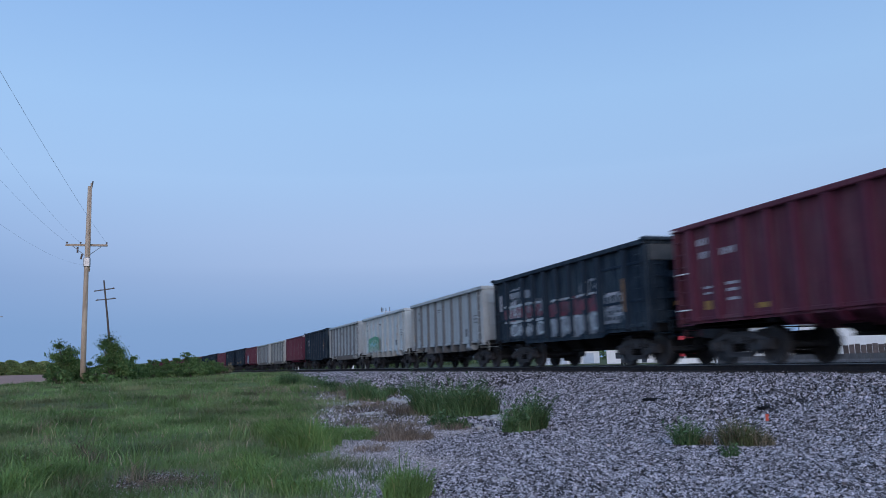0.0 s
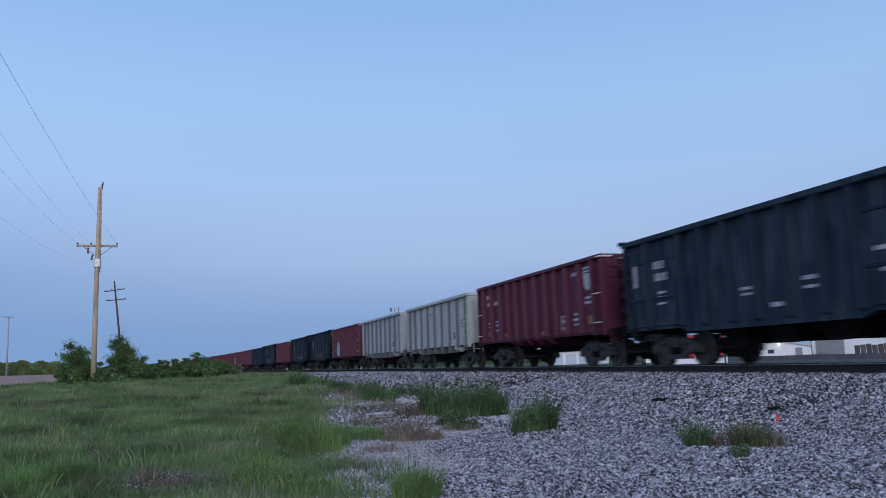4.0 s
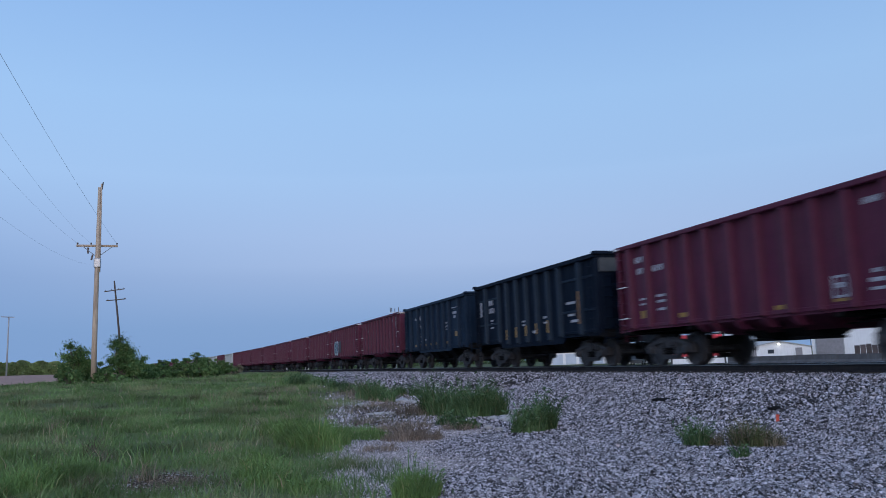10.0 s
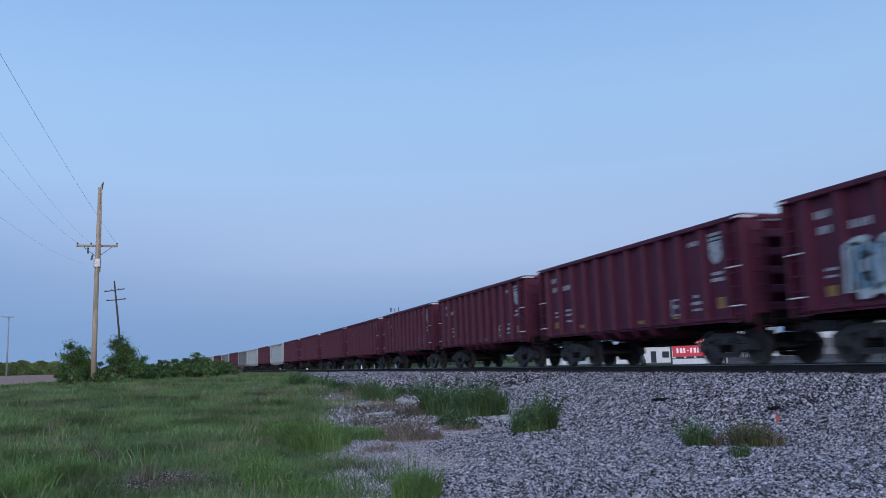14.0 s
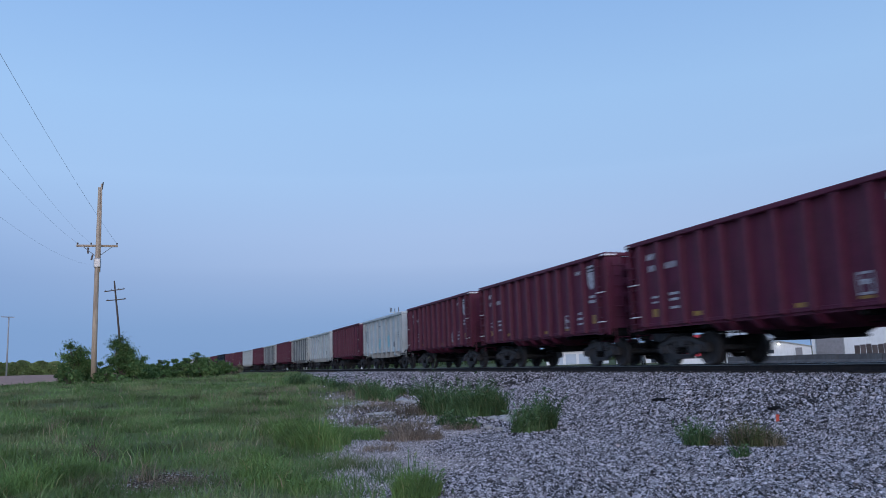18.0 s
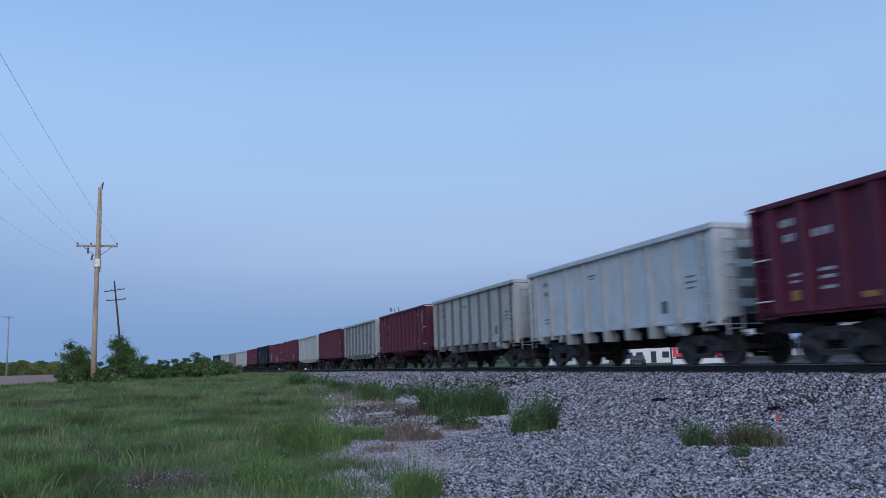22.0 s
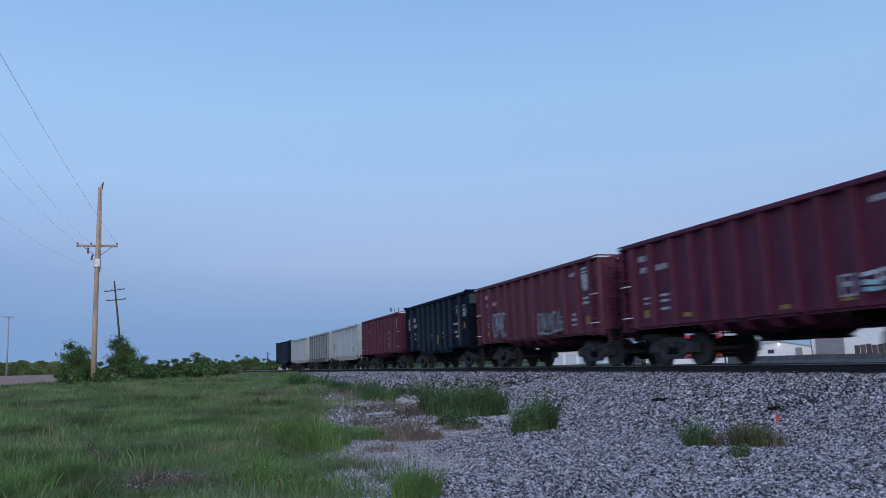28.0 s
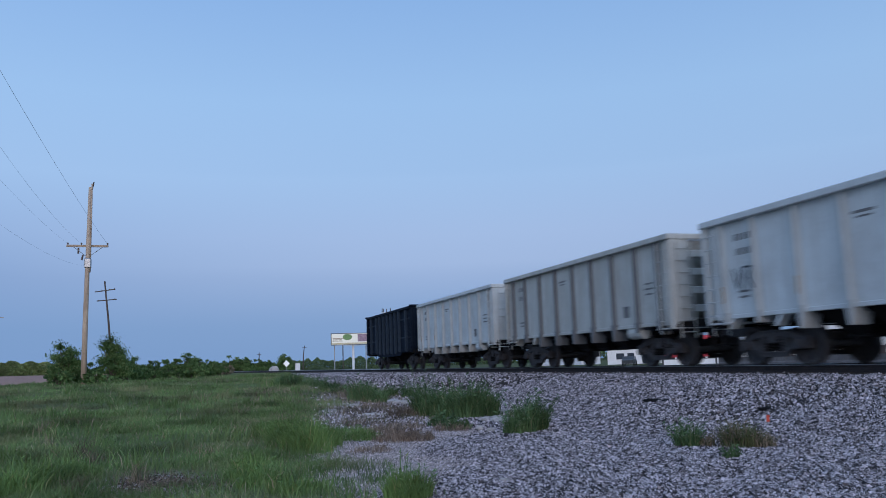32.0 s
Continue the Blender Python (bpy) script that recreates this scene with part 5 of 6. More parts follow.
def meadow(count, near, far, h0, h1, w0, w1, a0, a1):
    r = np.exp(rng.uniform(np.log(near), np.log(far), count))
    a = np.radians(17.447 + rng.uniform(a0, a1, count))
    x, y = -np.cos(a) * r, np.sin(a) * r
    wob = 0.9 * (patchy(x, y, 0.8, 3) - 0.5) + 0.5 * (patchy(x, y, 0.25, 4) - 0.5)
    fray = rng.normal(0, 0.25, count)
    keep = (y < border(x) + wob + fray) & (y > -10.0 + 0.4 * fray) & (rng.uniform(0, 1, count) < 0.18 + 1.35 * patchy(x, y, 0.45, 5) ** 1.5) & (((x + 10.4) / 0.9) ** 2 + ((y + 0.35) / 0.55) ** 2 + fray > 0.9)
    x, y, r = x[keep], y[keep], r[keep]
    tall = 0.35 + 0.7 * patchy(x, y, 0.7, 9) ** 2 + 1.1 * patchy(x, y, 0.22, 19) ** 4
    h = rng.uniform(h0, h1, len(x)) * tall * np.where(rng.uniform(0, 1, len(x)) < 0.03, 1.7, 1.0)
    w = (w0 + (w1 - w0) * np.clip((r - near) / 40, 0, 1)) * rng.uniform(0.7, 1.3, len(x))
    return blades(rng, np.stack([x, y], 1), h, w, 0.95)


def fringe(count):
    """Thin low growth between turf and gravel."""
    x, y = rng.uniform(-34, -13.5, count), rng.uniform(2.0, 7.2, count)
    keep = (y < border(x) + 3.2 * ease(13, 18, -x)) & (rng.uniform(0, 1, count) < (1.6 * patchy(x, y, 0.5, 15) - 0.35))
    x, y = x[keep], y[keep]
    return blades(rng, np.stack([x, y], 1), rng.uniform(0.06, 0.22, len(x)), rng.uniform(0.008, 0.018, len(x)), 0.9)


v3, f3 = fringe(16000)
arrays("fringe_grass", v3, f3, DRY, "thin dry growth between turf and gravel", "grass")
def tussocks(count):
    """Knots of taller blades standing out of the turf."""
    cx, cy = -np.exp(rng.uniform(np.log(8.5), np.log(42), count)), rng.uniform(-7.5, 4.5, count)
    keep = (cy < border(cx) - 0.2) & (cy > cx * 0.24) & (((cx + 10.3) / 1.9) ** 2 + ((cy + 0.4) / 1.2) ** 2 > 1)
    cx, cy = np.repeat(cx[keep], 70), np.repeat(cy[keep], 70)
    far = np.clip(-cx / 40, 0, 1)
    reach = np.repeat(rng.uniform(0.08, 0.30, len(cx) // 70), 70)
    x, y = cx + rng.normal(0, 1, len(cx)) * reach, cy + rng.normal(0, 1, len(cx)) * reach
    h = np.repeat(rng.uniform(0.22, 0.46, len(cx) // 70), 70) * rng.uniform(0.5, 1.0, len(cx))
    return blades(rng, np.stack([x, y], 1), h, 0.010 + 0.016 * far, 0.8)


v1, f1 = meadow(190000, 5.5, 24, 0.08, 0.24, 0.006, 0.014, -34, 2)
v2, f2 = meadow(190000, 18, 75, 0.08, 0.24, 0.009, 0.028, -34, -4)
v4, f4 = meadow(16000, 1.2, 9, 0.10, 0.28, 0.008, 0.016, -190, -30)
ex, ey = rng.uniform(-11.5, -7.2, 9000), rng.uniform(1.2, 3.0, 9000)
thin = (ey > border(ex) - 0.3) & (rng.uniform(0, 1, 9000) < (1.5 * patchy(ex, ey, 0.3, 41) - 0.4) * ease(3.0, 1.6, ey))
v6, f6 = blades(rng, np.stack([ex, ey], 1)[thin], rng.uniform(0.05, 0.17, int(thin.sum())), rng.uniform(0.005, 0.010, int(thin.sum())), 1.1)
arrays("sparse_grass", v6, f6, GRASS, "sparse short grass growing through gravel", "grass")
v5, f5 = tussocks(120)
arrays("grass_tussocks", v5, f5, GRASS, "taller green grass tussocks in the meadow", "grass")
arrays("grass", np.concatenate([v1, v2, v4]), np.concatenate([f1, f2 + len(v1), f4 + len(v1) + len(v2)]), GRASS, "rough green meadow grass with dry stalks", "grass")


def clump(x, y, n, height, radius, mat, name, label, width=0.011, lean_most=0.6, long=1.0, seed=1):
    r = np.random.default_rng(seed)
    a, d = r.uniform(0, 2 * np.pi, n), radius * np.minimum(np.abs(r.normal(0, 0.5, n)), 1.4)
    xy = np.stack([x + np.cos(a) * d * long, y + np.sin(a) * d], 1)
    h = height * r.uniform(0.35, 1.0, n) * (1 - 0.5 * (d / radius) ** 2) * (0.8 + 0.4 * patchy(xy[:, 0], xy[:, 1], 0.12, seed))
    v, f = blades(r, xy, h, width * r.uniform(0.7, 1.3, n), lean_most)
    return arrays(name, v, f, mat, label, "weeds", kind="stuff")


def herb(x, y, height, radius, stems, mat, label, leaf=0.05, bladed=0.5, seed=1, name="weed_clump", leaning=0.5):
    """A leafy clump: stems that part from a narrow foot, pointed leaves along them, coarse blades between."""
    r = np.random.default_rng(seed)
    a, d = r.uniform(0, 2 * np.pi, stems), np.sqrt(r.uniform(0, 1, stems)) * radius
    foot = np.stack([x + np.cos(a) * d * 0.75, y + np.sin(a) * d * 0.75], 1)
    tall = height * r.uniform(0.45, 1.0, stems) * (1 - 0.45 * (d / radius) ** 2) * (0.75 + 0.5 * patchy(foot[:, 0], foot[:, 1], 0.16, seed))
    lean = np.stack([np.cos(a), np.sin(a)], 1) * (d / radius * leaning * tall * r.uniform(0.3, 1.2, stems))[:, None] + r.normal(0, 0.10, (stems, 2)) * tall[:, None]
    z0 = land(foot[:, 0], foot[:, 1])
    side = r.normal(0, 1, (stems, 2))
    side /= np.linalg.norm(side, axis=1)[:, None]
    v = np.zeros((stems, 6, 3))
    for k, (h, w, l) in enumerate(((-0.03, 0.008, 0.0), (0.55, 0.006, 0.35), (1.0, 0.002, 1.0))):
        for j, sg in enumerate((-1, 1)):
            v[:, 2 * k + j, :2] = foot + lean * l + side * sg * w
            v[:, 2 * k + j, 2] = z0 + h * tall
    f = (np.arange(stems)[:, None, None] * 6 + np.array([[0, 1, 3, 2], [2, 3, 5, 4]])[None]).reshape(-1, 4)
    verts, faces, total = [v.reshape(-1, 3)], [f], stems * 6
    per = 9
    t = r.uniform(0.12, 1.0, (stems, per))
    c = np.zeros((stems, per, 3))
    c[..., :2] = foot[:, None] + lean[:, None] * (t ** 1.6)[..., None]
    c[..., 2] = z0[:, None] + tall[:, None] * t
    c = c.reshape(-1, 3)
    n = len(c)
    b = r.uniform(0, 2 * np.pi, n)
    out = np.stack([np.cos(b), np.sin(b), r.uniform(-0.25, 0.95, n)], 1)
    across = np.cross(out, np.stack([r.normal(0, 0.4, n), r.normal(0, 0.4, n), np.ones(n)], 1))
    across /= np.linalg.norm(across, axis=1)[:, None]
    size = (leaf * r.uniform(0.6, 1.4, n))[:, None]
    q = np.stack([c, c + out * size * 0.5 + across * size * 0.2, c + out * size * 1.1, c + out * size * 0.5 - across * size * 0.2], 1)
    verts.append(q.reshape(-1, 3))
    faces.append(np.arange(n * 4).reshape(-1, 4) + total)
    total += n * 4
    extra = int(stems * bladed * 4)
    if extra:
        a2, d2 = r.uniform(0, 2 * np.pi, extra), np.sqrt(r.uniform(0, 1, extra)) * radius
        xy = np.stack([x + np.cos(a2) * d2, y + np.sin(a2) * d2], 1)
        v2, f2 = blades(r, xy, height * r.uniform(0.35, 0.95, extra) * (1 - 0.5 * (d2 / radius) ** 2), leaf * 0.26 * r.uniform(0.6, 1.3, extra), 0.7)
        verts.append(v2)
        faces.append(f2 + total)
    return arrays(name, np.concatenate(verts), np.concatenate(faces), mat, label, "weeds", kind="stuff")


RANK = "rank green weed clump standing in the gravel"
for i, (x, y, h, rad, n) in enumerate([(-25.0, 5.15, 0.62, 0.42, 60), (-24.3, 5.3, 0.68, 0.5, 80), (-23.7, 5.5, 0.5, 0.42, 55), (-26.0, 6.5, 0.42, 0.32, 36), (-25.4, 6.9, 0.4, 0.3, 30),
                                       (-18.9, 5.50, 0.88, 0.36, 85), (-18.4, 5.62, 0.72, 0.45, 95), (-17.9, 5.85, 0.66, 0.5, 110), (-17.5, 6.15, 0.74, 0.5, 120), (-17.35, 6.5, 0.70, 0.45, 110), (-17.8, 6.6, 0.76, 0.5, 100), (-18.5, 6.2, 0.7, 0.5, 90),
                                       (-13.75, 5.72, 0.42, 0.25, 45), (-14.0, 6.05, 0.62, 0.30, 60), (-14.3, 6.42, 0.72, 0.30, 70), (-14.6, 6.62, 0.5, 0.24, 40), (-16.1, 5.15, 0.26, 0.5, 55), (-15.2, 5.1, 0.22, 0.4, 40), (-31.0, 5.3, 0.42, 0.6, 50), (-34.3, 5.2, 0.45, 0.7, 50), (-37.0, 4.4, 0.6, 0.9, 70), (-29.0, 5.4, 0.4, 0.5, 40)]):
    herb(x, y, h * 1.3, rad * 0.78, int(n * 0.7), WEED, RANK, 0.075 if x > -20 else 0.09, 1.8, 100 + i, leaning=0.6)
herb(-10.30, 7.05, 0.56, 0.20, 60, WEED, RANK, 0.050, 0.8, 131, leaning=1.0)
herb(-10.14, 7.26, 0.34, 0.14, 24, DRY, "dry brownish weed clump in the gravel", 0.035, 1.2, 132, "dry_weed_clump", 0.9)
herb(-9.80, 7.58, 0.55, 0.28, 110, OLIVE, "rounded olive and brown weed clump in the gravel", 0.042, 0.9, 133, leaning=0.9)
herb(-9.62, 7.80, 0.34, 0.20, 50, DRY, "dry brownish weed clump in the gravel", 0.035, 1.2, 134, "dry_weed_clump", 0.9)
herb(-8.75, 6.62, 0.24, 0.12, 20, WEED, RANK, 0.045, 0.5, 135, leaning=1.0)
LUSH_LABEL = "tall lush green grass clump at the edge of the gravel"
for i, (x, y, h, rad, n) in enumerate([(-15.4, 1.75, 0.55, 0.50, 70), (-14.3, 1.75, 0.68, 0.50, 90), (-13.4, 1.85, 0.72, 0.45, 90), (-12.9, 1.92, 0.70, 0.40, 80), (-13.6, 2.22, 0.56, 0.36, 60), (-16.2, 1.6, 0.50, 0.55, 60), (-17.3, 2.1, 0.42, 0.6, 50), (-14.6, 2.4, 0.45, 0.4, 40), (-14.2, 3.0, 0.25, 0.5, 45), (-15.2, 3.0, 0.3, 0.5, 40),
                                       (-8.05, 2.08, 0.54, 0.20, 34), (-8.12, 2.28, 0.50, 0.18, 28), (-7.8, 2.15, 0.42, 0.18, 20), (-10.5, -1.95, 0.50, 0.5, 70), (-11.1, -1.7, 0.46, 0.45, 60), (-11.6, -1.4, 0.40, 0.5, 50), (-13.6, -2.6, 0.42, 0.6, 55), (-10.0, -2.3, 0.5, 0.4, 50), (-9.6, 0.85, 0.30, 0.4, 40), (-10.3, 0.75, 0.32, 0.4, 40), (-8.9, 1.2, 0.26, 0.4, 40), (-11.6, 0.9, 0.34, 0.4, 40)]):
    herb(x, y, h * 0.92, rad * 0.85, int(n * 0.4), LUSH, LUSH_LABEL, 0.042, 9.0, 150 + i, "grass_clump", 0.5)
for i, (x, y, h, rad, n) in enumerate([(-13.5, 3.40, 0.28, 0.45, 80), (-13.45, 3.78, 0.30, 0.42, 80), (-13.9, 3.6, 0.34, 0.4, 60), (-15.3, 3.65, 0.26, 0.5, 50), (-15.0, 4.95, 0.24, 0.5, 50), (-19.0, 5.1, 0.45, 0.6, 70), (-19.6, 5.6, 0.35, 0.6, 50), (-16.4, 7.0, 0.28, 0.5, 45), (-21.5, 5.0, 0.30, 0.8, 60), (-28.0, 5.6, 0.40, 0.8, 60), (-26.6, 5.3, 0.35, 0.7, 50), (-30.5, 6.0, 0.35, 0.8, 50), (-12.3, 2.75, 0.14, 0.4, 40), (-20.3, 4.2, 0.22, 0.8, 50), (-17.4, 3.6, 0.22, 0.7, 50), (-16.2, 4.2, 0.2, 0.7, 50)]):
    herb(x, y, h, rad * 0.85, int(n * 0.6), DEAD, "dead russet weeds lying in the gravel", 0.035, 2.0, 180 + i, "dry_weed_clump", 1.0)
for i, (x, y, n, h, rad) in enumerate([(-10.9, -0.6, 90, 0.40, 0.3), (-10.0, -1.2, 80, 0.40, 0.25), (-14.1, -1.55, 60, 0.55, 0.25), (-16.4, -2.4, 60, 0.55, 0.3), (-13.2, -1.3, 90, 0.42, 0.4), (-16.9, 1.2, 130, 0.4, 0.8), (-13.6, 0.4, 90, 0.36, 0.4), (-18.5, 2.2, 140, 0.36, 0.9), (-19.5, -3.0, 120, 0.4, 0.6), (-10.2, -0.1, 200, 0.12, 0.6), (-9.9, 0.3, 120, 0.10, 0.5), (-22.0, 1.5, 140, 0.42, 1.2), (-27.0, 0.5, 160, 0.45, 1.8), (-24.0, 3.0, 160, 0.40, 1.4)]):
    clump(x, y, n, h, rad, DRY, "dry_grass_clump", "pale dry stalks standing in the meadow", width=0.008, lean_most=0.9, seed=220 + i)


# ---- crushed stone
def stones(count, near, far, s0, s1, a0, a1, seed, extra=None):
    """Jittered blocks strewn over the gravel."""
    r_ = np.random.default_rng(seed)
    r = np.sqrt(r_.uniform(near ** 2, far ** 2, count))
    a = np.radians(17.447 + r_.uniform(a0, a1, count))
    x, y = -np.cos(a) * r, np.sin(a) * r
    wob = 0.9 * (patchy(x, y, 0.8, 3) - 0.5) + 0.5 * (patchy(x, y, 0.25, 4) - 0.5)
    off = y - track_y(x)
    keep = (y > border(x) + wob - 0.1 - r_.exponential(0.12, count) * (x > -15)) & (off < -0.92)
    thin = np.where(x > -12, 0.66, np.where(x > -14, 0.78, 0.95)) * (1 - 0.80 * fine_patch(x, y)) * np.where((x < -14) & (y < 6.4), 0.45, 1.0)
    keep &= r_.uniform(0, 1, count) < thin
    x, y = x[keep], y[keep]
    n = len(x)
    z = land(x, y)
    size = r_.uniform(s0, s1, n) * np.where(r_.uniform(0, 1, n) < 0.12, 1.5, 1.0)
    size = size * (1 - 0.5 * fine_patch(x, y))
    return chips(r_, x, y, z, size)


def chips(r_, x, y, z, size):
    """Sharp wedges: a skewed four-cornered foot and a short ridge, six triangles each."""
    n = len(x)
    foot = np.array([(-1, -1, -0.5), (1, -1, -0.5), (1, 1, -0.5), (-1, 1, -0.5), (-0.45, 0, 0.62), (0.45, 0, 0.62)])
    p = foot[None] * r_.uniform(0.5, 1.1, (n, 6, 3)) + r_.normal(0, 0.16, (n, 6, 3))
    p *= np.array([0.62, 0.48, 0.66]) * size[:, None, None]
    turn, tip = r_.uniform(0, 2 * np.pi, n), r_.normal(0, 0.5, n)
    c, s = np.cos(turn)[:, None], np.sin(turn)[:, None]
    ct, st = np.cos(tip)[:, None], np.sin(tip)[:, None]
    px, py, pz = p[..., 0], p[..., 1], p[..., 2]
    px, pz = px * ct - pz * st, px * st + pz * ct
    q = np.stack([x[:, None] + px * c - py * s, y[:, None] + px * s + py * c, z[:, None] + pz + (size * 0.2)[:, None]], -1)
    f = np.array([(0, 1, 5), (0, 5, 4), (1, 2, 5), (2, 3, 4), (2, 4, 5), (3, 0, 4)])
    return q.reshape(-1, 3), (np.arange(n)[:, None, None] * 6 + f[None]).reshape(-1, 3)


sv, sf, total = [], [], 0
for args in ((210000, 6.0, 15, 0.021, 0.041, -12, 33, 11), (135000, 14, 26, 0.032, 0.058, -12, 33, 12), (105000, 25, 70, 0.045, 0.072, -16, 20, 13)):
    q, f = stones(*args)
    sv.append(q)
    sf.append(f + total)
    total += len(q)
def bed_stones(count, x0, x1, d0, d1, seed):
    """Stones of the track bed between and beyond the rails."""
    r_ = np.random.default_rng(seed)
    x = r_.uniform(x0, x1, count)
    off = r_.uniform(d0, d1, count)
    y = track_y(x) + off
    keep = (np.abs(np.abs(off) - 0.7525) > 0.14)
    x, y = x[keep], y[keep]
    return chips(r_, x, y, land(x, y), r_.uniform(0.05, 0.09, len(x)))


for q, f in (stones(9000, 1.0, 13, 0.04, 0.075, 33, 150, 14), stones(3000, 1.0, 6.2, 0.04, 0.075, -20, 33, 15), bed_stones(9000, -60, 25, -0.6, 3.4, 16)):
    sv.append(q)
    sf.append(f + total)
    total += len(q)
r_ = np.random.default_rng(17)
px_, py_ = r_.uniform(-24, -6.5, 150000), r_.uniform(0.6, 6.6, 150000)
keep = (py_ > border(px_) - 0.25) & (r_.uniform(0, 1, 150000) < np.maximum(fine_patch(px_, py_), 0.5 * (px_ < -15)) * (0.35 + 0.65 * patchy(px_, py_, 0.3, 27)))
q, f = chips(r_, px_[keep], py_[keep], land(px_[keep], py_[keep]), r_.uniform(0.012, 0.026, int(keep.sum())))
bx_, by_ = r_.normal(-10.4, 0.75, 2600), r_.normal(-0.35, 0.42, 2600)
q2, f2 = chips(r_, bx_, by_, land(bx_, by_), r_.uniform(0.012, 0.034, 2600))
arrays("soil_clods", q2, f2, CLOD, "brown soil crumbs and small stones on a bare patch", "soil")
arrays("pale_grit", q, f, GRIT, "fine pale gravel at the edge of the turf", "gravel")
arrays("ballast_stones", np.concatenate(sv), np.concatenate(sf), STONE, "loose grey crushed stone ballast", "gravel")


def rock(x, y, sx, sy, sz, seed, mat=LIMESTONE, label="pale limestone lump lying in the weeds", name="rock"):
    r = random.Random(seed)
    bm = bmesh.new()
    bmesh.ops.create_icosphere(bm, subdivisions=2, radius=1)
    for v in bm.verts:
        k = r.uniform(0.8, 1.12)
        v.co = Vector((v.co.x * sx * k, v.co.y * sy * k, v.co.z * sz * k))
    me = bpy.data.meshes.new(name)
    bm.to_mesh(me)
    bm.free()
    me.materials.append(mat)
    ob = new(name, me)
    ob.matrix_basis = pose(x, y, float(land(x, y)) + sz * 0.35, 0, 0, r.uniform(0, 180))
    return tagged(ob, label, "rock", "rocks by the track")


for i, (x, y, a, b, c) in enumerate([(-14.8, 5.45, 0.10, 0.08, 0.07), (-14.45, 5.55, 0.08, 0.07, 0.06), (-23.4, 5.9, 0.55, 0.22, 0.10), (-23.0, 6.1, 0.3, 0.2, 0.08), (-23.2, 4.0, 0.6, 0.25, 0.06), (-22.6, 4.5, 0.5, 0.2, 0.05),
                                     (-16.2, 6.45, 0.26, 0.16, 0.07), (-16.5, 6.2, 0.18, 0.14, 0.06), (-16.6, 6.5, 0.14, 0.12, 0.06), (-15.9, 6.3, 0.12, 0.1, 0.05), (-19.5, 4.4, 0.5, 0.2, 0.05), (-18.0, 4.2, 0.4, 0.16, 0.045), (-10.45, 0.55, 0.05, 0.04, 0.035), (-9.2, 2.6, 0.08, 0.06, 0.04), (-21.0, 3.6, 0.4, 0.2, 0.05), (-8.75, 3.5, 0.07, 0.06, 0.04)]):
    rock(x, y, a, b, c, 300 + i)
for i, (x, y, a) in enumerate([(-15.3, 9.7, 0.16), (-11.75, 9.7, 0.13), (-14.9, 9.75, 0.1)]):
    rock(x, y, a * 1.6, a * 0.6, a * 0.35, 330 + i, UNDER, "dark timber scrap lying on the ballast", "timber_scrap")
heap = rock(-175.1, 17.9, 1.35, 1.2, 1.35, 345, LIMESTONE, "pale heap of crushed limestone beside the track", "stone_heap")
flag = thing("marker_flag", "small orange-red marker flag on a thin wire", "flag", pose(-10.84, 8.92, float(land(-10.84, 8.92))))
part("staff", Build().tube([(0, 0, -0.05), (0.01, 0, 0.23)], 0.004, 5), METAL, flag)
part("flag_sheet", Build().prism([(0, 0.09), (0.060, 0.10), (0.052, 0.15), (0.068, 0.20), (0.005, 0.21)], "y", -0.003, 0.003), FLAGRED, flag, m=pose(0, 0, 0, 0, 0, 65))


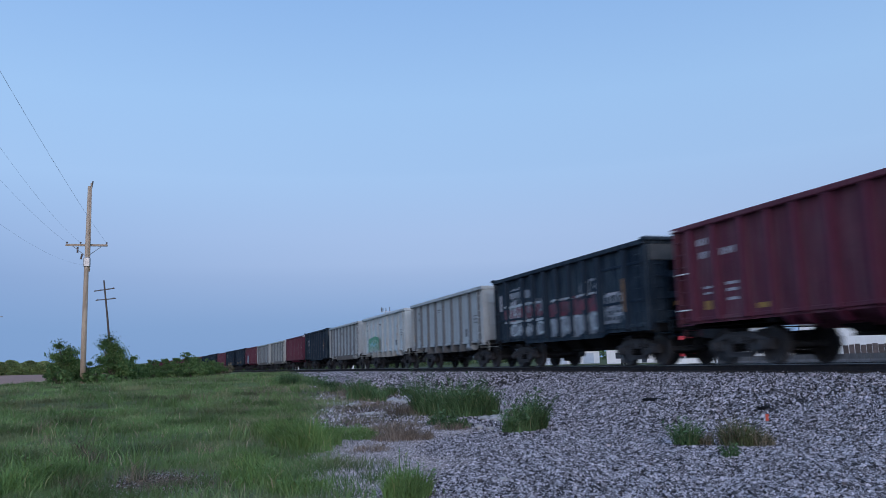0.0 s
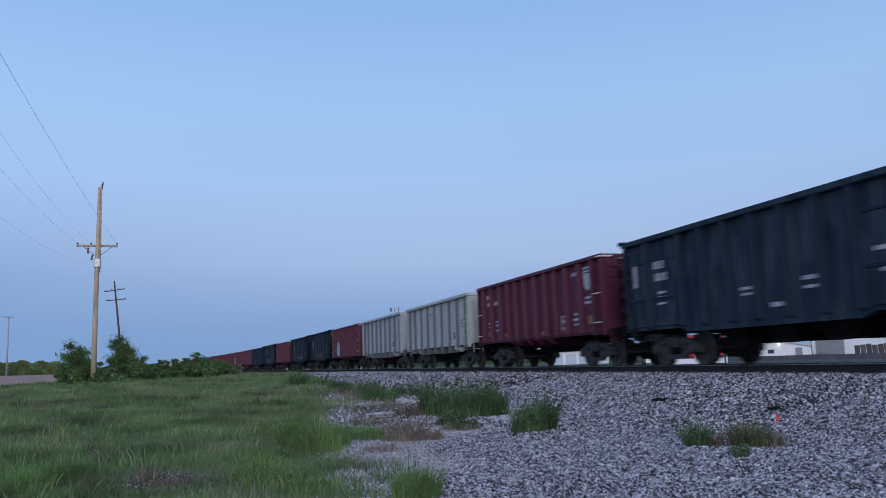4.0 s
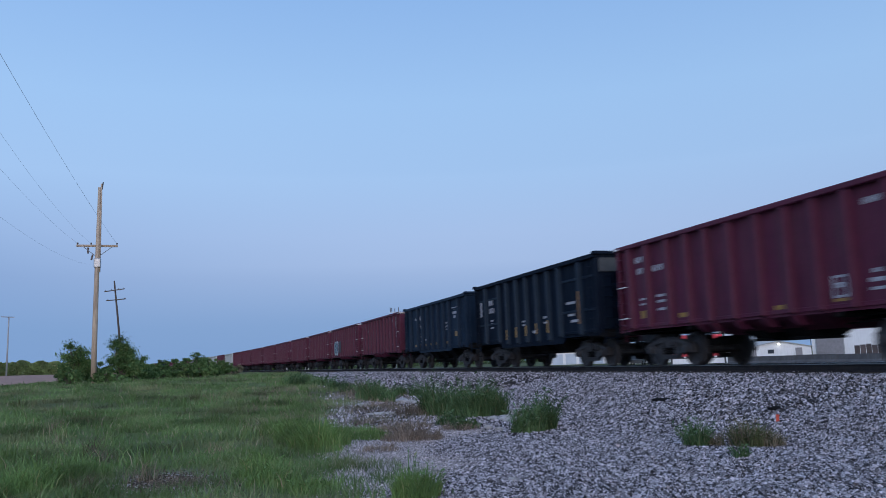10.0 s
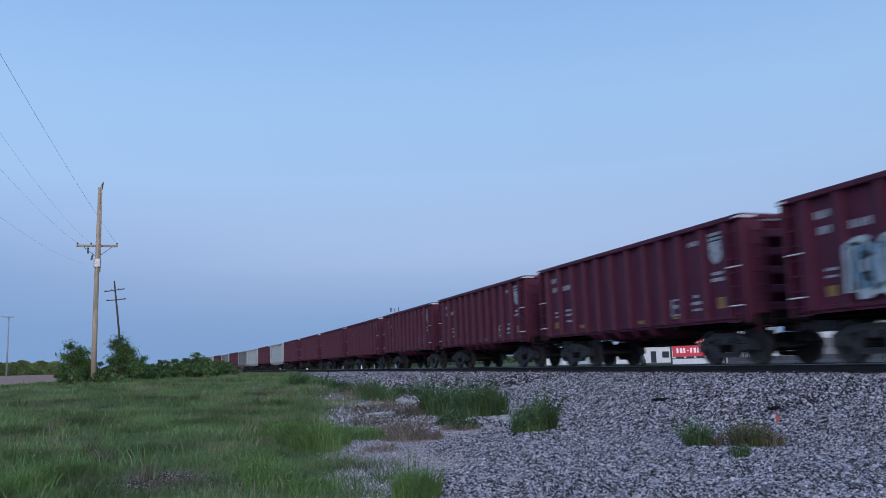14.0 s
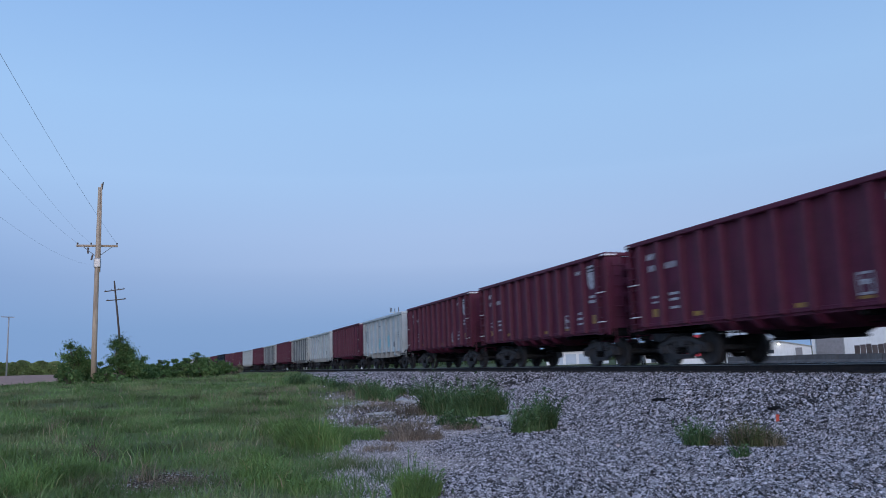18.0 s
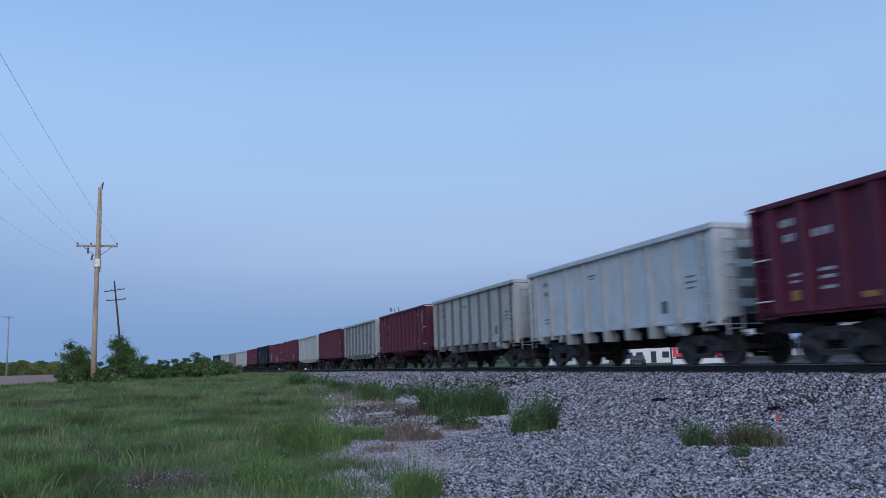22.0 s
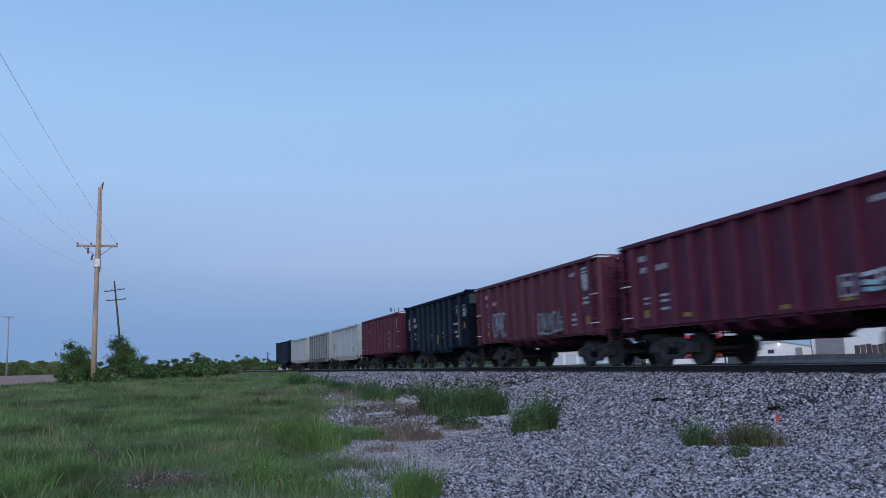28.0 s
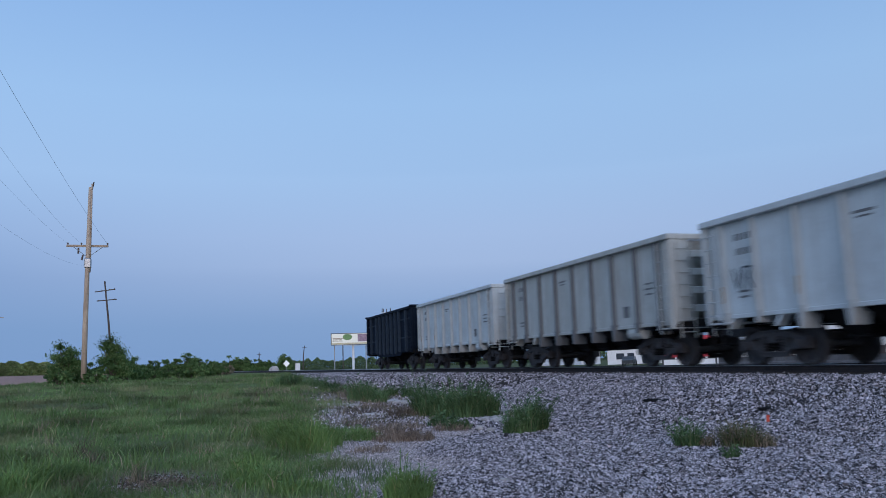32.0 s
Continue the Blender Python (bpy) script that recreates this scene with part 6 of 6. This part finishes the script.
# ---- bushes and trees
def bush(a, dist, height, spread_x, seed, leaves=5200, leaf=0.10, mat=LEAF, name="bush", label="dense dark green bush with ragged shoots", stems=11, base=None, lobes=16):
    """Stems from one foot, limbs, and a crown of many small leaves in uneven lobes."""
    r = np.random.default_rng(seed)
    ob = thing(name, label, "bush" if name == "bush" else "tree", facing(a, dist, base))
    wood = Build()
    tips = []
    for k in range(stems):
        x, y = r.uniform(-0.55, 0.55) * spread_x, r.uniform(-0.4, 0.4) * spread_x
        h = height * r.uniform(0.5, 1.0) * (1 - 0.45 * abs(x) / spread_x)
        p0 = (r.uniform(-0.12, 0.12) * spread_x, r.uniform(-0.1, 0.1), -0.1)
        mid = (x * 0.5 + r.uniform(-0.1, 0.1), y * 0.5, h * 0.5)
        wood.tube([p0, mid, (x, y, h)], [0.022 * height, 0.015 * height, 0.005 * height], 6)
        tips.append((x, y, h))
        for j in range(3):
            t = r.uniform(0.4, 0.8)
            q = (mid[0] + (x - mid[0]) * t + r.uniform(-0.3, 0.3) * spread_x, mid[1] + r.uniform(-0.25, 0.25) * spread_x, h * r.uniform(0.35, 0.9))
            wood.tube([mid, q], [0.010 * height, 0.003 * height], 5)
            tips.append(q)
    part("branchwork", wood, BARK, ob)
    centres = np.array(tips + [(r.uniform(-0.75, 0.75) * spread_x, r.uniform(-0.5, 0.5) * spread_x, height * r.uniform(0.12, 0.5)) for _ in range(lobes)])
    pick = r.integers(0, len(centres), leaves)
    rad = (0.06 + 0.11 * r.uniform(0, 1, len(centres)) ** 1.5) * height
    d = r.normal(0, 1, (leaves, 3))
    d /= np.linalg.norm(d, axis=1)[:, None]
    c = centres[pick] + d * (rad[pick] * np.minimum(np.abs(r.normal(0.45, 0.5, leaves)), 1.35))[:, None] * np.array([1.15, 1.0, 0.8])
    c[:, 2] = np.maximum(c[:, 2], 0.03)
    u = r.normal(0, 1, (leaves, 3))
    u /= np.linalg.norm(u, axis=1)[:, None]
    w = np.cross(u, r.normal(0, 1, (leaves, 3)))
    w /= np.linalg.norm(w, axis=1)[:, None]
    s = (leaf * r.uniform(0.6, 1.3, leaves))[:, None]
    v = np.stack([c - u * s, c + w * s * 0.5, c + u * s, c - w * s * 0.5], 1)
    crown = arrays("crown", v.reshape(-1, 3), np.arange(leaves * 4).reshape(-1, 4), mat, "", kind="stuff")
    crown.parent = ob
    return ob


bush(-24.9, 49.5, 2.75, 1.05, 1, 15000, 0.058)
bush(-23.9, 50.5, 1.5, 1.2, 2, 7000, 0.065)
bush(-22.1, 50, 2.75, 1.1, 3, 17000, 0.058)
bush(-21.3, 51, 1.7, 0.9, 4, 7000, 0.065)
bush(-25.3, 48, 1.0, 0.9, 31, 2600, 0.08)
bush(-23.0, 48, 0.8, 1.2, 32, 3000, 0.08)
for i, (a, d, h, w) in enumerate([(-20.5, 56, 1.4, 1.3), (-19.7, 60, 1.35, 1.3), (-18.9, 60, 1.4, 1.3), (-18.1, 60, 1.5, 1.3), (-17.4, 60, 1.75, 1.2), (-16.7, 61, 1.5, 1.2), (-16.0, 62, 1.35, 1.1), (-15.5, 66, 1.2, 1.1), (-20.0, 54, 1.0, 1.4), (-18.5, 55, 1.0, 1.5), (-17.0, 56, 1.1, 1.5)]):
    bush(a, d, h, w, 80 + i, 8000, 0.062)
bush(-14.9, 70, 1.1, 1.0, 10, 1600, 0.08, DRY, label="thin dry greyish bush beside the track")
for i, (a, d, h, w) in enumerate([(-15.3, 215, 3.4, 4.5), (-14.5, 205, 4.7, 3.8), (-13.8, 205, 4.4, 3.6), (-13.1, 210, 3.7, 4.4), (-12.5, 210, 3.6, 4.6), (-11.9, 215, 2.6, 4.6)]):
    bush(a, d, h, w, 40 + i, 7000, 0.20, LEAF, "tree", "small leafy tree beyond the railway", base=0.6)
bush(-10.85, 205, 4.6, 2.2, 60, 12000, 0.20, LEAF, "tree", "round dark tree behind a crossing sign", base=0.5)


def tree_belt(name, a0, a1, dist, low, high, base, seed, label, leaves, leaf, mat=LEAF_FAR, wild=1.0):
    """A far belt of trees: many leaf clumps under an uneven skyline."""
    r = np.random.default_rng(seed)
    a = r.uniform(a0, a1, leaves)
    top = low + (high - low) * np.clip(patchy(a * 3.0, a * 0.0, 0.5, seed) * 0.75 + patchy(a * 3.0, a * 0 + 2, 0.14, seed + 1) * 0.35 * wild, 0, 1.1)
    rad = np.radians(17.447 + a)
    dd = dist * r.uniform(0.98, 1.08, leaves)
    h = top * (1 - r.uniform(0, 1, leaves) ** 1.6 * 0.98)
    c = np.stack([-np.cos(rad) * dd, np.sin(rad) * dd, base + h], 1)
    u = r.normal(0, 1, (leaves, 3))
    u /= np.linalg.norm(u, axis=1)[:, None]
    w = np.cross(u, r.normal(0, 1, (leaves, 3)))
    w /= np.linalg.norm(w, axis=1)[:, None]
    s = (leaf * r.uniform(0.5, 1.3, leaves))[:, None]
    v = np.stack([c - u * s, c + w * s * 0.6, c + u * s, c - w * s * 0.6], 1)
    arrays(name, v.reshape(-1, 3), np.arange(leaves * 4).reshape(-1, 4), mat, label, "woods")


tree_belt("far_trees", -34, -24, 165, 2.3, 3.7, 1.0, 71, "low belt of green scrub beyond the road", 60000, 0.17, LEAF_BELT, 0.5)
tree_belt("far_trees", -24.5, -10, 330, 1.0, 3.6, 0.6, 72, "distant low belt of trees", 26000, 0.32)
tree_belt("far_hedge", -10.6, 2.5, 300, 2.2, 4.8, 0.3, 73, "distant hedge behind a billboard", 26000, 0.30)
tree_belt("far_trees", 2.0, 36, 420, 2.0, 5.5, 0.0, 74, "distant trees behind the buildings", 12000, 0.8)

# ---- beyond the railway
board = thing("billboard", "pale billboard with green and purple pictures on posts", "billboard", facing(-6.2, 250, 0.3, 6))
part("panel", Build().soft(-6.3, 6.3, 0, 0.5, 7.6, 11.3, 0.05), DARKGREY, board)
# The poster paper itself emits light to brighten the board; no lamps here.
FACE = lit("lit_billboard_paper", (0.62, 0.62, 0.56), 0.35)
part("poster", Build().box(-6.1, 6.1, -0.03, -0.004, 7.8, 11.1), FACE, board, "pale poster with an added glow")
part("picture_green", Build().prism([(-1.2 + 1.5 * cos(k * pi / 8), 10.1 + 0.95 * sin(k * pi / 8)) for k in range(16)], "y", -0.06, -0.033), material("poster_green", (0.10, 0.22, 0.09), (0.22, 0.34, 0.14), 0.6, scale=1.5, fine=6, bump=0), board)
part("picture_purple", Build().box(2.0, 6.0, -0.06, -0.033, 8.6, 11.0), material("poster_purple", (0.22, 0.14, 0.20), (0.42, 0.32, 0.36), 0.6, scale=1.2, fine=5, bump=0), board)
part("poster_stripe", Build().box(-6.0, 6.0, -0.06, -0.033, 7.85, 8.3), material("poster_yellow", (0.50, 0.44, 0.26), (0.58, 0.55, 0.42), 0.6, scale=1.2, fine=5, bump=0), board)
for z, w in ((9.6, 3.4), (9.2, 2.8), (8.8, 3.1)):
    part("lettering_bar", Build().box(-5.8, -5.8 + w, -0.06, -0.033, z, z + 0.2), material("poster_text_brown", (0.30, 0.24, 0.18), (0.36, 0.30, 0.24), 0.6, scale=2, fine=8, bump=0), board)
part("catwalk", Build().box(-6.3, 6.3, -1.0, -0.05, 7.35, 7.42), METAL, board)
for x, mat in ((-5.2, METAL), (-2.6, POLE_OLD), (0.6, SIDING), (4.6, METAL)):
    part("post", Build().tube([(x, 0.3, 0), (x, 0.3, 7.6)], 0.16 if mat != SIDING else 0.38, 10), mat, board)
crossing = thing("warning_sign", "white diamond warning sign on a post by the track", "sign", facing(-10.76, 182, 0.5))
part("post", Build().tube([(0, 0.05, 0), (0, 0.05, 2.2)], 0.05, 8), METAL, crossing)
# The plate is given a weak emission so its white stands out.
part("sign_plate", Build().prism([(0, 1.15), (0.72, 1.9), (0, 2.65), (-0.72, 1.9)], "y", -0.02, 0.02), lit("retroreflective_white", (0.8, 0.8, 0.8), 0.25), crossing)
cabinet = thing("signal_cabinet", "small white equipment cabinet beside the track", "cabinet", facing(-9.98, 182, 0.75))
part("body", Build().soft(-0.52, 0.52, 0, 0.9, 0, 1.62, 0.05), SIDING, cabinet)
part("roof", Build().soft(-0.60, 0.60, -0.1, 1.0, 1.623, 1.70, 0.02), ROOFING, cabinet)
part("door", Build().soft(-0.4, 0.4, -0.04, -0.003, 0.15, 1.5, 0.01), SIDING, cabinet)
mast = thing("floodlight_mast", "tall thin mast carrying four small floodlights", "light mast", facing(-3.65, 220, 0.2))
part("mast_pole", Build().tube([(0, 0, 0), (0, 0, 15.6)], [0.22, 0.12], 10), METAL, mast)
part("mast_arm", Build().box(-1.4, 1.4, -0.1, 0.1, 15.4, 15.55), METAL, mast)
for x in (-1.15, -0.75, 0.1, 1.15):
    part("floodlight", Build().soft(x - 0.11, x + 0.11, -0.2, 0.2, 15.6, 16.45 + 0.25 * abs(x), 0.04), DARKGREY, mast)

# buildings
def siding(parent, x0, x1, y, z0, z1, mat, step=0.9):
    """Upright ribs of sheet-metal siding."""
    b = Build()
    n = int((x1 - x0) / step)
    for k in range(n):
        x = x0 + (k + 0.5) * (x1 - x0) / n
        b.box(x - 0.05, x + 0.05, y - 0.035, y - 0.002, z0, z1)
    tagged(part("siding_ribs", b, mat, parent), kind="stuff")


shop = thing("warehouse", "large white metal-sided warehouse with a grey roller door", "building", facing(24.6, 200, 0.1, -14))
part("front_wall", Build().box(0, 34, 0, 0.3, 0, 7.2), SIDING, shop)
# White building: the side wall's bluish shade is put into its siding colour.
part("side_wall", Build().box(-0.003, 0.3, 0.303, 80, 0, 7.2), SIDING_BLUE, shop, "side wall coloured pale blue for its shade")
part("back_wall", Build().box(0.31, 34, 79.7, 80, 0, 7.2), SIDING, shop)
part("end_wall", Build().box(33.7, 34, 0.303, 79.69, 0, 7.2), SIDING, shop)
part("roof", Build().prism([(-0.4, 7.22), (17, 9.0), (34.4, 7.22), (34.4, 7.35), (17, 9.15), (-0.4, 7.35)], "y", -0.5, 80.4), ROOFING, shop)
part("gutter", Build().soft(-0.1, 34.1, -0.25, -0.003, 6.95, 7.20, 0.03), METAL, shop)
siding(shop, 0.4, 33.6, 0, 0.3, 6.9, SIDING)
door = part("roller_door", Build().box(1.0, 6.6, -0.10, -0.04, 0.05, 3.95), DOORGREY, shop, "grey roller door, closed")
for k in range(9):
    part("door_slat", Build().soft(1.05, 6.55, -0.14, -0.101, 0.1 + k * 0.43, 0.48 + k * 0.43, 0.01), DOORGREY, door)
for x in (0.82, 6.6):
    part("door_jamb", Build().box(x, x + 0.18, -0.16, -0.04, 0.0, 4.1), METAL, shop)
part("downpipe", Build().tube([(-0.15, -0.12, 0), (-0.15, -0.12, 7.0)], 0.08, 8), DARKGREY, shop)

stack = thing("board_stack", "brown stacked boards and crates before a white wall", "stack", facing(27.05, 175, 0.1))
for k in range(9):
    part("board_bundle", Build().soft(k * 1.02, k * 1.02 + 0.94, 0, 1.6, 0.0, 1.95 + 0.12 * (k % 3), 0.03), BROWN, stack)

shed = thing("gabled_shed", "white gabled metal shed with a lamp under its ridge", "building", facing(22.6, 180, 0.1))
part("gable_wall", Build().prism([(-6.1, 0), (6.1, 0), (6.1, 2.15), (0.0, 3.35), (-6.1, 2.15)], "y", 0, 0.3), SIDING, shed)
for s in (-1, 1):
    part("roof_slope", Build().prism([(0, 3.36), (s * 6.5, 2.08), (s * 6.5, 2.2), (0, 3.5)], "y", -0.4, 14), ROOFING, shed)
    part("side_wall", Build().box(*sorted((s * 5.8, s * 6.1)), 0.303, 13.8, 0, 2.1), SIDING, shed)
siding(shed, -5.9, 5.9, 0, 0.1, 2.1, SIDING)
part("side_door", Build().box(3.1, 4.4, -0.08, -0.037, 0.05, 1.95), DOORGREY, shed)
part("window", Build().box(-2.2, -1.0, -0.08, -0.037, 0.9, 1.7), GLASS, shed)
lamp = part("wall_lamp", Build().soft(-0.2, 0.2, -0.45, -0.037, 2.75, 3.0, 0.04), DARKGREY, shed)
part("lamp_lens", Build().soft(-0.17, 0.17, -0.52, -0.455, 2.62, 2.95, 0.03), LAMPGLOW, lamp, "glowing white lens")

store = thing("roadside_store", "low white roadside store with a dark door and windows", "building", facing(13.95, 150, 0.05))
part("front_wall", Build().box(-5.2, 5.2, 0, 0.3, 0, 3.1), SIDING, store)
part("side_wall", Build().box(-5.2, -4.9, 0.303, 9, 0, 3.1), SIDING, store)
part("side_wall", Build().box(4.9, 5.2, 0.303, 9, 0, 3.1), SIDING, store)
part("back_wall", Build().box(-4.89, 4.89, 8.7, 9, 0, 3.1), SIDING, store)
part("roof", Build().prism([(-5.6, 3.1), (5.6, 3.1), (5.2, 3.75), (-5.2, 3.75)], "y", -0.5, 9.4), ROOFING, store)
siding(store, -5.1, 5.1, 0, 0.1, 3.0, SIDING, 0.6)
for x0, x1, z0, z1, nm in ((1.0, 1.95, 0.05, 2.1, "entry_door"), (-3.6, -2.2, 0.9, 2.0, "window"), (-1.6, -0.4, 0.9, 2.0, "window"), (3.0, 4.2, 0.9, 2.0, "window")):
    part(nm, Build().box(x0, x1, -0.08, -0.037, z0, z1), GLASS, store)
    part("frame", Build().box(x0 - 0.08, x1 + 0.08, -0.1, -0.04, z1 + 0.003, z1 + 0.1).box(x0 - 0.08, x0 - 0.003, -0.1, -0.04, z0, z1).box(x1 + 0.003, x1 + 0.08, -0.1, -0.04, z0, z1), SIDING, store)
annex = thing("storage_building", "long low white storage building", "building", facing(9.6, 172, 0.05))
part("front_wall", Build().box(-7.5, 5.6, 0, 0.3, 0, 2.7), SIDING, annex)
part("side_wall", Build().box(-7.5, -7.2, 0.303, 8, 0, 2.7), SIDING, annex)
part("side_wall", Build().box(5.3, 5.6, 0.303, 8, 0, 2.7), SIDING, annex)
part("roof", Build().prism([(-7.8, 2.7), (5.9, 2.7), (5.4, 3.15), (-7.3, 3.15)], "y", -0.4, 8.3), ROOFING, annex)
siding(annex, -7.4, 5.5, 0, 0.1, 2.6, SIDING, 0.7)
for x in (-6.2, -3.4, -0.6, 2.2):
    part("roller_door", Build().box(x, x + 2.2, -0.09, -0.04, 0.05, 2.2), SIDING_BLUE, annex)

board2 = thing("roadside_sign", "red roadside sign with white lettering on dark posts", "sign", facing(17.45, 85, 0.15))
part("sign_panel", Build().soft(-2.45, 2.45, 0, 0.12, 1.0, 3.15, 0.02), SIGNRED, board2)
for z, h, groups in ((2.42, 0.46, (3, 3, 4)), (1.62, 0.50, (3, 3, 4))):
    x = -2.05
    for g in groups:
        for k in range(g):
            part("lettering_bar", Build().box(x, x + (0.24 if k % 2 else 0.19), -0.02, -0.003, z - h / 2, z + h / 2), SIGNWHITE, board2)
            x += 0.335
        if g == 3:
            part("lettering_bar", Build().box(x, x + 0.20, -0.02, -0.003, z - 0.05, z + 0.05), SIGNWHITE, board2)
            x += 0.33
for x in (-2.6, 2.6):
    part("post", Build().soft(x - 0.09, x + 0.09, -0.02, 0.16, 0, 3.4, 0.01), DARKGREY, board2)
part("lower_rail", Build().box(-2.65, 2.65, 0.02, 0.1, 0.78, 0.86), DARKGREY, board2)
fence = thing("slat_fence", "grey slatted fence behind the roadside sign", "fence", facing(20.2, 130, 0.1))
for k in range(16):
    part("slat", Build().soft(-2.0 + k * 0.27, -1.8 + k * 0.27, 0, 0.04, 0.0, 2.0, 0.008), DOORGREY, fence)
for z in (0.5, 1.6):
    part("fence_rail", Build().box(-2.05, 2.3, 0.045, 0.1, z, z + 0.1), DOORGREY, fence)
lamp_post = thing("leaning_post", "thin dark post beside the sign", "post", facing(20.3, 100, 0.1))
part("post_shaft", Build().tube([(0.35, 0, 0), (-0.15, 0, 4.2)], 0.06, 8), DARKGREY, lamp_post)


def parked_car(a, dist, paint, label, turn=0.0):
    car = thing("parked_car", label, "car", facing(a, dist, None, turn))
    out = [(-2.2, 0.3), (2.2, 0.3), (2.25, 0.75), (1.5, 0.92), (0.8, 1.42), (-0.9, 1.46), (-1.6, 0.98), (-2.25, 0.85)]
    part("body", Build().prism(out, "y", -0.85, 0.85), paint, car)
    part("side_window", Build().prism([(-1.35, 0.98), (1.25, 0.95), (0.7, 1.36), (-0.8, 1.38)], "y", -0.865, -0.853), GLASS, car)
    for x in (-1.35, 1.35):
        for y in (-0.82, 0.82):
            wheel = part("wheel", Build().tube([(x, y - 0.1, 0.32), (x, y + 0.1, 0.32)], 0.32, 16), UNDER, car)
            part("rim", Build().tube([(x, y - 0.12, 0.32), (x, y - 0.101, 0.32)], 0.19, 12), DARKGREY, wheel)
    part("headlight", Build().soft(2.0, 2.2, -0.87, -0.853, 0.66, 0.78, 0.005), SIGNWHITE, car)


parked_car(13.45, 125, DARKGREY, "dark parked car before a white building", 82)

hall = thing("storage_hall", "tall pale metal-sided hall behind a slatted fence", "building", facing(20.7, 235, 0.1))
part("front_wall", Build().box(-8.2, 8.2, 0, 0.3, 0, 7.5), SIDING_BLUE, hall)
part("side_wall", Build().box(-8.2, -7.9, 0.303, 20, 0, 7.5), SIDING_BLUE, hall)
part("side_wall", Build().box(7.9, 8.2, 0.303, 20, 0, 7.5), SIDING_BLUE, hall)
part("roof", Build().prism([(-8.5, 7.5), (8.5, 7.5), (0, 9.0)], "y", -0.3, 20.3), ROOFING, hall)
siding(hall, -8.1, 8.1, 0, 0.2, 7.3, SIDING_BLUE)
office = thing("roadside_office", "low white office with a row of windows behind a sign", "building", facing(17.6, 112, 0.1))
part("front_wall", Build().box(-3.6, 3.4, 0, 0.25, 0, 2.3), SIDING, office)
part("side_wall", Build().box(-3.6, -3.35, 0.253, 5, 0, 2.3), SIDING, office)
part("side_wall", Build().box(3.15, 3.4, 0.253, 5, 0, 2.3), SIDING, office)
part("roof", Build().prism([(-3.9, 2.3), (3.7, 2.3), (3.4, 2.65), (-3.6, 2.65)], "y", -0.3, 5.3), ROOFING, office)
for k in range(5):
    part("window", Build().box(-3.1 + k * 1.3, -2.1 + k * 1.3, -0.04, -0.003, 0.75, 1.5), GLASS, office)
    part("window_frame", Build().box(-3.16 + k * 1.3, -2.04 + k * 1.3, -0.06, -0.003, 1.503, 1.6), SIDING, office)


def motions():
    """The train rolls past, slowing slightly; all its wheels turn together."""
    for n, car in enumerate(cars):
        walk(car, [(k * 0.5, place(n, k * 0.5)) for k in range(65)])
    lead = {}
    for car in cars:
        for truck in car.children:
            for wheel in truck.children:
                if not wheel.name.startswith("wheelset"):
                    continue
                x = round(wheel.location.x, 3)
                if x not in lead:
                    lead[x] = wheel
                    walk(wheel, [(k / FPS, pose(x, 0, RADIUS, 0, math.degrees(travelled(k / FPS) / RADIUS) % 360)) for k in range(32 * FPS + 1)])
                else:
                    wheel.rotation_mode = "QUATERNION"
                    keys = wheel.animation_data_create()
                    keys.action = lead[x].animation_data.action
                    keys.action_slot = lead[x].animation_data.action_slot


motions()
